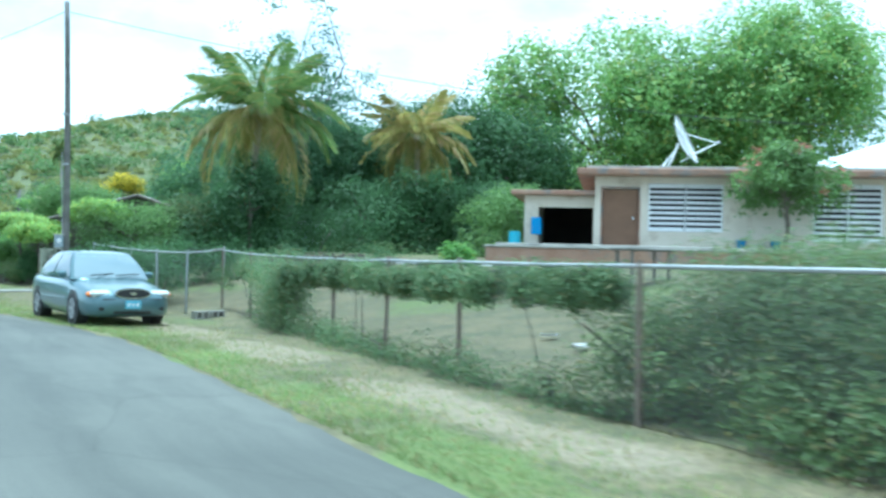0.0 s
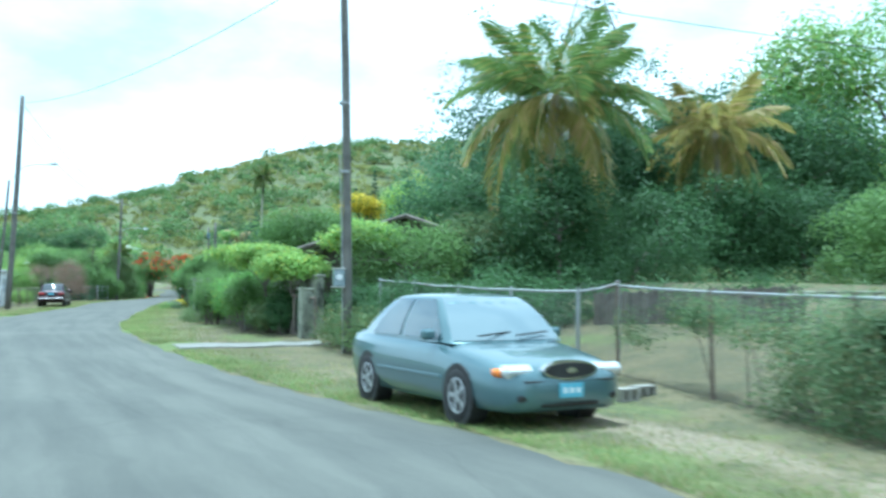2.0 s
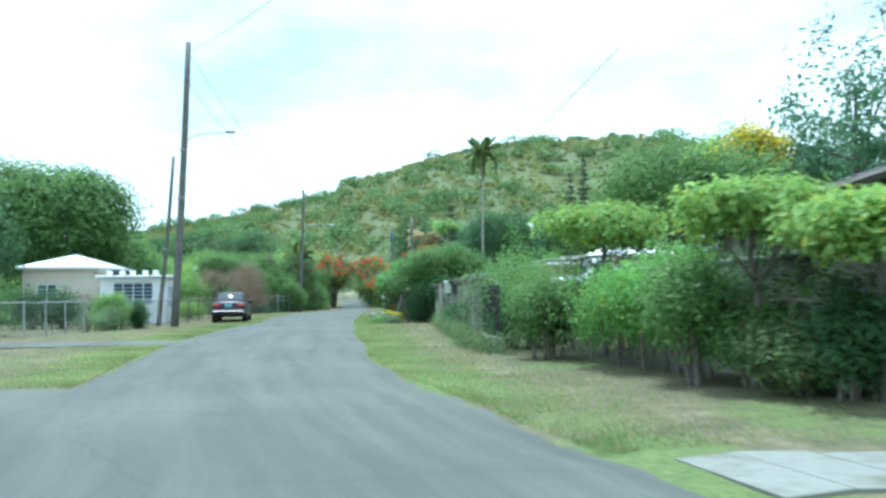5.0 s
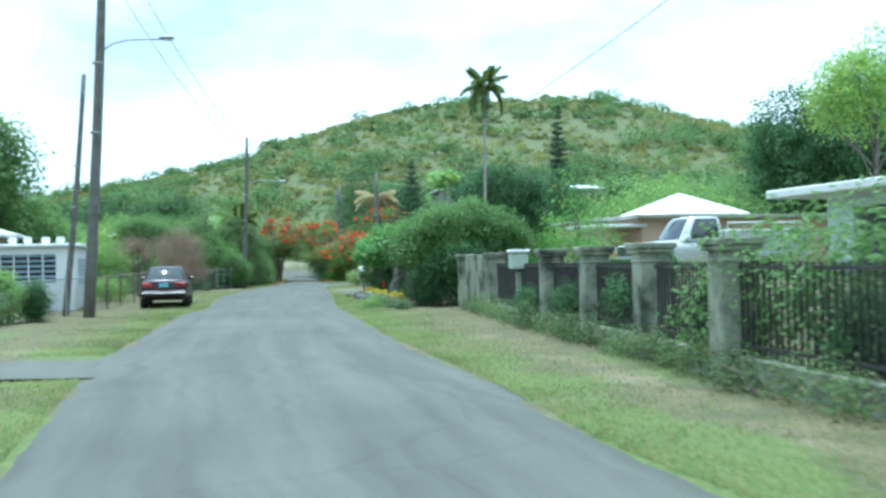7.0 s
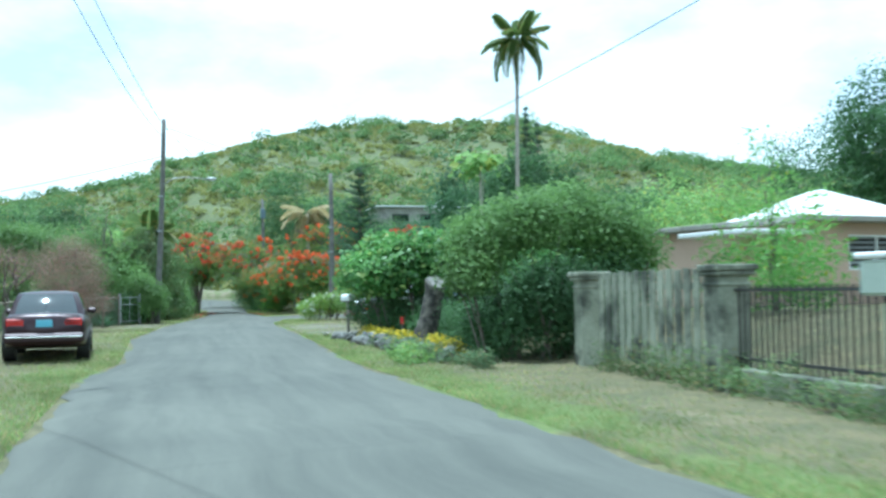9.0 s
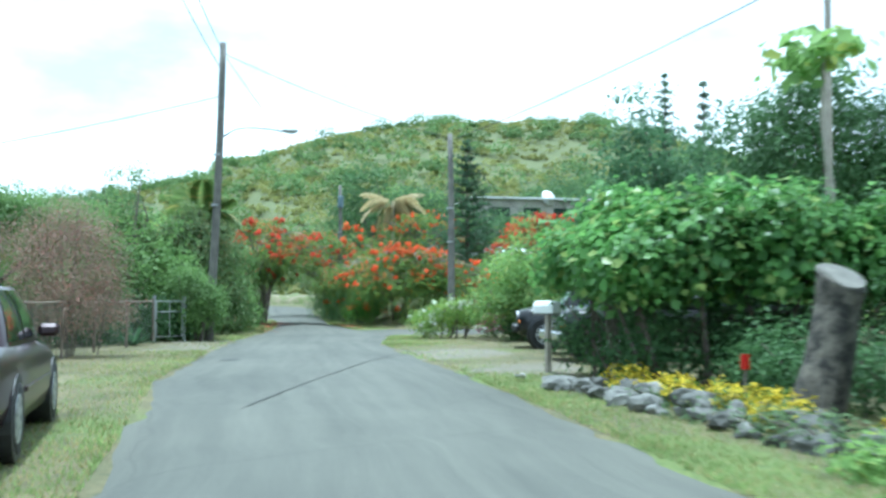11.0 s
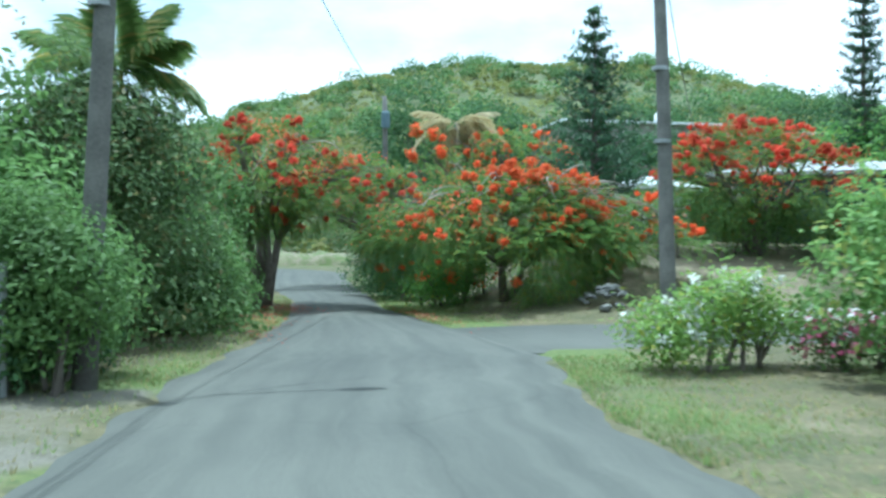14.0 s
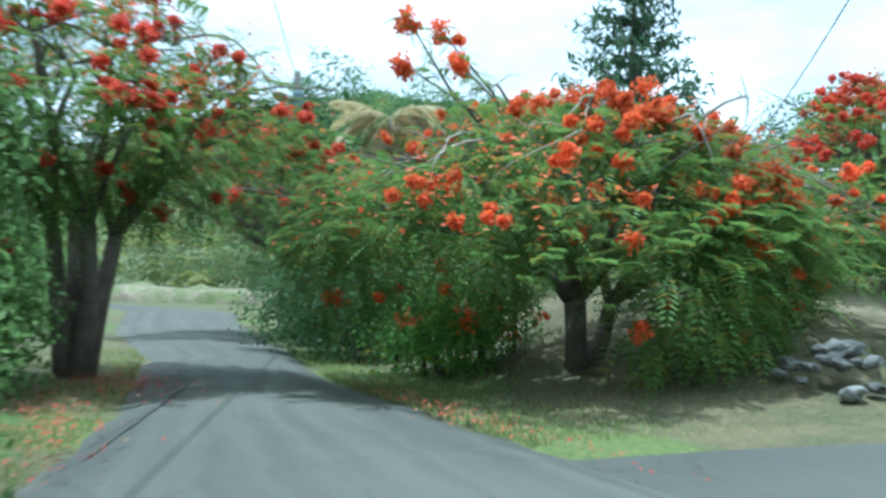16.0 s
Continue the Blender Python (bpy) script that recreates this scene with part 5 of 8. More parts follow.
flame_tree("flame tree further along the lane", 9.4, 126.0, 2.5, 2.3, 2.5, 4.3, 124, L_RED, 110, 1500, 0.18, 3, 0, skirts=((-0.9, -0.6, 2.6, 1.2, 0.9, 0.5), (0.9, -0.6, 1.6, 1.0, 0.8, 0.9)), flower_label="clusters of red flowers", lean=(-1.5, -0.4), leaf=0.34)
flame_tree("flame tree on the far bank", 14.2, 128.0, 3.0, 2.4, 1.9, 3.9, 125, L_ORANGE, 80, 1200, 0.16, 3, 0, skirts=((0, -0.8, 1.9, 1.6, 0.8, 0.8),), leaf=0.34)
tree("roadside_tree", "leafy green tree crowding the red flame tree", 2.55, 115.3, 3.7, 1.05, 1.3, L_MID, 420, 13, 0.15, 0.22, 0.1, 0.25, 126, lobes=12, share=0.4)
bush("shade_bush", "dark bush in the shade of the flame tree", 7.9, 119.6, [(0, 0, 0.7, 1.0, 0.9, 0.75), (1.2, 0.6, 0.8, 0.9, 0.8, 0.7), (-0.3, 1.6, 0.8, 0.9, 0.9, 0.8)], L_MANGO, 330, 13, 0.11, 0.18, 127)
bush("roadside_bush", "dark green bush below the leaning flame tree", 2.3, 115.4, [(0, 0, 0.9, 0.9, 1.2, 0.95), (-0.8, -1.2, 1.1, 1.0, 1.0, 1.1), (0.4, 1.6, 0.8, 0.8, 1.0, 0.8)], L_MID, 330, 13, 0.11, 0.18, 135)
bush("corner_shrub", "bright green shrub with orange blossom under the flame tree", 8.2, 117.0, [(0, 0, 0.6, 0.9, 0.8, 0.7), (0.7, 0.2, 0.8, 0.7, 0.7, 0.6)], L_BRIGHT, 170, 13, 0.11, 0.18, 131, flowers=(L_ORANGE, 10, 20, 0.1, 0.1, "orange flowers"))
bush("bank_shrub", "mixed shrubs on the bank", 14.9, 117.4, hedge_lobes([(0, 0), (2.5, 0.4), (6, 0.6), (9, 0.8)], 1.1, 1.1, 1.0, 133, 1.0), L_MID, 480, 13, 0.13, 0.22, 134)

# trees on the other side of the lane
tree("roadside_tree", "leafy roadside tree behind the fence", -1.4, 106.0, 5.0, 2.3, 2.6, L_MID, 520, 13, 0.21, 0.26, 0.14, 1.2, 141, spires=13)
tree("roadside_tree", "leafy green roadside tree by the lane", 0.6, 109.4, 4.4, 1.9, 2.2, L_HEDGE, 680, 14, 0.16, 0.24, 0.14, 0.25, 142, lobes=11)
tree("roadside_tree", "leafy green roadside tree by the lane", -3.4, 109.4, 5.0, 3.0, 2.6, L_MID, 700, 14, 0.18, 0.3, 0.15, 0.4, 143, lobes=14, share=0.4)
tree("open_tree", "open airy tree with thin leafy shoots", -1.3, 107.6, 6.0, 1.7, 1.5, L_HEDGE, 230, 13, 0.15, 0.2, 0.09, 2.4, 144, spires=9)
bush("roadside_bush", "leafy green bush beside the gatepost", 0.4, 103.9, [(0, 0, 1.0, 0.65, 0.6, 0.9), (0.3, -0.4, 1.2, 0.5, 0.5, 0.7), (-0.3, 0.3, 1.6, 0.6, 0.6, 0.6), (0.2, 1.2, 0.9, 0.7, 0.8, 0.9)], L_MID, 380, 13, 0.11, 0.18, 144)
tree("roadside_tree", "leafy tree with airy shoots crowding the lane", 1.4, 112.0, 4.6, 1.7, 1.9, L_MID, 620, 14, 0.18, 0.26, 0.12, 0.3, 164, spires=12)
bush("roadside_bush", "dark leafy bushes along the lane under the trees", 0.9, 111.6, [(0, 0, 1.0, 1.1, 1.1, 1.0), (0.7, 1.6, 1.0, 0.9, 1.0, 1.0), (-0.8, -1.4, 1.2, 1.1, 1.1, 1.1), (0.1, 0.6, 2.1, 0.8, 0.9, 0.7)], L_HEDGE, 420, 13, 0.13, 0.2, 264)
bush("roadside_bush", "dark green roadside bush", 1.9, 111.2, [(0, 0, 0.8, 0.9, 1.0, 0.9), (0.5, 1.4, 0.8, 0.8, 0.9, 0.9)], L_MID, 300, 13, 0.11, 0.18, 145)
palm("garden_palm", "green garden palm among the trees", 0.75, 109.8, 4.3, 13, 1.5, (L_PALM,), 146, 0.1, (0.1, 0), 0.5)
bush("dry_tree", "twiggy pinkish tree with fine dry leaves", -2.7, 96.5, [(0, 0, 1.8, 1.0, 0.95, 1.1), (-0.6, 0.2, 2.4, 0.6, 0.6, 0.8), (0.6, -0.1, 2.2, 0.6, 0.6, 0.8), (0.1, 0.2, 2.9, 0.5, 0.5, 0.6), (-0.8, 0, 1.3, 0.5, 0.5, 0.8), (0.85, 0, 1.2, 0.5, 0.5, 0.8), (0, -0.3, 0.9, 0.7, 0.6, 0.7)], L_DRYPINK, 620, 14, 0.085, 0.2, 147, "tree", stems=16, slim=0.26, stem=0.014)
tree("dry_tree", "sparse reddish tree in the fenced garden", -4.6, 93.2, 3.1, 1.2, 1.2, L_DRYPINK, 130, 10, 0.09, 0.2, 0.07, 0.9, 148, lobes=10, slim=0.3)
tree("garden_tree", "green garden tree behind the fence", -4.6, 101.5, 4.3, 2.3, 2.0, L_MID, 460, 14, 0.15, 0.24, 0.12, 1.5, 149)
tree("garden_tree", "green garden tree behind the fence", -7.0, 96.5, 3.0, 2.2, 2.0, L_LIME, 360, 14, 0.15, 0.24, 0.12, 0.3, 150)
tree("garden_tree", "leafy dusty green garden tree", -9.5, 104.0, 4.6, 3.0, 2.8, L_LIME, 420, 14, 0.18, 0.28, 0.14, 0.4, 151)
bush("hedge", "clipped dry-looking hedge by the poles", -8.2, 72.0, hedge_lobes([(0, 0), (0.8, 2.2)], 0.5, 0.5, 0.5, 152, 0.7), L_VINE, 150, 13, 0.08, 0.13, 153)
bush("round_bush", "low round bush in the fenced yard", -5.6, 88.5, [(0, 0, 0.5, 0.9, 0.9, 0.55)], L_YELLOWGREEN, 110, 13, 0.09, 0.14, 154)
tree("large_tree", "dense green tree whose foliage reaches the ground", -11.8, 97.0, 6.6, 4.0, 3.4, L_MID, 760, 14, 0.3, 0.4, 0.2, 0.2, 255, lobes=12)
tree("large_tree", "dense green tree beside the hip-roofed wing", -17.4, 84.0, 7.4, 4.0, 3.4, L_MANGO, 760, 14, 0.28, 0.36, 0.2, 0.2, 256, lobes=12)
for k, (x, y, h, w) in enumerate([(-13.0, 150.0, 8.0, 3.2), (-9.4, 152.0, 9.0, 3.2), (-6.0, 153.0, 8.8, 3.3), (-2.6, 154.0, 9.0, 3.2)]):
    tree("background_tree", "dark rounded tree at the foot of the hill", x, y, h, w, w, L_MANGO, 340, 13, 0.34, 0.42, 0.2, 0.3, 257 + k, lobes=10)
tree("flowering_tree", "small yellow-green tree flecked with pale blossom", -6.4, 101.5, 3.9, 2.0, 1.8, L_YELLOWGREEN, 300, 13, 0.2, 0.28, 0.12, 0.4, 265, lobes=10, category="tree", flowers=(L_WHITEFL, 14, 10, 0.12, 0.13, "pale blossom"))
bush("clipped_bush", "rounded yellow-green bush by the chain-link fence", -7.75, 75.2, [(-0.35, 0, 0.7, 0.5, 0.55, 0.75), (0.3, 0, 0.75, 0.5, 0.55, 0.75), (0, 0, 1.15, 0.5, 0.5, 0.4)], L_LIME, 300, 13, 0.1, 0.15, 266, stems=8)
bush("clipped_bush", "dark green bush by the chain-link fence", -6.75, 75.6, [(0, 0, 0.6, 0.4, 0.45, 0.65)], L_MANGO, 150, 13, 0.09, 0.14, 267, stems=6)
bush("fence_shrub", "tall dark shrubs behind the chain-link gate", -10.2, 77.0, hedge_lobes([(-1.6, 0), (0, 0.2), (1.5, 0)], 0.75, 0.85, 0.8, 268, 0.8), L_MANGO, 380, 13, 0.12, 0.18, 269, stems=10)
tree("large_tree", "large dense green tree beyond the lane", -15.0, 94.0, 10.8, 6.8, 5.2, L_MID, 1800, 14, 0.36, 0.44, 0.3, 0.8, 155, lobes=13)
tree("large_tree", "large dense green tree beyond the lane", -25.0, 88.0, 11.6, 6.5, 5.0, L_MID, 1200, 14, 0.38, 0.45, 0.3, 0.8, 156, lobes=13)
tree("garden_tree", "small green garden tree by the fence", -11.5, 68.0, 2.6, 1.8, 1.8, L_MID, 300, 13, 0.14, 0.22, 0.1, 0.2, 157)
pine("norfolk_pine", "dark Norfolk pine with level tiers of branches", 15.2, 123.4, 7.6, 2.7, 161, 16)
pine("norfolk_pine", "tall Norfolk pine on the slope", 29.9, 129.0, 13.0, 1.9, 162, 24)
palm("hill_palm", "dry fan of palm fronds on the slope", 15.4, 139.6, 8.0 - ground_at(15.4, 139.6), 14, 2.5, (L_STRAW, L_STRAW), 163, 0.15, rise=34)

# Leaf colour set dark to imitate shade cast by the trees overhead.
bush("undergrowth", "dense undergrowth behind the low fence, leaves darkened for shade", -4.6, 100.5, hedge_lobes([(0, 0), (2.2, 1.6), (4.2, 3.6), (4.9, 6.0)], 0.8, 0.8, 0.6, 191, 0.9), L_MANGO, 520, 13, 0.12, 0.2, 192, stems=10)
bush("undergrowth", "mixed undergrowth in the fenced garden", -8.5, 93.0, hedge_lobes([(0, 0), (1.5, 3), (2.8, 5.5), (4.2, 8)], 0.9, 0.7, 0.7, 193, 1.1), L_HEDGE, 420, 13, 0.13, 0.22, 194, stems=10)
bush("undergrowth", "green shrubs at the lane's far bend", 1.9, 121.5, hedge_lobes([(0, 0), (0.9, 5), (1.2, 10), (2.0, 16)], 1.2, 1.1, 1.0, 195, 1.4), L_MID, 480, 13, 0.16, 0.28, 196, stems=10)
bush("undergrowth", "shrubs covering the bank behind the flame trees", 11.6, 121.6, hedge_lobes([(0, 0), (4, 0.5), (8, 1.0), (13, 1.5)], 1.3, 0.9, 0.8, 197, 1.5), L_HEDGE, 620, 13, 0.16, 0.3, 198, stems=12)
bush("undergrowth", "shrubs along the lane's far side", 9.3, 122.5, hedge_lobes([(0, 0), (1.0, 6), (2.4, 12), (4, 19)], 1.2, 1.1, 1.0, 199, 1.4), L_MID, 520, 13, 0.16, 0.28, 201, stems=10)
bush("undergrowth", "low scrub across the end of the lane", -6.0, 162.5, hedge_lobes([(0, 0), (8, -0.5), (20, -1), (34, -1)], 2.0, 1.3, 1.2, 202, 2.0), L_HEDGE, 520, 13, 0.24, 0.4, 203, stems=8)

# middle distance trees, each its own
MIDS = [L_MID, L_LIME, L_HEDGE, L_BRIGHT, L_LIME]
k = 0
for x, y, h, w in [
    (-6, 122, 5, 3.2), (-1, 127, 5.5, 3.2), (-12, 118, 5.5, 3.6), (-19, 112, 6, 4), (0, 136, 5, 2.8), (-4, 136, 5.5, 3.6), (-14, 132, 6, 4), (-28, 122, 7, 5), (-40, 110, 8, 5.5),
    (21, 108, 4.2, 3), (26, 112, 5, 3.4), (32, 118, 6, 4), (24, 128, 4.6, 3.2), (30, 130, 5.5, 3.6), (40, 128, 7, 4.5), (22, 142, 5, 3.6), (30, 146, 6.5, 4), (42, 142, 7.5, 4.5),
    (18, 104, 4.8, 3), (24, 98, 6.5, 4), (30, 104, 7, 4.4), (22, 92, 5.5, 3.6), (34, 94, 8.5, 5.5), (40, 104, 9, 5.5), (48, 112, 15.5, 8), (57, 102, 16, 8), (30, 84, 5, 3.5), (38, 80, 7, 4.5), (50, 88, 12, 7), (46, 74, 12, 7),
    (-3, 150, 5.5, 3.8), (19.6, 147.5, 8.2, 3.6), (24.5, 136, 4.3, 2.4), (28.5, 130.5, 4.2, 2.6), (1.0, 158, 7.0, 4.4), (19, 150, 7.5, 4.6),  (-8, 146, 6, 4), (16, 157, 6.5, 4), (24, 154, 6, 4.4), (34, 158, 7, 5), (-20, 145, 7, 5), (46, 155, 8, 5.5)]:
    tree("hillside_tree" if y > 130 else "background_tree", ("mid-green tree in the middle distance", "dusty green tree in the middle distance", "dark green tree in the middle distance", "bright green tree in the middle distance", "mid-green tree in the middle distance")[k % 5],
         x, y, h, w, w, L_MANGO if w >= 7 else MIDS[k % 5], min(1500, int(17 * w * w + 70)), 13, 0.3 if y > 95 else 0.26, 0.42, 0.18, 0.3, 300 + k, lobes=9)
    k += 1

for x, y, h, w in [(21.0, 112.5, 7.6, 2.6), (23.6, 113.5, 8.4, 2.8), (29.6, 113.0, 8.6, 3.2)]:
    tree("background_tree", "dark leafy tree on the slope above the houses", x, y, h, w, w, L_MANGO, int(30 * w * w + 90), 13, 0.26, 0.34, 0.16, 0.4, 440 + k, lobes=11)
    k += 1
pine("norfolk_pine", "dark pointed pine above the houses", 24.6, 116.0, 10.6, 1.5, 164, 18)
for x, y, h, w in [(17.4, 141.0, 7.0, 2.9), (15.4, 146.0, 10.0, 3.2), (1.2, 141.5, 5.6, 2.4), (21.0, 135.5, 4.4, 2.0), (32.6, 151.0, 10.2, 3.8), (31.5, 136.0, 7.4, 3.0), (20.5, 129.5, 4.6, 2.6)]:
    tree("hillside_tree", "dark rounded tree on the lower slope", x, y, h, w, w, L_MANGO, int(24 * w * w + 90), 13, 0.28, 0.36, 0.18, 0.4, 360 + k, lobes=11)
    k += 1

# scrub over the hill: masses that nobody could count
def hill_cover(name, label, seed, count, lo, hi, size_lo, size_hi, per, leaf, mat, fade, bias):
    r = np.random.default_rng(seed)
    x, y = r.uniform(-220, 330, count), lo + (hi - lo) * r.uniform(0, 1, count) ** 0.8
    dens = np.array([noise.noise(Vector((float(a) * 0.03, float(b) * 0.03, bias))) for a, b in zip(x, y)])
    k = r.uniform(size=count) < np.clip(1.1 - (y - 150) / 190 * fade + dens * 1.3, 0.03, 1)
    x, y = x[k], y[k]
    size = r.uniform(size_lo, size_hi, len(x)) * np.clip(1.3 - (y - 150) / 260, 0.55, 1.3)
    base = np.stack([x, y, land(x, y) + size * 0.3], -1)
    d = unit(r.normal(size=(len(x) * per, 3)))
    d[:, 2] = np.abs(d[:, 2])
    lump = 1 + 0.3 * np.sin(d[:, :1] * 5 + np.repeat(x, per)[:, None]) * np.cos(d[:, 1:2] * 6)
    at = np.repeat(base, per, 0) + d * np.repeat(size, per)[:, None] * lump * np.array([1, 1, 0.8]) * r.uniform(0.8, 1.02, (len(d), 1))
    return tagged(new(name, leaf_mesh(name, at, leaf, mat, r, d, 0.0, 0.7)), label, "scrub", kind="stuff")


hill_cover("hill_scrub", "low olive green scrub covering the hillside", 181, 14000, 156, 338, 0.5, 1.5, 34, 0.5, L_HILL, 0.35, 3)
hill_cover("hill_woods", "darker trees in clumps on the lower hillside", 182, 3000, 158, 336, 1.8, 4.2, 150, 0.62, L_HILLDARK, 1.05, 8)


rp = np.random.default_rng(191)
pc = []
for x, y, sx, sy, count in ((3.6, 113.2, 0.22, 1.2, 420), (4.4, 116.2, 0.35, 1.0, 800), (3.1, 110.0, 0.18, 1.2, 140), (6.75, 113.2, 0.16, 1.4, 330)):
    px, py = x + rp.normal(size=count) * sx, y + rp.normal(size=count) * sy
    pc.append(np.stack([px, py, land(px, py) + 0.075], -1))
pc = np.concatenate(pc)
tagged(new("fallen_petals", leaf_mesh("fallen_petals", pc, 0.04, L_FALLEN, rp, np.tile(np.array([0, 0, 3.0]), (len(pc), 1)), 0.0, 0.8)), "fallen red petals strewn along the lane's edge", "petals", kind="stuff")


# ---- poles, wires and fences ----
def utility_pole(label, base, top, radius=0.14):
    t = thing("utility_pole", label, "utility pole", base)
    d = Vector(top) - Vector(base)
    bm = bmesh.new()
    pts = [d * f + Vector((0.05 * math.sin(3 * f), 0.03 * math.sin(5 * f), 0)) for f in np.linspace(0, 1, 8)]
    pts[0] = pts[0] - Vector((0, 0, 0.15))
    add_tube(bm, pts, [radius * (1.1 - 0.35 * f) for f in np.linspace(0, 1, 8)], 10)
    part("shaft", bm, M_WOODPOLE, t, smooth=True)
    for f in (0.45, 0.62):
        c = d * f
        part("band", tube_bm([c - Vector((0, 0, 0.03)), c + Vector((0, 0, 0.03))], radius * 1.06, 10), M_GALV, t)
    return t


def lamp_arm(pole, start, end, head=0.5):
    """A curved arm with a street lamp head, given round the pole's foot."""
    s, e = Vector(start), Vector(end)
    mid = s.lerp(e, 0.45) + Vector((0, 0, 0.22))
    part("lamp_arm", tube_bm([s, s.lerp(mid, 0.5) + Vector((0, 0, 0.1)), mid, e.lerp(mid, 0.4) + Vector((0, 0, 0.02)), e], 0.028, 7), M_GALV, pole, smooth=True)
    d = (e - s).normalized()
    bm = bmesh.new()
    r = bmesh.ops.create_uvsphere(bm, u_segments=12, v_segments=8, radius=0.5)
    bmesh.ops.scale(bm, vec=(head, 0.26, 0.16), verts=r["verts"])
    bmesh.ops.transform(bm, matrix=Matrix.Translation(e + d * head * 0.4) @ Matrix.Rotation(math.atan2(d.y, d.x), 4, "Z"), verts=r["verts"])
    h = part("lamp_head", bm, M_GALV, pole, "grey street lamp head", smooth=True)
    part("lens", box_bm(*(e + d * head * 0.45 + Vector((0, 0, -0.075))), 0.2, 0.16, 0.03, 0.01), M_WHITE, h)


def wire(a, b, sag, radius=0.012, label="thin black overhead cable between poles"):
    a, b = Vector(a), Vector(b)
    pts = [a.lerp(b, f) - Vector((0, 0, sag * 4 * f * (1 - f))) for f in np.linspace(0, 1, 17)]
    return solid("overhead_cable", tube_bm(pts, radius, 5), M_TRIM, label, "cable", "overhead cables")


def pole_base(x, y):
    return (x, y, ground_at(x, y))


P1 = utility_pole("tall weathered wooden utility pole by the parked car", pole_base(5.95, 34.6), (5.7, 34.3, 9.2), 0.105)
bx = part("meter_box", box_bm(-0.25, -0.16, 1.74, 0.27, 0.16, 0.4, 0.02), M_GLASSPALE, P1, "pale glass-fronted meter box")
for zz in (1.53, 1.95):
    part("box_edge", box_bm(-0.25, -0.16, zz, 0.3, 0.19, 0.03, 0.006), M_PALESLAB, bx)
part("meter", tube_bm([(-0.25, -0.27, 1.76), (-0.25, -0.2, 1.76)], 0.075, 12), M_WHITE, bx)
part("conduit", tube_bm([(-0.13, -0.06, 0.0), (-0.14, -0.06, 1.9), (-0.22, -0.08, 4.6)], 0.018, 6), M_GALV, P1)
P2 = utility_pole("leaning wooden utility pole with a street lamp", pole_base(-5.42, 77.5), (-4.8, 77.5, 12.9), 0.17)
lamp_arm(P2, (0.42, -0.02, 8.3), (2.3, -0.3, 8.75))
utility_pole("thin crooked wooden pole beside the larger pole", pole_base(-6.28, 79.0), (-5.6, 79.0, 7.9), 0.1)
P4 = utility_pole("wooden utility pole with a curved street lamp arm", pole_base(0.79, 104.0), (1.1, 104.1, 9.0), 0.12)
lamp_arm(P4, (0.3, 0.02, 5.95), (2.1, -0.1, 6.2))
utility_pole("bare leaning utility pole by the side lane", pole_base(9.25, 107.4), (9.5, 108.4, 7.35), 0.125)
P6 = utility_pole("utility pole carrying a transformer beyond the flame trees", pole_base(11.2, 136.7), (11.2, 136.7, 8.6), 0.14)
bm = bmesh.new()
add_tube(bm, [(0.0, -0.26, 6.35), (0.0, -0.26, 7.0)], 0.19, 12)
add_tube(bm, [(0.0, -0.26, 7.0), (0.0, -0.26, 7.08)], [0.19, 0.12], 12)
part("transformer", bm, surface("blue-grey steel", (0.1, 0.15, 0.18), (0.15, 0.2, 0.23), 3, 0.6, 0.2, 0, 20), P6, "grey steel transformer can", smooth=False)
for a, b, s in [((-4.82, 77.5, 12.5), (1.12, 104.1, 8.7), 0.7), ((-4.87, 77.5, 11.2), (1.08, 104.1, 8.2), 0.8), ((1.12, 104.1, 8.7), (9.48, 108.3, 7.2), 0.2), ((1.12, 104.1, 8.7), (11.2, 136.7, 8.4), 0.6), ((9.48, 108.3, 7.2), (20.5, 126, 5.6), 0.4),
                ((9.47, 108.3, 7.1), (9.5, 60.0, 8.8), 0.9), ((1.02, 104.1, 7.4), (-14.0, 108.0, 4.6), 0.3), ((-4.82, 77.5, 12.5), (5.7, 34.3, 8.9), 0.8), ((5.7, 34.3, 8.9), (40.0, 30.0, 7.6), 0.9)]:
    wire(a, b, s)


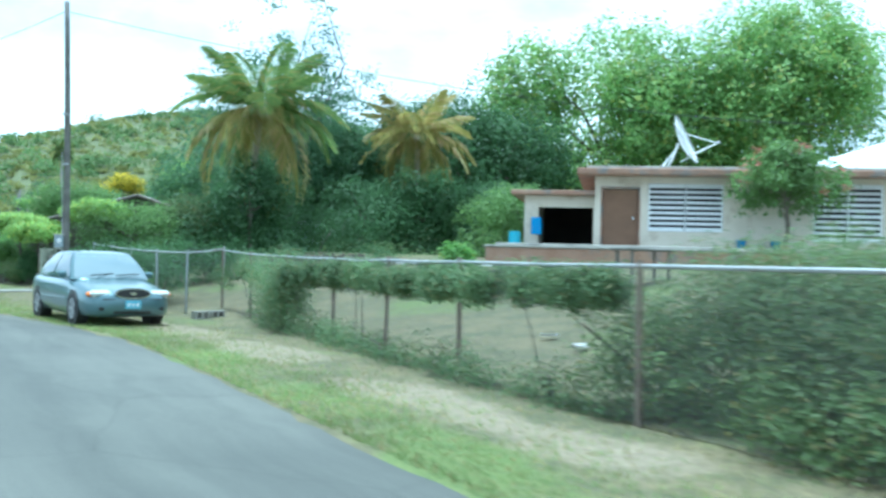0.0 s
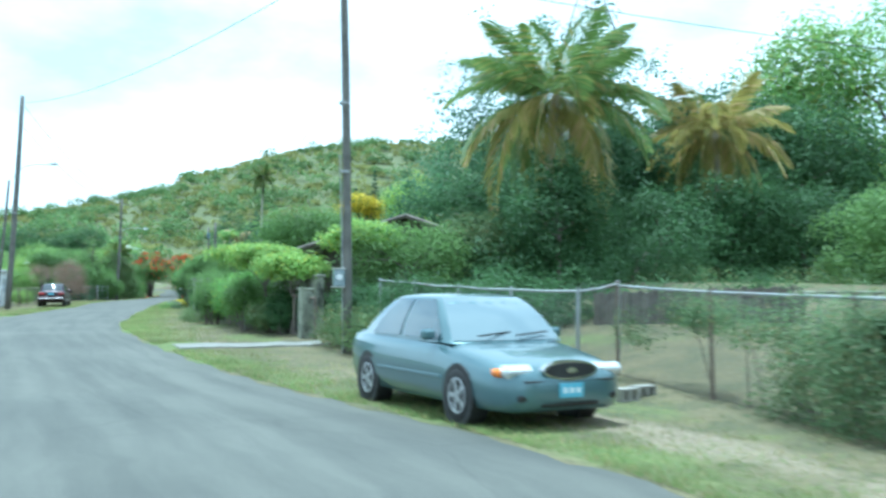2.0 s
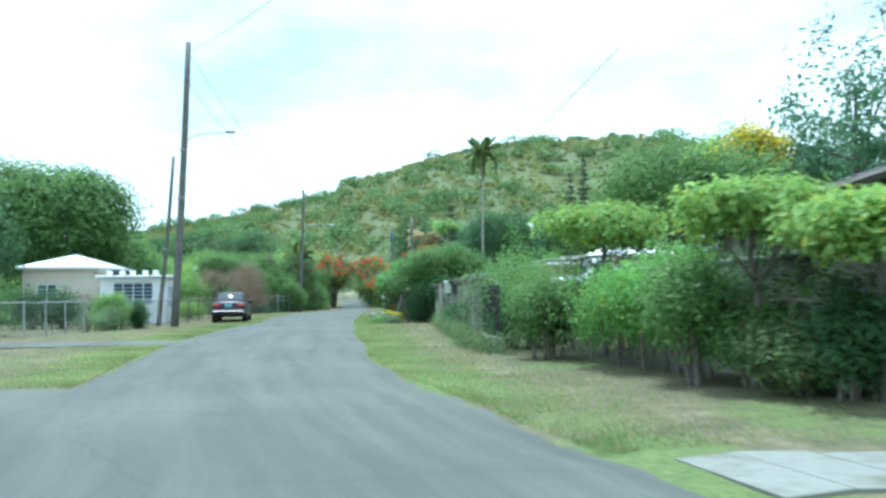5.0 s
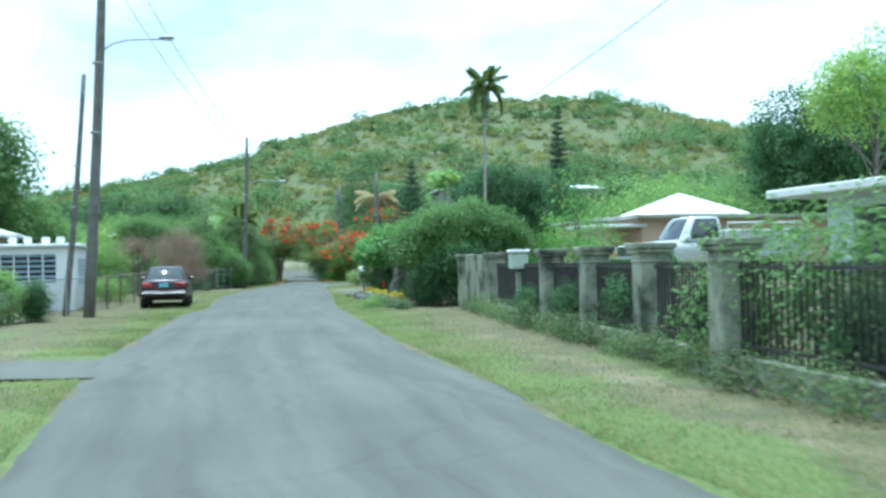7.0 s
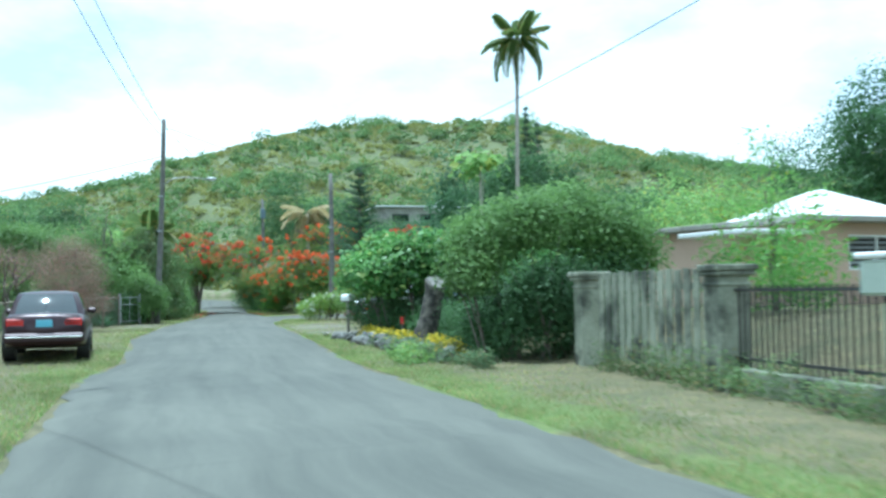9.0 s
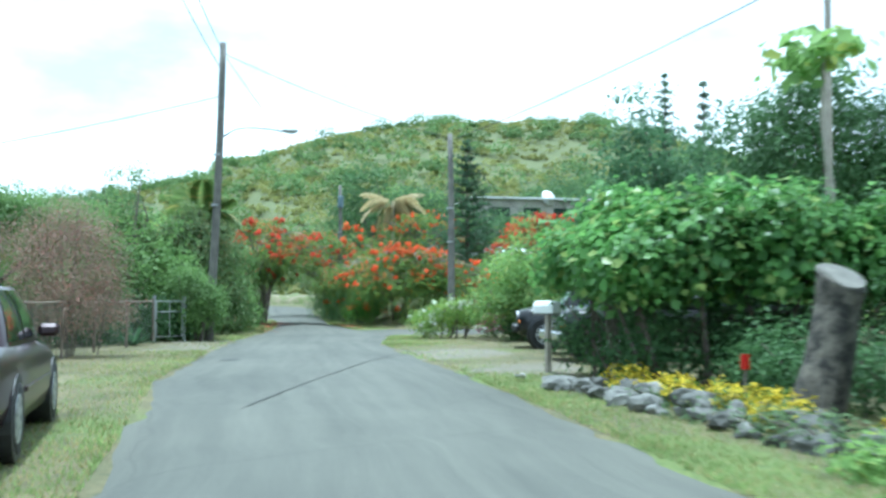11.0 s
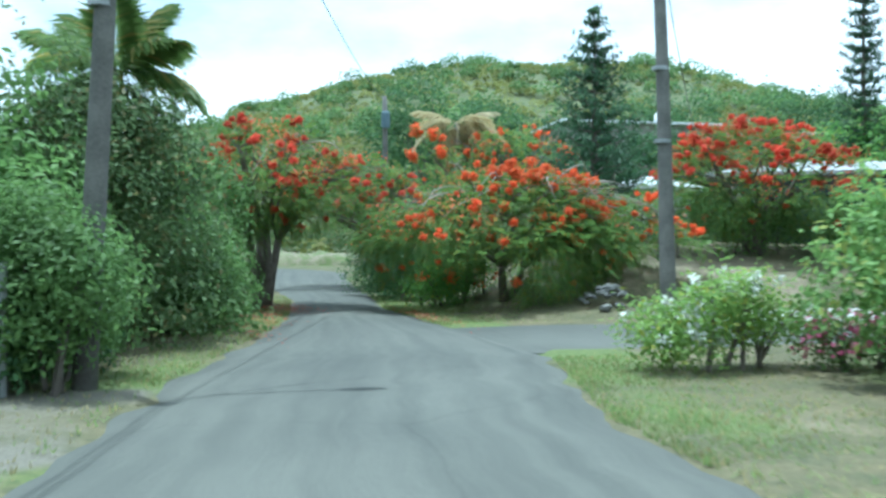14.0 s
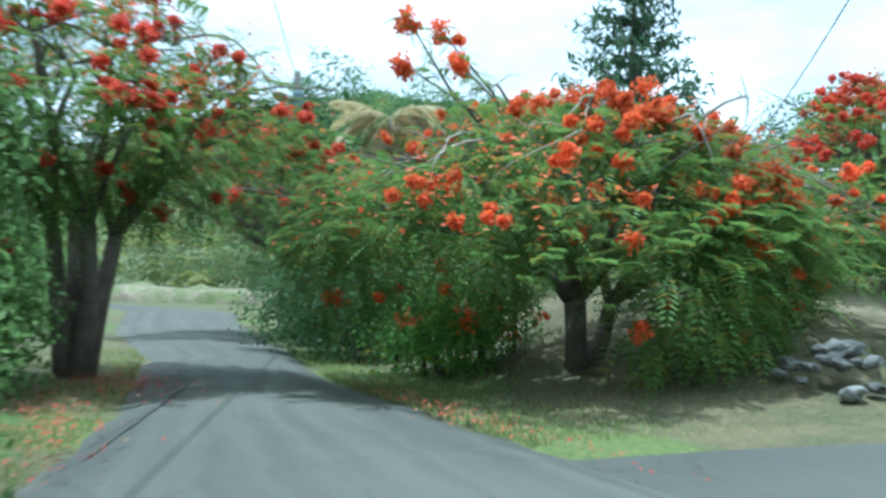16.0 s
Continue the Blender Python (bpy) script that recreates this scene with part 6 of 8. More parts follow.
def wire_fence(label, points, height=1.25, post=M_GALV, rail=True, bottom=False, spacing=2.6, tall=None, name="wire_fence", net=True, rails=None):
    """Chain-link fence through ground points: posts, a top rail and a wire net per bay."""
    x0, y0 = points[0]
    z0 = ground_at(x0, y0)
    t = thing(name, label, "fence", (x0, y0, z0))
    stops = []
    for (ax, ay), (bx2, by2) in zip(points, points[1:]):
        k = max(1, round(math.hypot(bx2 - ax, by2 - ay) / spacing))
        stops += [(ax + (bx2 - ax) * i / k, ay + (by2 - ay) * i / k) for i in range(k)]
    stops.append(points[-1])
    r = random.Random(len(stops))
    tops = []
    for x, y in stops:
        b = Vector((x - x0, y - y0, ground_at(x, y) - z0))
        lean = Vector((r.uniform(-0.03, 0.03), r.uniform(-0.03, 0.03), 0))
        tp = b + Vector((0, 0, height)) + lean
        tops.append((b, tp))
        part("post", tube_bm([b - Vector((0, 0, 0.1)), tp + Vector((0, 0, 0.06))], 0.033, 7), post, t)
    for (b0, t0), (b1, t1) in zip(tops, tops[1:]):
        if rail:
            mid = t0.lerp(t1, 0.5) - Vector((0, 0, r.uniform(0, 0.035)))
            part("rail", tube_bm([t0, mid, t1], 0.024, 6), rails or post, t)
        if net:
            bm = bmesh.new()
            ln = (b1 - b0).length
            v = [bm.verts.new(q) for q in ((0, 0, 0.03), (ln, 0, 0.03), (ln, 0, height), (0, 0, height))]
            bm.faces.new(v)
            ob = part("net", bm, M_NET, t)
            ob.matrix_basis = Matrix.Translation(b0) @ Matrix.Rotation(math.atan2(b1.y - b0.y, b1.x - b0.x), 4, "Z") @ Matrix.Shear("XZ", 4, (0, 0)) 
    return t


wire_fence("rusty post-and-rail wire fence round a dry yard", [(8.25, 4.0), (8.45, 12.0), (8.9, 18.0), (9.2, 27.4)], 1.56, M_RUSTPIPE, spacing=3.6, rails=M_GALV)
wire_fence("galvanised pipe fence beside the parked car", [(9.2, 27.4), (8.05, 26.6), (7.3, 30.5), (6.9, 35.2)], 1.6, M_GALV, spacing=2.6)
wire_fence("low wire fence with a rusty top rail along the garden", [(-5.6, 80.5), (-4.9, 85), (-3.3, 93.5), (-2.2, 98.2), (-0.8, 102.7)], 1.15, M_RUSTPIPE, spacing=2.4)
wire_fence("wire fence with galvanised posts by the poles", [(-7.4, 75.5), (-5.6, 80.5)], 1.2, M_GALV, spacing=1.9)
wire_fence("galvanised wire fence at the driveway", [(-13.5, 63.4), (-9.2, 66.2), (-8.2, 71.2)], 1.2, M_GALV, spacing=1.5)
wire_fence("rough picket and wire fence before the tin-roofed house", [(5.9, 38.4), (5.1, 44.0), (4.4, 50.0)], 1.1, M_RUSTPIPE, spacing=2.0)
wire_fence("thin wire fence on the bank under the flame tree", [(7.9, 117.6), (9.4, 117.2), (11.5, 116.9), (14.0, 116.8)], 0.85, M_BLACKMETAL, rail=False, spacing=1.5)


gt = thing("steel_gate", "open grey steel pipe gate between two posts", "gate", (-0.78, 102.8, ground_at(-0.78, 102.8)), 44)
part("post", tube_bm([(0, 0, -0.1), (0, 0, 1.3)], 0.055, 8), M_GALV, gt)
part("post", tube_bm([(1.17, 0, -0.1), (1.17, 0, 1.3)], 0.055, 8), M_GALV, gt)
for zz in (0.16, 0.85, 1.14):
    part("gate_rail", tube_bm([(0.06, 0, zz), (1.11, 0, zz)], 0.017, 7), M_GALV, gt)
for xx in (0.1, 0.6, 1.08):
    part("gate_upright", tube_bm([(xx, 0.0, 0.16), (xx, 0.0, 1.14)], 0.016, 7), M_GALV, gt)
ag = thing("agave", "spiky grey-green agave beside the low fence", "plant", (-1.35, 101.4, ground_at(-1.35, 101.4)))
ra = np.random.default_rng(71)
for k in range(22):
    a, el, ln = k * 2.4, 0.35 + 1.05 * (k / 22), 0.55 + 0.2 * ra.uniform()
    d, up = Vector((math.cos(a), math.sin(a), 0)), Vector((0, 0, 1))
    sd = Vector((-math.sin(a), math.cos(a), 0))
    bm = bmesh.new()
    rows = []
    for f, w in ((0.0, 0.03), (0.35, 0.05), (0.7, 0.035), (1.0, 0.002)):
        c = d * (0.05 + ln * math.cos(el) * f) + up * (ln * math.sin(el) * f - 0.12 * f * f * math.cos(el))
        rows.append([bm.verts.new(c + sd * w + up * 0.015), bm.verts.new(c), bm.verts.new(c - sd * w + up * 0.015)])
    for p0, p1 in zip(rows, rows[1:]):
        for j in range(2):
            bm.faces.new((p0[j], p0[j + 1], p1[j + 1], p1[j]))
    part("leaf", bm, L_FEATHER, ag)


# ---- buildings ----
def wall_bm(length, height, thick, openings=()):
    """A wall along +x from the origin, with rectangular openings (x0, x1, z0, z1) cut through it."""
    xs = sorted({0.0, length, *[v for o in openings for v in o[:2]]})
    zs = sorted({0.0, height, *[v for o in openings for v in o[2:]]})
    bm = bmesh.new()
    for i in range(len(xs) - 1):
        for j in range(len(zs) - 1):
            cx, cz = (xs[i] + xs[i + 1]) / 2, (zs[j] + zs[j + 1]) / 2
            if any(o[0] < cx < o[1] and o[2] < cz < o[3] for o in openings):
                continue
            add_box(bm, cx, thick / 2, cz, xs[i + 1] - xs[i], thick, zs[j + 1] - zs[j])
    bmesh.ops.remove_doubles(bm, verts=list(bm.verts), dist=0.0005)
    return bm


def place_wall(parent, name, a, b, z, height, mat, openings=(), thick=0.15, label=""):
    ob = part(name, wall_bm(math.hypot(b[0] - a[0], b[1] - a[1]), height, thick, openings), mat, parent, label)
    ob.matrix_basis = pose(a[0], a[1], z, 0, 0, math.degrees(math.atan2(b[1] - a[1], b[0] - a[0])))
    return ob


def louvre_window(parent, x, y, z, w, h, slats, turn=0.0, panes=2, mat=None, name="window"):
    """A window of tilted louvre slats in a frame, lying along +x with its face towards -y."""
    ob = part(name, bmesh.new(), M_WHITE, parent)
    ob.matrix_basis = pose(x, y, z, 0, 0, turn)
    bm = bmesh.new()
    for cx in (0.02, w - 0.02):
        add_box(bm, cx, 0.02, h / 2, 0.05, 0.07, h)
    for cz in (0.02, h - 0.02):
        add_box(bm, w / 2, 0.021, cz, w, 0.068, 0.05)
    for k in range(1, panes):
        add_box(bm, w * k / panes, 0.022, h / 2, 0.05, 0.066, h)
    part("frame", bm, M_WHITE, ob)
    # Near-black sheet stands for the unlit room behind the slats.
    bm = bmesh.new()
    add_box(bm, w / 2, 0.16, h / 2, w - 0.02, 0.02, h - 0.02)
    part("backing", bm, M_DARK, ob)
    slat = box_bm(0, 0, 0, w / panes - 0.09, 0.012, h / slats * 0.66, 0.003)
    sm = bm_mesh("slat", slat, mat or M_WHITE)
    for k in range(panes):
        for i in range(slats):
            s = part("slat", sm, None, ob)
            s.matrix_basis = pose(w * (k + 0.5) / panes, 0.045, h * (i + 0.5) / slats, -38)
    return ob


def roof_hip_bm(x0, x1, y0, y1, z, peak, over=0.4, ridge=0.0, thick=0.12):
    bm = bmesh.new()
    x0, x1, y0, y1 = x0 - over, x1 + over, y0 - over, y1 + over
    cx, cy = (x0 + x1) / 2, (y0 + y1) / 2
    lo = [bm.verts.new(v) for v in ((x0, y0, z), (x1, y0, z), (x1, y1, z), (x0, y1, z))]
    up = [bm.verts.new((v.co.x, v.co.y, z + thick)) for v in lo]
    if x1 - x0 >= y1 - y0:
        a, b = bm.verts.new((cx - ridge, cy, peak)), bm.verts.new((cx + ridge + 0.01, cy, peak))
        caps = [(up[0], up[1], b, a), (up[1], up[2], b), (up[2], up[3], a, b), (up[3], up[0], a)]
    else:
        a, b = bm.verts.new((cx, cy - ridge, peak)), bm.verts.new((cx, cy + ridge + 0.01, peak))
        caps = [(up[0], up[1], a), (up[1], up[2], b, a), (up[2], up[3], b), (up[3], up[0], a, b)]
    for f in caps:
        bm.faces.new(f)
    for i in range(4):
        bm.faces.new((lo[i], lo[(i + 1) % 4], up[(i + 1) % 4], up[i]))
    bm.faces.new(lo[::-1])
    return bm


# the cream house with louvred windows, its front along local +x
H1 = thing("cream_house", "cream plastered flat-roofed house with louvred windows", "house", (22.47, 29.07, 1.93), -36)
FRONT = 12.0
place_wall(H1, "front_wall", (0, 0), (FRONT, 0), 0, 2.42, M_CREAM, [(0.24, 1.5, 0.0, 2.0), (1.8, 4.3, 0.55, 2.2), (7.2, 9.4, 0.3, 2.25)], 0.18)
place_wall(H1, "side_wall", (0, 7.2), (0, 0.2), 0, 2.42, M_CREAM, (), 0.18)
place_wall(H1, "side_wall", (FRONT, 0.2), (FRONT, 7.2), 0, 2.42, M_CREAM, (), 0.18)
place_wall(H1, "back_wall", (FRONT, 7.3), (0, 7.3), 0, 2.42, M_CREAM, (), 0.18)
dr = part("door", box_bm(0.87, 0.11, 0.99, 1.2, 0.06, 1.96, 0.01), M_BROWN, H1, "brown wooden double door")
part("handle", box_bm(1.3, 0.06, 1.0, 0.04, 0.05, 0.16, 0.01), M_CHROME, dr)
part("door_frame", wall_bm(1.34, 2.07, 0.12, [(0.06, 1.28, 0.0, 2.01)]), M_RUST, H1).matrix_basis = pose(0.2, -0.02, 0)
louvre_window(H1, 1.82, 0.02, 0.57, 2.46, 1.61, 9, panes=2)
louvre_window(H1, 7.22, 0.02, 0.32, 2.16, 1.91, 10, panes=2)
part("roof_slab", box_bm(FRONT / 2 - 0.1, 3.4, 2.53, FRONT + 1.0, 8.4, 0.22, 0.03), M_RUST, H1, "concrete roof slab with rust-stained edge")
part("parapet", box_bm(FRONT / 2, 3.5, 2.68, FRONT + 0.6, 7.9, 0.12, 0.02), M_CONCRETE, H1)
part("hip_roof", roof_hip_bm(7.2, 14.5, 0.8, 8.0, 2.75, 4.3, 0.3), M_ROOFWHITE, H1, "white hipped roof over the rear wing")
part("carport_wall", wall_bm(2.45, 1.75, 0.16, [(0.5, 2.4, 0.0, 1.35)]), M_CREAM, H1).matrix_basis = pose(-2.45, 0.4, 0)
part("carport_side", wall_bm(5.5, 1.75, 0.16), M_CREAM, H1).matrix_basis = pose(-2.29, 6.0, 0, 0, 0, -90)
# Back wall coloured near-black to imitate the shade inside the carport.
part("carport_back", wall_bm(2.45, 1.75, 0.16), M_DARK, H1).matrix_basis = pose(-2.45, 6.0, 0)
part("carport_roof", box_bm(-1.45, 3.2, 1.84, 2.9, 6.6, 0.16, 0.02), M_RUST, H1, "rust-stained carport roof slab")
part("terrace", box_bm(4.6, -1.3, -0.35, 15.4, 2.8, 0.7, 0.03), M_CONCRETE, H1, "raised concrete terrace")
ds = thing("satellite_dish", "large white satellite dish on a tripod on the flat roof", "satellite dish", (25.9, 28.9, 4.62), -30)
bm = bmesh.new()
rings = []
for i in range(5):
    rr = 0.95 * i / 4
    rings.append([bm.verts.new((rr * math.cos(a), rr * math.sin(a), 0.26 * (rr / 0.95) ** 2)) for a in [2 * math.pi * k / 20 for k in range(20)]] if i else [bm.verts.new((0, 0, 0))])
for k in range(20):
    bm.faces.new((rings[0][0], rings[1][k], rings[1][(k + 1) % 20]))
for a, b in zip(rings[1:], rings[2:]):
    for k in range(20):
        bm.faces.new((a[k], b[k], b[(k + 1) % 20], a[(k + 1) % 20]))
bmesh.ops.solidify(bm, geom=list(bm.faces), thickness=0.03)
part("reflector", bm, M_WHITE, ds, smooth=True).matrix_basis = pose(0.05, 0, 1.15, 0, 66, -20)
part("mast", tube_bm([(-0.5, 0, 0), (-0.2, 0, 0.55), (0, 0, 1.1)], 0.045, 7), M_WHITE, ds)
for e in ((-0.75, 0.3), (-0.75, -0.3)):
    part("strut", tube_bm([(e[0], e[1], 0), (-0.1, 0, 0.85)], 0.025, 6), M_WHITE, ds)
for e in ((0.2, 0.45, 1.55), (0.25, -0.4, 0.6), (0.1, 0.1, 0.45)):
    part("feed_arm", tube_bm([e, (1.3, -0.35, 1.1)], 0.018, 6), M_WHITE, ds)
part("receiver", box_bm(1.34, -0.36, 1.12, 0.14, 0.1, 0.1, 0.02), M_GALV, ds)
an = thing("antenna_mast", "thin pale antenna mast on the roof", "antenna", (32.6, 25.4, 4.6))
part("mast", tube_bm([(0, 0, 0), (0, 0, 3.2)], 0.06, 7), M_GALV, an)
bn = thing("water_barrel", "blue plastic barrel beside the carport", "barrel", (20.3, 30.75, 1.75))
part("drum", tube_bm([(0, 0, 0), (0, 0, 0.05), (0, 0, 0.32), (0, 0, 0.6), (0, 0, 0.64)], [0.18, 0.2, 0.21, 0.2, 0.18], 14), surface("pale blue plastic", (0.06, 0.3, 0.42), (0.09, 0.38, 0.5), 3, 0.5, 0, 0, 20), bn)
pb = thing("post_box", "blue box hung on the carport wall", "box", (20.9, 30.3, 2.3), -36)
part("case", box_bm(0, 0, 0.3, 0.36, 0.2, 0.6, 0.03), M_BLUE, pb)
lw = thing("low_wall", "low rust-stained block wall before the house", "wall", (17.2, 27.2, ground_at(17.2, 27.2)), -36)
part("blockwork", box_bm(4.6, 0, 0.25, 9.2, 0.2, 0.62, 0.02), M_RUST, lw)
part("coping", box_bm(4.6, 0, 0.6, 9.3, 0.28, 0.07, 0.015), M_CONCRETE, lw)
pw = thing("lower_wall", "second low concrete wall with a white pipe on top", "wall", (14.6, 26.2, ground_at(14.6, 26.2)), -34)
part("blockwork", box_bm(5.6, 0, 0.14, 11.0, 0.2, 0.36, 0.02), M_CONCRETE, pw)
part("pipe", tube_bm([(-1.5, -0.1, 0.42), (2.5, -0.1, 0.4), (6, -0.1, 0.38), (9.5, -0.1, 0.4)], 0.035, 7), M_WHITE, pw)
for k, (x, y) in enumerate(((13.2, 26.6), (16.3, 18.3))):
    tb = thing("yard_table", ("grey weathered table standing by the yard wall", "weathered wooden table standing in the dry yard")[k], "table", (x, y, ground_at(x, y)), 10 * k)
    part("top", box_bm(0, 0, 0.78, 1.5, 0.6, 0.05, 0.01), (M_GREENCON, M_WOODPOLE)[k], tb)
    for lx in (-0.6, 0.6):
        for ly in (-0.22, 0.22):
            part("leg", box_bm(lx, ly, 0.38, 0.06, 0.06, 0.76, 0.01), (M_GREENCON, M_WOODPOLE)[k], tb)

for x, y in ((26.3, 26.05), (27.2, 25.4)):
    bk2 = thing("blue_bucket", "small blue plastic bucket on the house terrace", "bucket", (x, y, 1.93))
    part("pail", tube_bm([(0, 0, 0), (0, 0, 0.3), (0, 0, 0.32)], [0.12, 0.17, 0.18], 14), M_BLUE, bk2)
    part("bail", tube_bm([(-0.17, 0, 0.31), (-0.1, 0, 0.42), (0.1, 0, 0.42), (0.17, 0, 0.31)], 0.008, 5), M_GALV, bk2)
cr = thing("storage_crate", "dark crate with a white bucket by the yard wall", "crate", (14.6, 25.4, ground_at(14.6, 25.4)), -30)
part("case", box_bm(0, 0, 0.28, 1.0, 0.5, 0.55, 0.04), M_TRIM, cr)
part("bucket", tube_bm([(0.8, 0, 0), (0.8, 0, 0.42), (0.8, 0, 0.45)], [0.15, 0.19, 0.2], 14), M_WHITE, cr, "white plastic bucket")
wl2 = random.Random(31)
for x, y, sc in ((11.2, 13.2, 0.2), (11.6, 14.7, 0.17), (4.6, 87.0, 0.17), (4.75, 87.3, 0.15), (4.5, 87.4, 0.12), (4.35, 88.4, 0.12)):
    bm = bmesh.new()
    cs = [(math.cos(a) * sc * wl2.uniform(0.6, 1.1), math.sin(a) * sc * wl2.uniform(0.5, 0.9)) for a in [2 * math.pi * q / 8 for q in range(8)]]
    f = bm.faces.new([bm.verts.new((cx, cy, 0.02 + wl2.uniform(0, 0.05))) for cx, cy in cs])
    e = bmesh.ops.extrude_face_region(bm, geom=[f])
    bmesh.ops.translate(bm, vec=(0, 0, 0.03), verts=[g for g in e["geom"] if isinstance(g, bmesh.types.BMVert)])
    lt = solid("litter", bm, M_PALESLAB, "crumpled pale scrap lying on the grass", "litter", "scraps of litter")
    lt.matrix_world = pose(x, y, ground_at(x, y) + 0.03, 0, 0, wl2.uniform(0, 360))

BF = Vector((11.3, 32.5, 0))
bf = thing("board_fence", "old weathered brown board fence across the yard", "fence", (BF.x, BF.y, ground_at(BF.x, BF.y) - 0.1), -61)


def yard_step(d):
    """The ground's height along the board fence, over its start."""
    return ground_at(BF.x + d * 0.485, BF.y - d * 0.875) - ground_at(BF.x, BF.y)


for k in range(38):
    x = 0.13 * k
    part("board", box_bm(x, 0.01 * (k % 3), yard_step(x) + 0.42 + 0.03 * math.sin(k * 2.3), 0.118, 0.025, 0.8, 0.004), M_BOARD, bf)
for x0 in (0.0, 1.7, 3.2):
    part("fence_rail", box_bm(x0 + 0.85, 0.06, yard_step(x0 + 0.85) + 0.6, 1.6, 0.05, 0.08, 0.005), M_BOARD, bf)

# the tin-roofed house among trees
H2 = thing("tin_roofed_house", "small dark house under a galvanised tin roof", "house", (7.0, 43.2, ground_at(9.2, 42.2) - 0.45), -12)
for a, b in (((0, 0), (5.2, 0)), ((0, 8.2), (0, 0.15)), ((5.2, 0.15), (5.2, 8.2)), ((5.2, 8.35), (0, 8.35))):
    place_wall(H2, "wall", a, b, 0, 2.5, M_BOARD if a == (0, 0) else M_GREENCON, [(1.2, 2.4, 0.9, 2.0)] if a == (0, 0) else ())
# Near-black sheet stands for the unlit room behind this window.
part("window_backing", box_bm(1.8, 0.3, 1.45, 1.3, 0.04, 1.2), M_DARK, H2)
for side, x0, x1 in ((0, -0.7, 2.6), (1, 5.9, 2.6)):
    bm = bmesh.new()
    top, bot = [], []
    for i in range(17):
        yy, dz = 1.26 * i / 16, 0.022 * math.cos(i * math.pi / 2)
        for x, z in ((x0, 2.5), (x1, 3.55)):
            top.append(bm.verts.new((x, yy, z + dz)))
            bot.append(bm.verts.new((x, yy, z + dz - 0.012)))
    for i in range(16):
        a, b, c, d = 2 * i, 2 * i + 1, 2 * i + 3, 2 * i + 2
        bm.faces.new((top[a], top[b], top[c], top[d]))
        bm.faces.new((bot[d], bot[c], bot[b], bot[a]))
        bm.faces.new((top[a], top[d], bot[d], bot[a]))
        bm.faces.new((top[b], bot[b], bot[c], top[c]))
    sheet = bm_mesh("roof_sheet", bm, M_TIN)
    for j in range(8):
        part("roof_sheet", sheet, None, H2, "corrugated galvanised roof sheet").matrix_basis = pose(0, -0.8 + 1.24 * j, 0.008 * (j % 2))
bm = bmesh.new()
for yy in (0.0, 0.1):
    bm.faces.new([bm.verts.new(v) for v in ((-0.3, yy, 2.45), (5.5, yy, 2.45), (2.6, yy, 3.5))])
part("gable", bm, M_BOARD, H2, "weathered dark gable boards").matrix_basis = pose(0, -0.3, 0)
for a, b in (((-0.75, 2.42), (2.6, 3.5)), ((5.95, 2.42), (2.6, 3.5))):
    part("bargeboard", tube_bm([(a[0], -0.82, a[1]), (b[0], -0.82, b[1])], 0.07, 4), M_BOARD, H2)
gw = thing("garden_wall", "mossy grey-green concrete wall by the lane", "wall", (6.35, 39.5, ground_at(6.35, 39.5) - 0.05), 98)
part("panel", wall_bm(6.2, 1.65, 0.16, [(1.6, 2.6, 0.0, 1.45)]), M_GREENCON, gw)
part("coping", box_bm(3.1, 0.08, 1.69, 6.3, 0.24, 0.07, 0.015), M_GREENCON, gw)
for k in range(9):
    part("gate_slat", box_bm(1.68 + 0.11 * k, 0.06, 0.72, 0.075, 0.03, 1.36, 0.005), M_WOODPOLE, gw)
gp = thing("gate_pillar", "square mossy concrete gate pillar", "pillar", (5.75, 38.95, ground_at(5.75, 38.95) - 0.05), 9)
part("shaft", box_bm(0, 0, 0.68, 0.34, 0.34, 1.36, 0.02), M_GREENCON, gp)
part("cap", box_bm(0, 0, 1.39, 0.4, 0.4, 0.06, 0.015), M_GREENCON, gp)
sl = thing("concrete_slab", "cracked pale concrete slab leading to the gate", "slab", (2.2, 36.4, 0.0), 4, kind="structure")
bm = bmesh.new()
for i in range(6):
    a, b = 0.1 + i * 0.62, 0.708 + i * 0.62
    za, zb = ground_at(2.2 + a, 37.2), ground_at(2.2 + b, 37.2)
    vs = [bm.verts.new(v) for v in ((a, 0.15 + 0.16 * math.sin(i * 2.1), za + 0.02), (b, 0.15 + 0.16 * math.sin(i * 2.1 + 1.2), zb + 0.02), (b, 1.75 + 0.2 * math.sin(i * 1.7 + 1), zb + 0.03), (a, 1.75 + 0.2 * math.sin(i * 1.7), za + 0.03))]
    f = bm.faces.new(vs)
    e = bmesh.ops.extrude_face_region(bm, geom=[f])
    bmesh.ops.translate(bm, vec=(0, 0, -0.1), verts=[g for g in e["geom"] if isinstance(g, bmesh.types.BMVert)])
part("slab_panel", bm, M_SLAB, sl)

# pillared railing fence
PILLARS = [(3.5, 48.2), (3.8, 51.7), (4.1, 55.2), (4.45, 58.2), (4.85, 61.4), (5.2, 64.6), (5.98, 71.2), (6.48, 76.2)]
RF = thing("railing_fence", "mossy concrete pillars with dark iron railings on low wall", "fence", (4.1, 57.4, ground_at(4.1, 57.4) - 0.02))
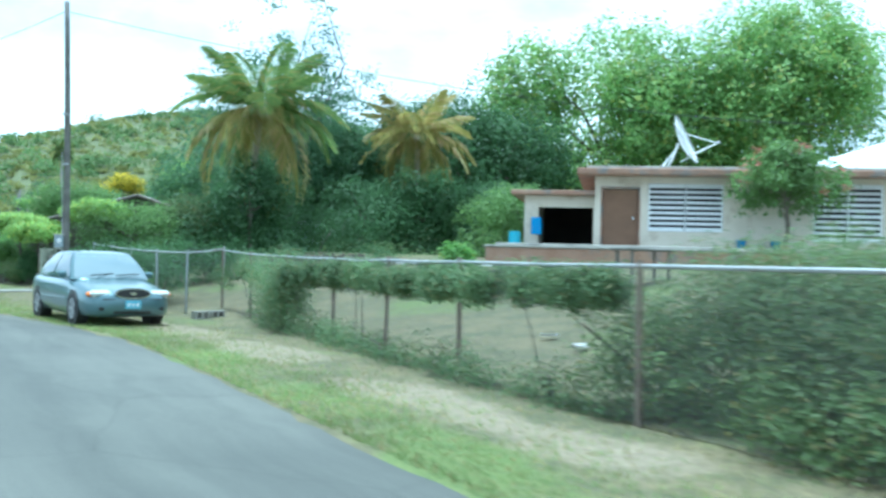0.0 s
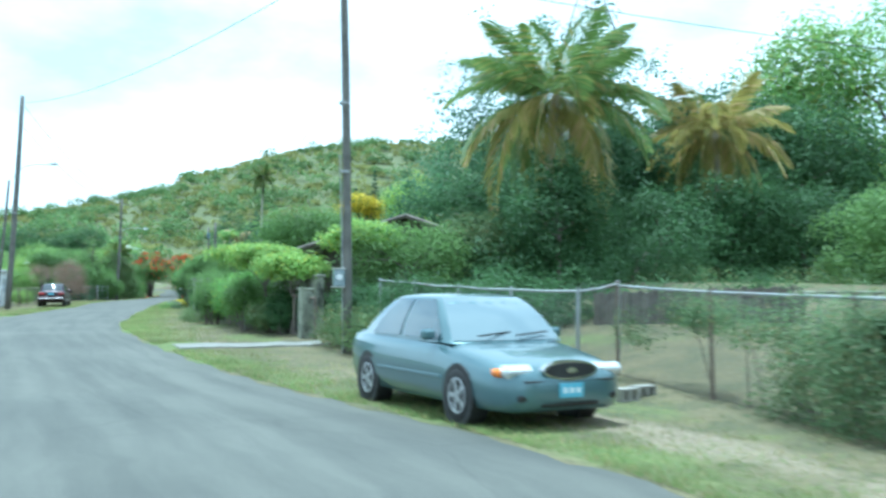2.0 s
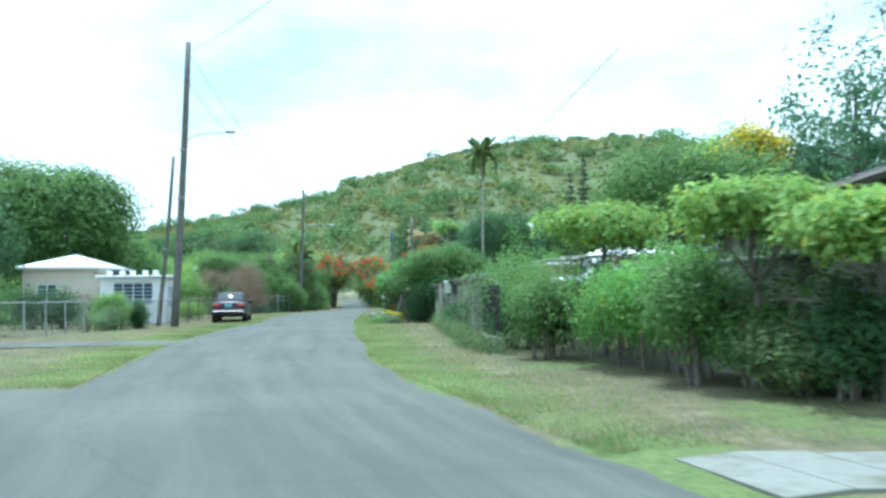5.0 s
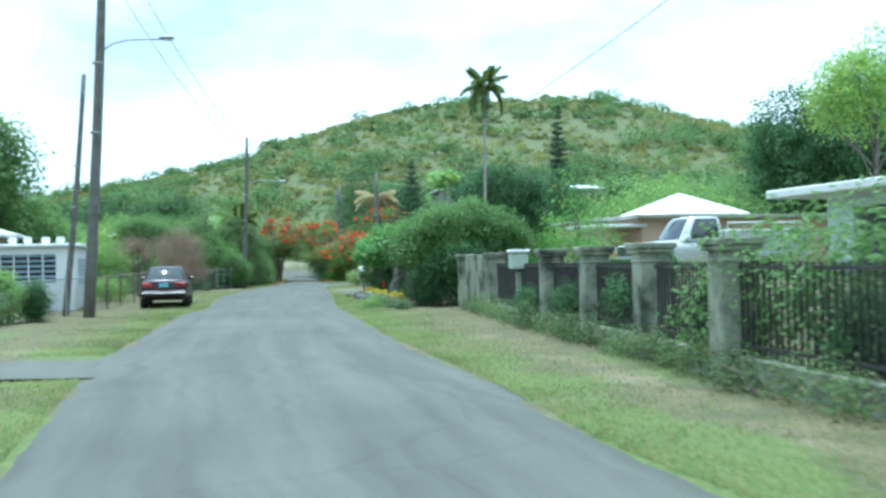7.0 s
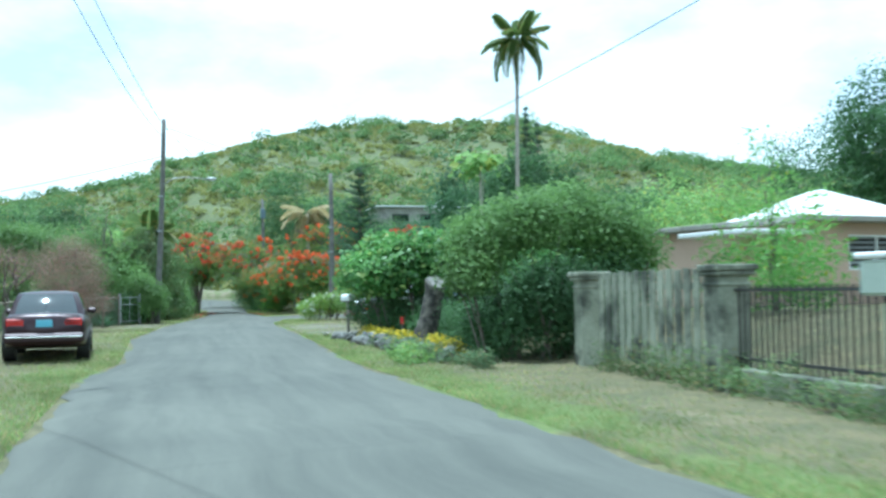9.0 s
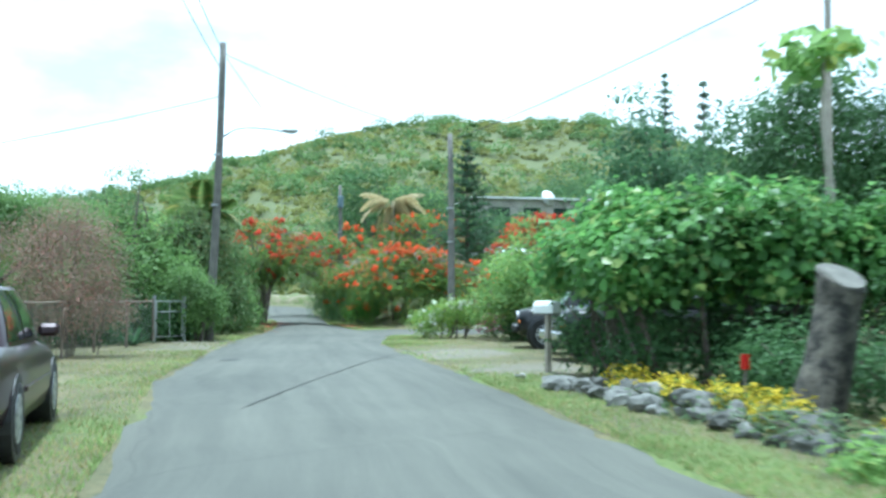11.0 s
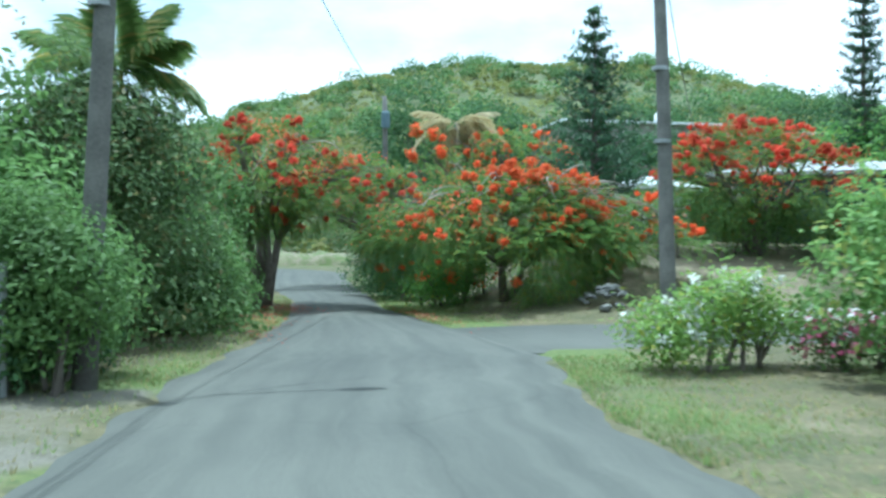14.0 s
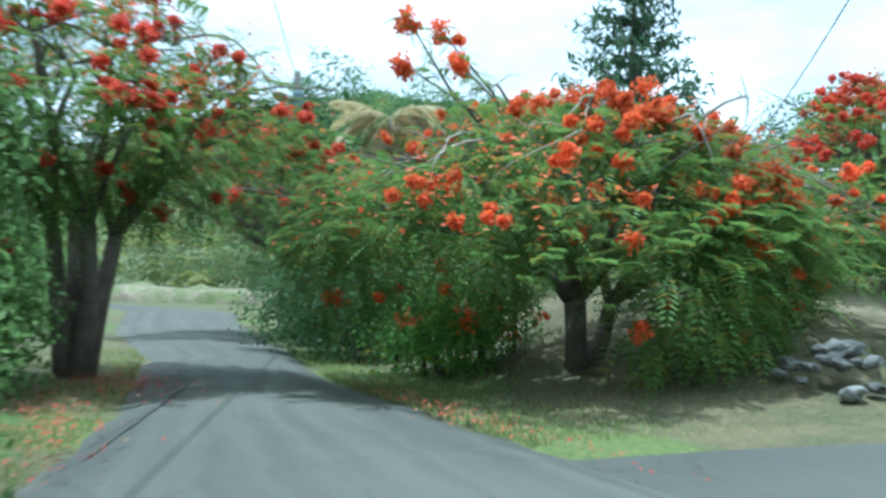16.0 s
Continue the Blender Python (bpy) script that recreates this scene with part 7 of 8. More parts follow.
for k, (x, y) in enumerate(PILLARS[2:]):
    a = Vector((x - 4.1, y - 57.4, 0))
    ob = part("pillar", box_bm(0, 0, 0.86, 0.46, 0.46, 1.74, 0.025), M_GREENCON, RF)
    ob.matrix_basis = pose(*a, 0, 0, -8)
    for z, s, h in ((1.5, 0.5, 0.05), (1.66, 0.58, 0.07), (1.74, 0.64, 0.09)):
        part("moulding", box_bm(0, 0, z, s, s, h, 0.015), M_GREENCON, ob)
bar = bm_mesh("bar", box_bm(0, 0, 0.56, 0.03, 0.03, 1.12), M_BLACKMETAL)
for (x0, y0), (x1, y1) in list(zip(PILLARS, PILLARS[1:]))[1:6]:
    a, b = Vector((x0 - 4.1, y0 - 57.4, 0)), Vector((x1 - 4.1, y1 - 57.4, 0))
    ln, ang = (b - a).length, math.degrees(math.atan2(b.y - a.y, b.x - a.x))
    w = part("plinth", box_bm(ln / 2, 0, 0.16, ln - 0.4, 0.2, 0.38, 0.02), M_GREENCON, RF)
    w.matrix_basis = pose(*a, 0, 0, ang)
    for z in (0.48, 1.42):
        part("rail", box_bm(ln / 2, 0, z, ln - 0.44, 0.045, 0.04), M_BLACKMETAL, w)
    for i in range(int(ln / 0.14)):
        part("bar", bar, None, w).matrix_basis = pose(0.3 + i * 0.14, 0, 0.36)
mg = thing("board_gate", "grey-green board gate between concrete posts", "gate", (6.33, 75.6, ground_at(6.33, 75.6)), -96.5)
for k in range(14):
    part("board", box_bm(0.2 + 0.30 * k, 0.0, 0.95, 0.2, 0.035, 1.5 + 0.04 * (k % 2), 0.006), M_GREENCON, mg)
for z in (0.5, 1.45):
    part("gate_rail", box_bm(2.15, 0.04, z, 4.3, 0.04, 0.1), M_GREENCON, mg)
mp = thing("letter_post", "pale green letter box on a square post", "letter box", (5.45, 67.6, ground_at(5.45, 67.6)), -8)
part("post", box_bm(0, 0, 0.6, 0.12, 0.12, 1.3, 0.01), M_GREENCON, mp)
bx = part("letter_box", box_bm(0, 0, 1.52, 0.42, 0.5, 0.38, 0.03), surface("pale green paint", (0.4, 0.47, 0.4), (0.5, 0.56, 0.48), 2, 0.6, 0, 0.1, 20), mp)
part("lid", box_bm(0, 0, 1.76, 0.5, 0.58, 0.07, 0.02), M_WHITE, bx)

# pale blue flat-roofed house with a carport
H3 = thing("blue_house", "pale blue flat-roofed house with an open carport", "house", (15.45, 57.3, ground_at(15, 64) - 0.1), 0)
place_wall(H3, "front_wall", (0, 12.2), (0, 0), 0, 2.35, M_BLUEWHITE, [(1.15, 4.4, 0.0, 2.0), (6.0, 8.0, 0.9, 1.9)], 0.2)
place_wall(H3, "side_wall", (7.5, 12.2), (0.2, 12.2), 0, 2.35, M_BLUEWHITE)
place_wall(H3, "back_wall", (7.5, 0), (7.5, 12.2), 0, 2.35, M_BLUEWHITE)
place_wall(H3, "end_wall", (0.2, 0.0), (7.5, 0.0), 0, 2.35, M_BLUEWHITE)
place_wall(H3, "carport_back", (4.6, 12.0), (4.6, 7.6), 0, 2.35, M_BLUEWHITE)
place_wall(H3, "inner_wall", (0.2, 7.6), (4.6, 7.6), 0, 2.35, M_BLUEWHITE)
part("roof_slab", box_bm(3.4, 6.2, 2.47, 9.4, 14.2, 0.24, 0.03), M_WHITE, H3, "white concrete roof slab")
part("floor_slab", box_bm(3.2, 6.2, -0.08, 7.8, 12.6, 0.2, 0.02), M_CONCRETE, H3)
for k, (yy, zz) in enumerate(((9.0, 0.25), (9.8, 0.35), (10.6, 0.2))):
    part("stored_crate", box_bm(3.6, yy, zz, 0.5, 0.6, zz * 2, 0.03), M_DARK, H3)
# peach house with a white hipped roof
H4 = thing("hip_roofed_house", "peach house with a flat slab and a small white hipped roof", "house", (14.4, 79.6, ground_at(14, 80) - 0.15), 4)
place_wall(H4, "front_wall", (0, 0), (9.0, 0), 0, 2.2, M_PINK, [(1.4, 3.4, 1.0, 1.9), (6.0, 7.2, 1.0, 1.9)])
place_wall(H4, "side_wall", (0, 7.0), (0, 0.16), 0, 2.2, M_PINK)
place_wall(H4, "side_wall", (9.0, 0.16), (9.0, 7.0), 0, 2.2, M_PINK)
place_wall(H4, "back_wall", (9.0, 7.15), (0, 7.15), 0, 2.2, M_PINK)
for x, w in ((1.4, 2.0), (6.0, 1.2)):
    louvre_window(H4, x, 0.02, 1.0, w, 0.9, 7, panes=2, mat=M_GALV)
part("roof_slab", box_bm(4.5, 3.5, 2.28, 9.9, 7.9, 0.15, 0.02), M_CONCRETE, H4, "flat concrete roof slab")
part("hip_roof", roof_hip_bm(2.0, 5.2, 1.0, 5.5, 2.355, 3.4, 0.2, 0.2), M_ROOFWHITE, H4, "white coated hipped roof")
part("porch_roof", box_bm(-0.9, 1.2, 1.95, 2.2, 2.6, 0.12, 0.02), M_ROOFWHITE, H4)
# white building with louvred windows across the lane
M_LOUVRE = surface("grey-blue louvres", (0.2, 0.26, 0.32), (0.28, 0.34, 0.4), 2, 0.5, 0, 0, 20)
H5 = thing("white_house", "white flat-roofed house front with grey louvres and a hip-roofed wing", "house", (-9.35, 82.0, ground_at(-8, 82) - 0.05), 0)
place_wall(H5, "front_wall", (0, 0), (3.1, 0), 0, 2.3, M_WHITE, [(0.6, 2.5, 1.0, 2.1)])
place_wall(H5, "side_wall", (3.1, 0.16), (3.1, 4.6), 0, 2.3, M_WHITE, [(0.6, 3.6, 0.9, 1.95)])
place_wall(H5, "side_wall", (0, 4.6), (0, 0.16), 0, 2.3, M_WHITE)
place_wall(H5, "back_wall", (3.1, 4.75), (0, 4.75), 0, 2.3, M_WHITE)
louvre_window(H5, 0.6, 0.02, 1.0, 1.9, 1.1, 6, panes=4, mat=M_LOUVRE)
louvre_window(H5, 3.12, 0.76, 0.9, 3.0, 1.05, 6, 90, panes=4, mat=M_LOUVRE)
part("roof_slab", box_bm(1.55, 2.35, 2.37, 3.5, 5.2, 0.12, 0.02), M_WHITE, H5)
part("pilaster", box_bm(3.0, -0.09, 1.15, 0.22, 0.16, 2.3, 0.015), M_WHITE, H5)
for a, b in (((-4.3, 3.0), (-0.12, 3.0)), ((-4.3, 8.0), (-4.3, 3.16)), ((-0.12, 8.15), (-4.3, 8.15))):
    place_wall(H5, "wing_wall", a, b, 0, 2.85, M_CREAM, [(0.7, 1.7, 1.0, 2.1)] if a == (-4.3, 3.0) else ())
louvre_window(H5, -3.6, 3.02, 1.0, 1.0, 1.1, 6, mat=M_LOUVRE)
part("hip_roof", roof_hip_bm(-4.3, 0.0, 3.0, 8.0, 2.85, 3.7, 0.35), M_ROOFWHITE, H5, "white hipped roof over the wing")
for k in range(5):
    x, y = 0.4 + 0.55 * k, 0.3 + 0.35 * (k % 2)
    part("roof_pot", tube_bm([(x, y, 2.43), (x, y, 2.55), (x, y, 2.68)], [0.1, 0.15, 0.13], 9), M_WHITE, H5, "pale pot on the roof's edge")


def far_house(label, x, y, w, d, h, wall, roof, turn=0.0, lift=0.0, peak=1.2):
    t = thing("hillside_house", label, "house", (x, y, ground_at(x, y) + lift), turn)
    ops = [(w * 0.12, w * 0.3, h * 0.35, h * 0.75), (w * 0.42, w * 0.58, h * 0.0, h * 0.75), (w * 0.7, w * 0.88, h * 0.35, h * 0.75)]
    place_wall(t, "front_wall", (0, 0), (w, 0), -lift - 0.5, h + lift + 0.5, wall, [(a, b, c + lift + 0.5, e + lift + 0.5) for a, b, c, e in ops])
    for a, b in (((0, d), (0, 0.16)), ((w, 0.16), (w, d)), ((w, d + 0.15), (0, d + 0.15))):
        place_wall(t, "wall", a, b, -lift - 0.5, h + lift + 0.5, wall)
    for a, b, c, e in ops:
        part("window", box_bm((a + b) / 2, 0.1, (c + e) / 2, b - a, 0.04, e - c), M_GLASS, t)
    part("roof", roof_hip_bm(0, w, 0, d, h, h + peak, 0.4, w * 0.12), roof, t)
    return t


far_house("small hut with a white hipped roof beyond the side lane", 16.6, 122.8, 1.9, 1.9, 2.1, M_BLUEWHITE, M_ROOFWHITE, 8, 3.75 - 2.1 - ground_at(16.6, 122.8), 0.5)
far_house("dark blue-grey house with a grey roof on the bank", 19.2, 122.6, 8.0, 6.0, 2.5, surface("slate blue plaster", (0.05, 0.07, 0.08), (0.08, 0.1, 0.11), 2, 0.8, 0, 0.1, 20), M_TIN, -30, 4.2 - 2.5 - ground_at(19.2, 122.6), 0.7)
far_house("white house high on the slope with a roof dish", 22.7, 143.5, 8.4, 5.0, 2.4, M_CONCRETE, M_ROOFWHITE, -4, 3.3, 0.3)
far_house("white house half hidden by trees", 37.0, 150.0, 6.0, 5.0, 2.6, M_CONCRETE, M_ROOFWHITE, -10, 3.4, 0.6)
far_house("small white house on the far slope", -2.0, 176.0, 6.0, 5.0, 2.6, M_WHITE, M_ROOFWHITE, -5, 1.5, 0.8)
fd = thing("roof_dish", "white satellite dish on a hillside roof", "satellite dish", (28.1, 143.2, ground_at(28, 143) + 4.5))
bm = bmesh.new()
bmesh.ops.create_cone(bm, cap_ends=True, segments=18, radius1=0.1, radius2=0.62, depth=0.3)
part("reflector", bm, M_WHITE, fd, smooth=True).matrix_basis = pose(0, 0, 1.3, 70, 0, 15)
part("mast", tube_bm([(0, 0, -0.6), (0, 0, 1.2)], 0.07, 7), M_GALV, fd)


# ---- stones, stump, letter box ----
def rock_mesh(seed):
    bm = bmesh.new()
    bmesh.ops.create_icosphere(bm, subdivisions=2, radius=0.5)
    o = Vector((seed * 3.1, seed * 1.7, seed))
    for v in bm.verts:
        v.co *= 1 + 0.7 * noise.noise(v.co * 1.8 + o) + 0.3 * noise.noise(v.co * 4.5 + o)
        v.co.z *= 0.62
    return bm_mesh("rock", bm, M_STONE)


ROCKS = [rock_mesh(k) for k in range(6)]
rr = random.Random(8)


def rock(x, y, s, lift=0.0, group=""):
    ob = new("rock", ROCKS[rr.randrange(6)])
    ob.matrix_world = pose(x, y, ground_at(x, y) + s * 0.2 + lift, rr.uniform(-15, 15), rr.uniform(-15, 15), rr.uniform(0, 360)) @ Matrix.Diagonal((s * rr.uniform(0.8, 1.4), s * rr.uniform(0.8, 1.2), s, 1))
    return tagged(ob, "rough grey stone of the garden edging", "rock", group)


for k in range(30):
    y = 78.6 + 9.0 * k / 29
    rock(4.45 + rr.uniform(-0.12, 0.15) + 0.03 * (k % 3), y, rr.uniform(0.2, 0.42), 0, "stones edging the garden")
for k in range(12):
    rock(4.75 + rr.uniform(-0.1, 0.12), 79 + 7.4 * k / 11, rr.uniform(0.25, 0.4), 0.12, "stones edging the garden")
for k in range(22):
    a, d = rr.uniform(0, 6.28), rr.uniform(0, 0.55)
    rock(10.75 + math.cos(a) * d * 1.5, 112.8 + math.sin(a) * d, rr.uniform(0.12, 0.25), max(0, 0.35 - d * 0.6), "heap of stones")
st = thing("tree_stump", "tall sawn tree stump with a pale slanting top", "tree stump", (5.65, 82.7, ground_at(5.65, 82.7) - 0.05))
bm = bmesh.new()
add_tube(bm, [(-0.34, 0, 0), (-0.22, 0, 0.25), (-0.08, 0, 0.75), (0.02, 0, 1.3), (0.08, 0, 1.62)], [0.42, 0.3, 0.25, 0.23, 0.25], 18)
bm.verts.ensure_lookup_table()
for v in bm.verts:
    if v.co.z > 1.5:
        v.co.z += (v.co.y + 0.0) * 0.55
    v.co.x += 0.04 * noise.noise(v.co * 4)
    v.co.y += 0.04 * noise.noise(v.co * 4 + Vector((5, 0, 0)))
part("trunk", bm, M_STUMP, st, smooth=False)
bm = bmesh.new()
cut = [bm.verts.new((0.08 + 0.25 * math.cos(a), 0.25 * math.sin(a), 1.632 + 0.25 * math.sin(a) * 0.55)) for a in [2 * math.pi * k / 16 for k in range(16)]]
f = bm.faces.new(cut)
e = bmesh.ops.extrude_face_region(bm, geom=[f])
bmesh.ops.translate(bm, vec=(0, 0, 0.02), verts=[g for g in e["geom"] if isinstance(g, bmesh.types.BMVert)])
part("cut_face", bm, surface("weathered sawn wood", (0.1, 0.095, 0.085), (0.2, 0.19, 0.165), 6, 0.9, 0, 0.2, 30), st, "pale sawn face")
mk = thing("marker_stake", "short stake with a red top in the garden bed", "stake", (5.15, 83.6, ground_at(5.15, 83.6)))
part("stake", tube_bm([(0, 0, 0), (0, 0, 0.55)], 0.02, 6), M_WOODPOLE, mk)
part("red_top", tube_bm([(0, 0, 0.55), (0, 0, 0.72)], 0.05, 8), M_RED, mk, "bright red top")
ml = thing("mailbox", "white domed mailbox on a wooden post", "mailbox", (5.4, 89.8, ground_at(5.4, 89.8) - 0.03), 14)
part("post", box_bm(0, 0, 0.5, 0.085, 0.085, 1.0, 0.008), M_PALEBARK, ml)
part("board", box_bm(0, 0.05, 1.02, 0.2, 0.5, 0.03), M_WOODPOLE, ml)
bm = bmesh.new()
prof = [(-0.1, 0), (0.1, 0), (0.1, 0.12), (0.075, 0.18), (0, 0.21), (-0.075, 0.18), (-0.1, 0.12)]
a = [bm.verts.new((x, -0.24, 1.04 + z)) for x, z in prof]
b = [bm.verts.new((x, 0.3, 1.04 + z)) for x, z in prof]
bm.faces.new(a)
bm.faces.new(b[::-1])
for i in range(7):
    bm.faces.new((a[i], b[i], b[(i + 1) % 7], a[(i + 1) % 7]))
bx = part("box", bm, M_WHITE, ml)
part("flag", box_bm(0.115, 0.1, 1.2, 0.012, 0.1, 0.07), M_RED, bx)
part("lid", box_bm(0, -0.25, 1.13, 0.19, 0.015, 0.17, 0.006), M_WHITE, bx)
mb = thing("mailbox", "white mailbox on a thin post beside the bushes", "mailbox", (4.6, 43.4, ground_at(4.6, 43.4) - 0.03), 0)
part("post", box_bm(0, 0, 0.6, 0.07, 0.07, 1.2, 0.006), M_GALV, mb)
part("box", box_bm(0, 0, 1.3, 0.2, 0.42, 0.22, 0.04), M_WHITE, mb)
cb = thing("concrete_blocks", "two loose grey concrete blocks by the car", "block", (7.9, 24.8, ground_at(7.9, 24.8)), 20)
for k, (x, y, z) in enumerate(((0, 0, 0.1), (0.55, 0.15, 0.1))):
    part("block", wall_bm(0.4, 0.2, 0.2, [(0.05, 0.17, 0.03, 0.17), (0.23, 0.35, 0.03, 0.17)]), M_CONCRETE, cb).matrix_basis = pose(x, y, z - 0.1)

rp2 = thing("road_patch", "small dark sunken asphalt patch in the lane", "patch", (0.52, 93.8, float(road_z(93.8)) + 0.012), 20, kind="structure")
bm = bmesh.new()
bm.faces.new([bm.verts.new((0.3 * math.cos(a) * (1 + 0.15 * math.sin(3 * a)), 0.17 * math.sin(a), 0.026)) for a in [2 * math.pi * q / 18 for q in range(18)]])
part("patch_surface", bm, surface("dark asphalt patch", (0.03, 0.032, 0.03), (0.055, 0.058, 0.055), 6, 0.9, 0, 0.5, 40), rp2)


def seam(points, width, label):
    """A thin dark crack across the asphalt."""
    t = thing("road_crack", label, "crack", (points[0][0], points[0][1], float(road_z(points[0][1]))), 0, kind="structure")
    bm = bmesh.new()
    r = random.Random(5)
    rows = []
    steps = 24
    for (x0, y0), (x1, y1) in zip(points, points[1:]):
        nx, ny = y1 - y0, x0 - x1
        ln = math.hypot(nx, ny)
        for k in range(steps):
            f = k / steps
            x, y = x0 + (x1 - x0) * f + r.uniform(-0.008, 0.008) - points[0][0], y0 + (y1 - y0) * f - points[0][1]
            w = width * r.uniform(0.5, 1.2) / ln
            z = float(road_z(y + points[0][1]) - road_z(points[0][1])) + 0.058
            rows.append((bm.verts.new((x - nx * w, y - ny * w, z)), bm.verts.new((x + nx * w, y + ny * w, z))))
    for a, b in zip(rows, rows[1:]):
        bm.faces.new((a[0], a[1], b[1], b[0]))
    part("tar", bm, M_TAR, t)


M_TAR = surface("dark tar", (0.04, 0.041, 0.039), (0.065, 0.066, 0.062), 6, 0.9, 0, 0.3, 40)
seam([(5.0, 97.0), (1.05, 88.5), (-0.25, 85.5)], 0.013, "long dark crack running across the lane")
seam([(3.75, 111.6), (4.3, 113.4), (5.2, 116.6)], 0.014, "dark crack near the lane's edge")


# ---- vehicles ----
def lathe_bm(profile, sides=24):
    """A ring about the y axis from (radius, y) pairs."""
    bm = bmesh.new()
    rings = [[bm.verts.new((r * math.cos(a), y, r * math.sin(a))) for a in [2 * math.pi * k / sides for k in range(sides)]] for r, y in profile]
    for a, b in zip(rings, rings[1:]):
        for k in range(sides):
            bm.faces.new((a[k], a[(k + 1) % sides], b[(k + 1) % sides], b[k]))
    return bm


def wheel(parent, x, y, r, width=0.2, spokes=5, rim_mat=None):
    s = 1 if y > 0 else -1
    hub = part("wheel", lathe_bm([(r * 0.62, -0.5 * width), (r * 0.9, -0.5 * width), (r * 0.985, -0.36 * width), (r, 0), (r * 0.985, 0.36 * width), (r * 0.9, 0.5 * width), (r * 0.62, 0.46 * width)]), M_TYRE, parent, smooth=True)
    hub.matrix_basis = pose(x, y, r, 0, 0, 0 if s > 0 else 180)
    rim = part("rim", lathe_bm([(r * 0.64, 0.4 * width), (r * 0.64, 0.48 * width), (r * 0.57, 0.47 * width), (r * 0.56, 0.2 * width)]), rim_mat or M_ALLOY, hub, smooth=True)
    bm = bmesh.new()
    for k in range(spokes):
        m = Matrix.Rotation(2 * math.pi * k / spokes, 4, "Y")
        add_box(bm, r * 0.3, 0.4 * width, 0, r * 0.56, 0.03, r * 0.16, m)
    add_tube(bm, [(0, 0.3 * width, 0), (0, 0.47 * width, 0)], r * 0.15, 10)
    part("spokes", bm, rim_mat or M_ALLOY, hub)
    part("brake_disc", tube_bm([(0, 0.1 * width, 0), (0, 0.14 * width, 0)], r * 0.58, 16), M_TRIM, hub)
    return hub


def body_bm(stations, arches=(), arch_r=0.36):
    """A vehicle's lower body lofted through (x, half width, sill height, top height)."""
    bm = bmesh.new()
    rings = []
    for x, w, zb, zt in stations:
        h = zt - zb
        half = [(0.0, zb), (0.78 * w, zb), (0.94 * w, zb + 0.06 * h), (0.995 * w, zb + 0.28 * h), (w, zb + 0.5 * h), (0.985 * w, zb + 0.74 * h), (0.93 * w, zb + 0.9 * h), (0.8 * w, zt - 0.012), (0.42 * w, zt + 0.012), (0.0, zt + 0.018)]
        ring = [(y, z) for y, z in half] + [(-y, z) for y, z in half[-2:0:-1]]
        rings.append([bm.verts.new((x, y, z)) for y, z in ring])
    for a, b in zip(rings, rings[1:]):
        k = len(a)
        for i in range(k):
            bm.faces.new((a[i], b[i], b[(i + 1) % k], a[(i + 1) % k]))
    bm.faces.new(rings[0])
    bm.faces.new(rings[-1][::-1])
    return bm


def cabin_grid(g):
    """Points on a cabin's skin: u runs round the outline (0 front, 1 side, 2 rear, 3 other side, up to 4), v from belt to roof."""
    xb0, xb1, wb, zb, xr0, xr1, wr, zr = g

    def at(u, v, out=0.0):
        vv = v
        x0, x1 = xb0 + (xr0 - xb0) * vv, xb1 + (xr1 - xb1) * vv
        w = wb + (wr - wb) * (vv ** 1.25)
        z = zb + (zr - zb) * (1 - (1 - vv) ** 1.35)
        side, f = int(u) % 4, u - int(u)
        s = 2 * f - 1
        if side == 0:
            x, y = x0 + 0.14 * (1 - s * s) * (1 - 0.4 * v), s * w
            nx, ny = 1, s * 0.2
        elif side == 1:
            x, y = x0 + (x1 - x0) * f, w + 0.025 * (1 - s * s)
            nx, ny = 0, 1
        elif side == 2:
            x, y = x1 - 0.10 * (1 - s * s), -s * w
            nx, ny = -1, -s * 0.2
        else:
            x, y = x1 + (x0 - x1) * f, -w - 0.025 * (1 - s * s)
            nx, ny = 0, -1
        return Vector((x + nx * out, y + ny * out, z + out * 0.4))

    return at


def cabin_bm(g):
    at = cabin_grid(g)
    bm = bmesh.new()
    us = [k / 6 for k in range(24)]
    rows = [[bm.verts.new(at(u, v)) for u in us] for v in (0, 0.25, 0.5, 0.75, 0.9, 1.0)]
    for a, b in zip(rows, rows[1:]):
        for i in range(24):
            bm.faces.new((a[i], a[(i + 1) % 24], b[(i + 1) % 24], b[i]))
    top = rows[-1]
    c = sum((v.co for v in top), Vector()) / 24
    inner = [bm.verts.new(c + (v.co - c) * 0.6 + Vector((0, 0, 0.035))) for v in top]
    for i in range(24):
        bm.faces.new((top[i], top[(i + 1) % 24], inner[(i + 1) % 24], inner[i]))
    bm.faces.new(inner)
    return bm


def pane_bm(g, u0, u1, v0, v1, out=0.008, steps=5):
    at = cabin_grid(g)
    bm = bmesh.new()
    rows = [[bm.verts.new(at(u0 + (u1 - u0) * i / steps, v0 + (v1 - v0) * j / 3, out)) for i in range(steps + 1)] for j in range(4)]
    for a, b in zip(rows, rows[1:]):
        for i in range(steps):
            bm.faces.new((a[i], a[i + 1], b[i + 1], b[i]))
    return bm


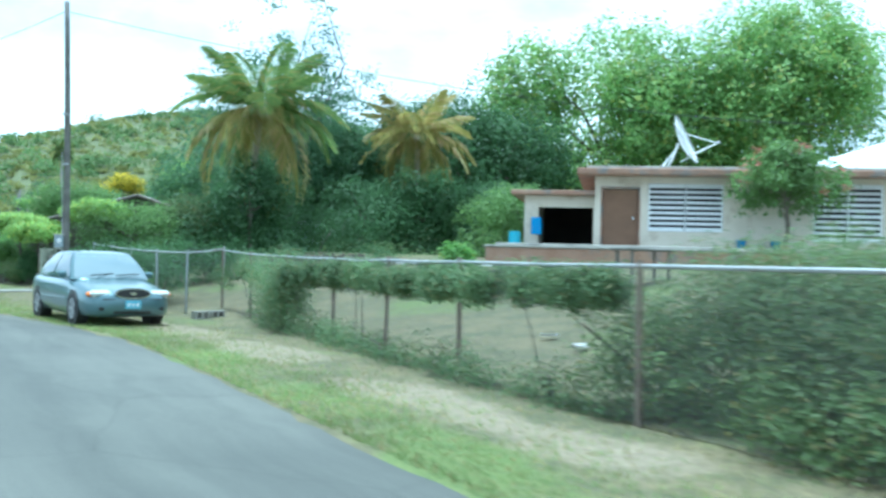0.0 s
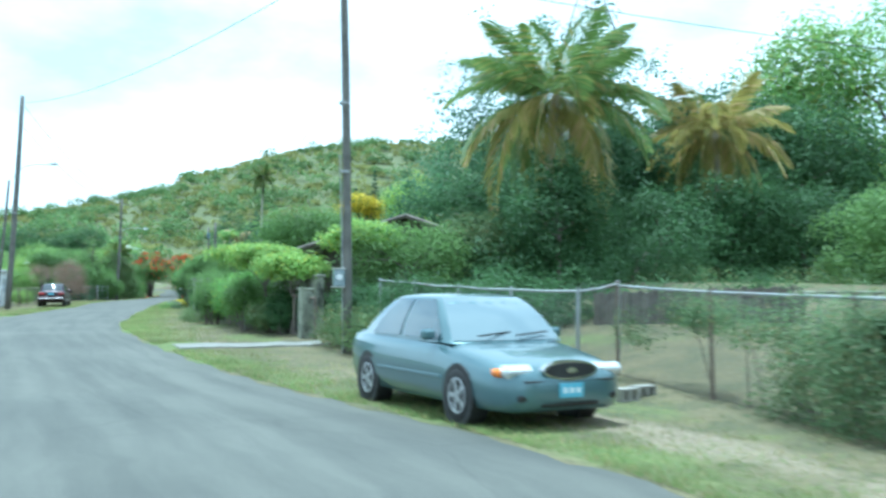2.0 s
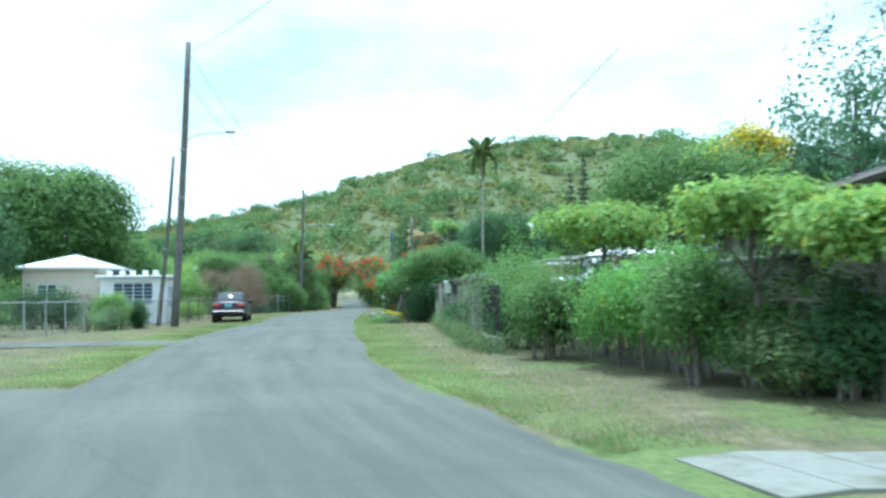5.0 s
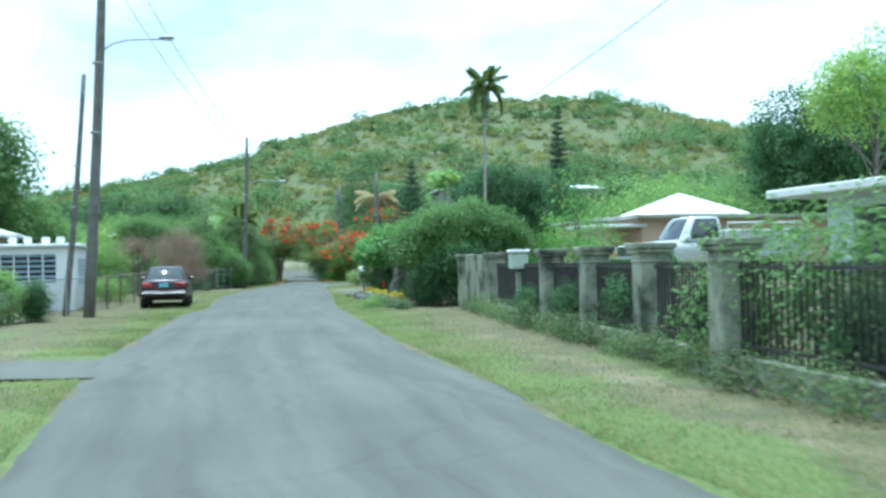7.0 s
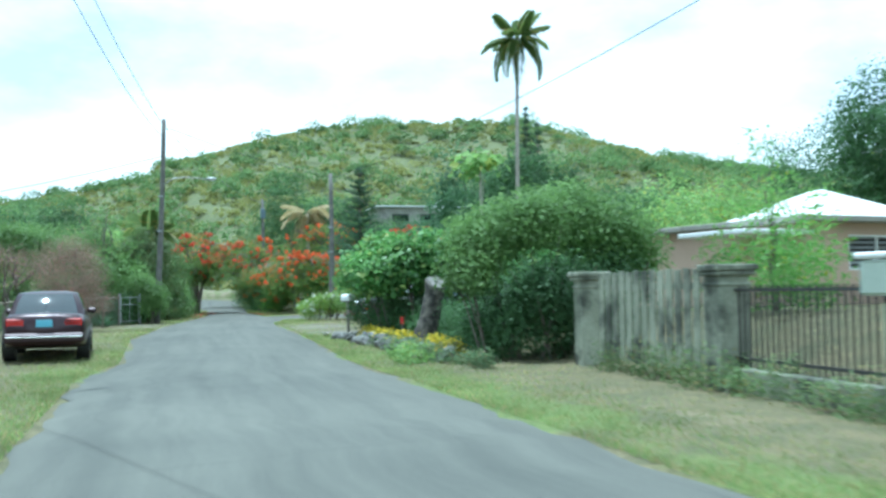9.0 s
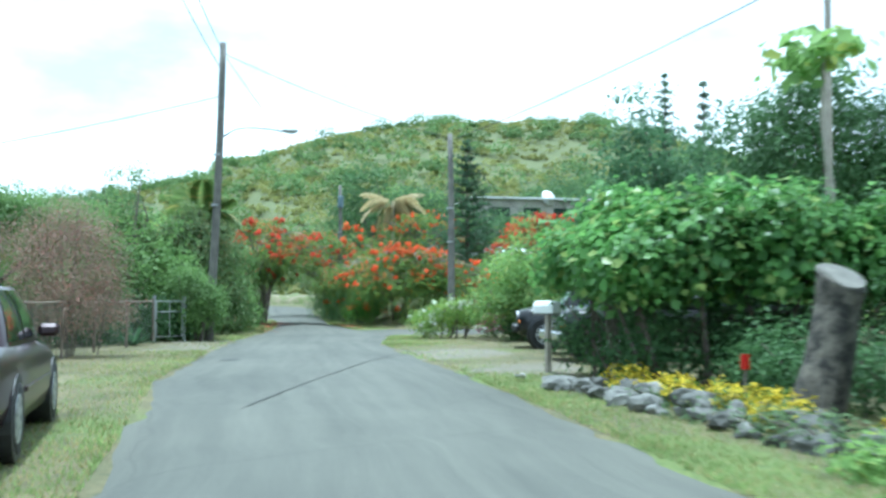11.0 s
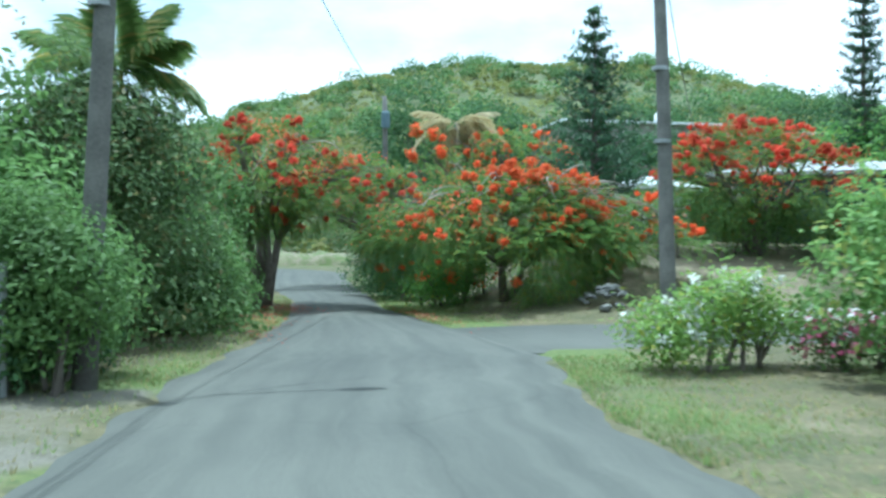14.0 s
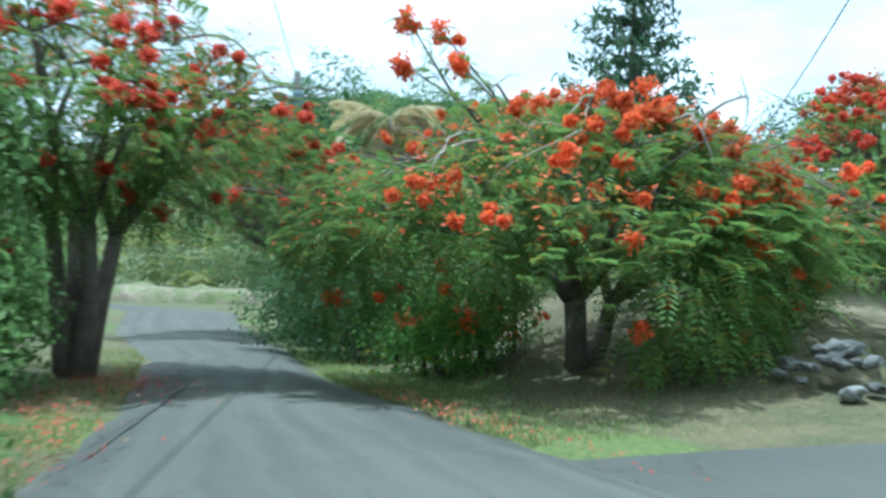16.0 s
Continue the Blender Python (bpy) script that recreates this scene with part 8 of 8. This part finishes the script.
def car(name, label, category, x, y, heading, stations, cabin, axle_f, axle_r, track, wheel_r, body_paint, windows, spokes=5, glass=None, rim_mat=None, sill=True, z=None, mirror_u=0.12):
    """A vehicle with its front towards local +x. windows: named panes (u0, u1, v0, v1) on the cabin."""
    t = thing(name, label, category, (x, y, (ground_at(x, y) if z is None else z)), heading)
    body = part("body", body_bm(stations), body_paint, t, smooth=True)
    part("cabin", cabin_bm(cabin), body_paint, t, smooth=True)
    for nm, (u0, u1, v0, v1) in windows:
        part(nm, pane_bm(cabin, u0, u1, v0, v1), (glass if "screen" in nm else M_GLASSSIDE) if glass else M_GLASS, t, smooth=True)
    for ax in (axle_f, axle_r):
        for s in (1, -1):
            w = np.interp(ax, [q[0] for q in sorted(stations)], [q[1] for q in sorted(stations)])
            # Black disc on the body side imitates the dark hollow round the wheel.
            arch = part("wheel_well_disc", tube_bm([(ax, s * (w - 0.25), wheel_r), (ax, s * (w + 0.004), wheel_r)], wheel_r * 1.15, 22), M_TRIM, t)
            wheel(t, ax, s * (w - 0.09), wheel_r, 0.21, spokes, rim_mat)
    at = cabin_grid(cabin)
    for s, u in ((1, 1 + mirror_u), (-1, 4 - mirror_u)):
        q = at(u, 0.08)
        m = part("mirror", box_bm(q.x, q.y + s * 0.13, q.z + 0.04, 0.1, 0.2, 0.13, 0.035), body_paint, t)
    if sill:
        zb = min(q[2] for q in stations)
        wmax = max(q[1] for q in stations)
        for s in (1, -1):
            part("side_moulding", box_bm((axle_f + axle_r) / 2, s * (wmax + 0.004), zb + 0.33, (axle_f - axle_r) - wheel_r * 2.5, 0.02, 0.045, 0.006), body_paint, t)
    return t


def oval_bm(x, y, z, ry, rz, depth=0.03, sides=20):
    bm = bmesh.new()
    f = [bm.verts.new((x, y + ry * math.cos(a), z + rz * math.sin(a))) for a in [2 * math.pi * k / sides for k in range(sides)]]
    b = [bm.verts.new((x - depth, v.co.y, v.co.z)) for v in f]
    bm.faces.new(f)
    bm.faces.new(b[::-1])
    for i in range(sides):
        bm.faces.new((f[i], b[i], b[(i + 1) % sides], f[(i + 1) % sides]))
    return bm


SEDAN_WINDOWS = [("windscreen", (0.02, 0.98, 0.04, 0.93)), ("front_window", (1.07, 1.49, 0.06, 0.86)), ("rear_window", (1.53, 1.88, 0.06, 0.86)),
                 ("rear_screen", (2.08, 2.92, 0.06, 0.88)), ("rear_window", (3.12, 3.47, 0.06, 0.86)), ("front_window", (3.51, 3.93, 0.06, 0.86))]

# the pale teal sedan that faces the camera: front wheels near y 23.5, back wheels near y 26.2
HEAD = math.degrees(math.atan2(-2.73, 0.46))
fx, fy = 5.84, 23.59
SED = car("parked_sedan", "pale teal-grey rounded sedan parked on the verge", "car", fx, fy, HEAD,
          [(1.06, 0.46, 0.3, 0.56), (1.0, 0.66, 0.22, 0.64), (0.86, 0.82, 0.19, 0.7), (0.5, 0.9, 0.18, 0.78), (0.0, 0.92, 0.18, 0.86), (-0.5, 0.925, 0.18, 0.93), (-1.0, 0.93, 0.18, 0.95), (-1.8, 0.93, 0.18, 0.97), (-2.5, 0.92, 0.19, 0.98), (-3.0, 0.9, 0.22, 0.99), (-3.5, 0.84, 0.28, 0.97), (-3.8, 0.72, 0.36, 0.9), (-3.9, 0.5, 0.42, 0.82)],
          (-0.35, -3.12, 0.82, 0.90, -1.12, -2.2, 0.58, 1.46), 0.0, -2.756, 0.80, 0.325, P_TEALGREY, SEDAN_WINDOWS, 5, M_GLASSPALE, z=ground_at(fx, fy) + 0.0)
for s in (1, -1):
    h = part("headlight", box_bm(0.87, s * 0.62, 0.65, 0.2, 0.42, 0.15, 0.06), M_HEAD, SED, "clear oval headlight")
    h.matrix_basis = Matrix.Translation((0.0, 0, 0)) @ Matrix.Rotation(0, 4, "Z")
    part("indicator", box_bm(0.80, s * 0.83, 0.64, 0.16, 0.1, 0.09, 0.03), M_ORANGE, SED, "amber indicator")
    part("fog_light", box_bm(1.0, s * 0.55, 0.36, 0.05, 0.26, 0.08, 0.02), M_TRIM, SED)
    part("tail_light", box_bm(-3.78, s * 0.52, 0.76, 0.14, 0.26, 0.13, 0.04), M_RED, SED, "red tail light")
gr = part("grille", oval_bm(1.07, 0, 0.66, 0.34, 0.085, 0.1), M_TRIM, SED, "dark oval grille")
part("grille_ring", oval_bm(1.062, 0, 0.66, 0.375, 0.112, 0.09), M_CHROME, SED)
part("emblem", oval_bm(1.085, 0, 0.66, 0.07, 0.032, 0.02), M_CHROME, gr, "plain chrome oval badge")
part("number_plate", box_bm(1.075, 0, 0.44, 0.02, 0.32, 0.16, 0.004), M_PLATE, SED, "pale blue plate with plain bars")
for k in range(3):
    part("plate_bar", box_bm(1.087, -0.09 + 0.09 * k, 0.44, 0.004, 0.05, 0.06), M_WHITE, SED)
part("air_intake", box_bm(1.03, 0, 0.3, 0.06, 0.8, 0.08, 0.02), M_TRIM, SED)
part("bumper_line", box_bm(1.02, 0, 0.545, 0.08, 1.2, 0.02, 0.006), M_TRIM, SED)
for y in (-0.25, 0.3):
    part("wiper", tube_bm([(-0.22, y - 0.25, 0.99), (-0.36, y + 0.3, 1.03)], 0.012, 5), M_TRIM, SED)

SED.matrix_world = SED.matrix_world @ Matrix.Diagonal((1.04, 1.04, 1.08, 1))

# dark maroon sedan across the lane, its back towards the camera
DC = car("parked_sedan", "dark maroon boxy sedan parked half on the grass", "car", -3.1, 85.5, 88,
         [(1.05, 0.6, 0.3, 0.6), (0.98, 0.76, 0.24, 0.66), (0.5, 0.86, 0.2, 0.78), (0, 0.875, 0.2, 0.86), (-0.6, 0.88, 0.2, 0.92), (-1.6, 0.88, 0.2, 0.94), (-2.4, 0.875, 0.2, 0.95), (-3.0, 0.86, 0.24, 0.97), (-3.5, 0.82, 0.3, 0.98), (-3.72, 0.76, 0.32, 0.95), (-3.78, 0.7, 0.36, 0.86)],
         (-0.4, -2.95, 0.76, 0.9, -1.0, -2.35, 0.57, 1.42), 0.0, -2.7, 0.75, 0.32, P_MAROON, SEDAN_WINDOWS, 7)
for s in (1, -1):
    part("tail_light", box_bm(-3.74, s * 0.56, 0.8, 0.08, 0.36, 0.16, 0.02), M_RED, DC, "red tail light")
    part("headlight", box_bm(0.98, s * 0.6, 0.62, 0.08, 0.28, 0.12, 0.02), M_HEAD, DC)
part("rear_bumper", box_bm(-3.8, 0, 0.48, 0.14, 1.56, 0.2, 0.04), P_MAROON, DC)
part("bumper_trim", box_bm(-3.875, 0, 0.5, 0.02, 1.5, 0.03, 0.008), M_CHROME, DC, "bright bumper strip")
part("number_plate", box_bm(-3.79, 0, 0.78, 0.03, 0.32, 0.15, 0.004), M_PLATE, DC, "pale blue plate")

# black sport utility vehicle on the gravel, facing the lane
SUV_WINDOWS = [("windscreen", (0.07, 0.93, 0.06, 0.9)), ("front_window", (1.1, 1.36, 0.08, 0.86)), ("rear_window", (1.39, 1.64, 0.08, 0.86)), ("quarter_window", (1.68, 1.93, 0.08, 0.86)),
               ("rear_screen", (2.1, 2.9, 0.1, 0.86)), ("quarter_window", (3.07, 3.32, 0.08, 0.86)), ("rear_window", (3.36, 3.61, 0.08, 0.86)), ("front_window", (3.64, 3.9, 0.08, 0.86))]
SUV = car("sport_utility_vehicle", "black sport utility vehicle parked on the gravel", "car", 8.5, 97.4, 160,
          [(0.66, 0.72, 0.4, 0.82), (0.6, 0.84, 0.34, 0.94), (0.32, 0.88, 0.32, 1.0), (0.0, 0.9, 0.32, 1.03), (-0.5, 0.9, 0.32, 1.06), (-1.2, 0.9, 0.32, 1.08), (-2.2, 0.9, 0.32, 1.09), (-3.0, 0.9, 0.34, 1.09), (-3.45, 0.86, 0.4, 1.06), (-3.55, 0.8, 0.45, 1.0)],
          (-0.45, -3.5, 0.85, 1.04, -1.05, -3.3, 0.68, 1.66), 0.0, -2.65, 0.76, 0.35, P_BLACK, SUV_WINDOWS, 6, M_GLASSPALE)
for s in (1, -1):
    part("headlight", oval_bm(0.67, s * 0.56, 0.8, 0.12, 0.11, 0.08), M_HEAD, SUV, "round headlight")
    part("indicator", box_bm(0.58, s * 0.78, 0.66, 0.12, 0.1, 0.07, 0.02), M_ORANGE, SUV, "amber indicator")
    part("wheel_flare", lathe_bm([(0.37, 0.0), (0.44, 0.0), (0.44, 0.05), (0.37, 0.06)], 20), P_BLACK, SUV).matrix_basis = pose(0, s * 0.89 - (0.03 if s < 0 else 0.0), 0.36)
    part("roof_rail", tube_bm([(-1.1, s * 0.6, 1.72), (-3.2, s * 0.6, 1.72)], 0.022, 6), M_CHROME, SUV)
for k in range(7):
    part("grille_slot", box_bm(0.665, -0.27 + 0.09 * k, 0.8, 0.03, 0.05, 0.16, 0.01), M_CHROME, SUV)
part("bumper", box_bm(0.7, 0, 0.5, 0.16, 1.6, 0.2, 0.05), M_TRIM, SUV)


def pickup(name, label, x, y, heading, body_paint, long_bed=1.9, z=None, height=1.75, wheel_r=0.37, utility=False):
    stations = [(0.85, 0.7, 0.42, 0.9), (0.8, 0.86, 0.38, 0.98), (0.4, 0.92, 0.36, 1.04), (0.0, 0.93, 0.36, 1.07), (-0.6, 0.93, 0.36, 1.1), (-1.2, 0.93, 0.36, 1.1), (-1.95, 0.93, 0.36, 1.1), (-2.0, 0.9, 0.36, 1.08)]
    t = car(name, label, "pickup truck", x, y, heading, stations, (-0.6, -1.98, 0.86, 1.07, -1.05, -1.9, 0.68, height), 0.0, -3.1, 0.77, wheel_r, body_paint,
            [("windscreen", (0.07, 0.93, 0.06, 0.9)), ("door_window", (1.16, 1.9, 0.08, 0.86)), ("rear_screen", (2.1, 2.9, 0.1, 0.84)), ("door_window", (3.1, 3.84, 0.08, 0.86))], 6, z=z, sill=False)
    x0, x1 = -2.06, -2.06 - long_bed - 0.5
    if utility:
        for s in (1, -1):
            bx = part("tool_locker", box_bm((x0 + x1) / 2, s * 0.78, 0.98, x0 - x1, 0.4, 0.86, 0.03), body_paint, t, "white utility locker")
            for k in range(3):
                part("locker_door", box_bm(x0 - 0.45 - 0.72 * k, s * 0.985, 1.05, 0.62, 0.02, 0.5, 0.01), body_paint, bx)
        part("bed_floor", box_bm((x0 + x1) / 2, 0, 0.72, x0 - x1, 1.2, 0.1), M_TRIM, t)
        part("ladder_rack", tube_bm([(x0 - 0.1, 0.8, 1.4), (x0 - 0.1, 0.8, 1.62), (x1 + 0.1, 0.8, 1.62), (x1 + 0.1, 0.8, 1.4)], 0.03, 6), body_paint, t)
    else:
        for s in (1, -1):
            part("bed_side", box_bm((x0 + x1) / 2, s * 0.88, 0.82, x0 - x1, 0.1, 0.56, 0.03), body_paint, t)
        part("tailgate", box_bm(x1 + 0.05, 0, 0.85, 0.08, 1.7, 0.5, 0.02), body_paint, t)
        part("bed_floor", box_bm((x0 + x1) / 2, 0, 0.6, x0 - x1, 1.7, 0.08), M_TRIM, t)
    part("chassis", box_bm(-1.6, 0, 0.42, 4.6, 0.8, 0.14), M_TRIM, t)
    part("bumper", box_bm(0.92, 0, 0.5, 0.14, 1.8, 0.18, 0.03), M_CHROME, t, "chrome front bumper")
    g = part("grille", box_bm(0.86, 0, 0.8, 0.05, 1.1, 0.3, 0.02), M_TRIM, t)
    for k in range(4):
        part("grille_bar", box_bm(0.89, 0, 0.69 + 0.075 * k, 0.02, 1.06, 0.028, 0.006), M_CHROME, g)
    for k in range(3):
        part("grille_post", box_bm(0.892, -0.35 + 0.35 * k, 0.8, 0.02, 0.025, 0.28), M_CHROME, g)
    for s in (1, -1):
        part("headlight", box_bm(0.84, s * 0.68, 0.84, 0.08, 0.26, 0.17, 0.02), M_HEAD, t, "square headlight")
        part("indicator", box_bm(0.84, s * 0.69, 0.7, 0.07, 0.26, 0.07, 0.015), M_ORANGE, t, "amber indicator")
    return t


pickup("pickup_truck", "dark teal pickup parked between two black vehicles", 8.4, 94.5, 166, P_TEAL, 1.6, height=1.62, wheel_r=0.34)
pickup("pickup_truck", "black full-size pickup with a chrome grille", 7.55, 92.4, 169, P_BLACK, 2.2, height=1.9, wheel_r=0.4)
pickup("utility_truck", "white utility pickup with side lockers in the yard", 11.4, 72.6, 178, P_WHITE, 2.2, height=1.8, wheel_r=0.38, utility=True)
far = car("parked_sedan", "dark sedan parked far along the lane", "car", -13.5, 101.0, 95,
          [(1.05, 0.6, 0.3, 0.6), (0.5, 0.86, 0.2, 0.78), (0, 0.875, 0.2, 0.86), (-1.6, 0.88, 0.2, 0.94), (-3.0, 0.86, 0.24, 0.97), (-3.7, 0.72, 0.36, 0.9)],
          (-0.4, -2.95, 0.76, 0.9, -1.0, -2.35, 0.57, 1.42), 0.0, -2.7, 0.75, 0.32, P_BLACK, SEDAN_WINDOWS, 5)
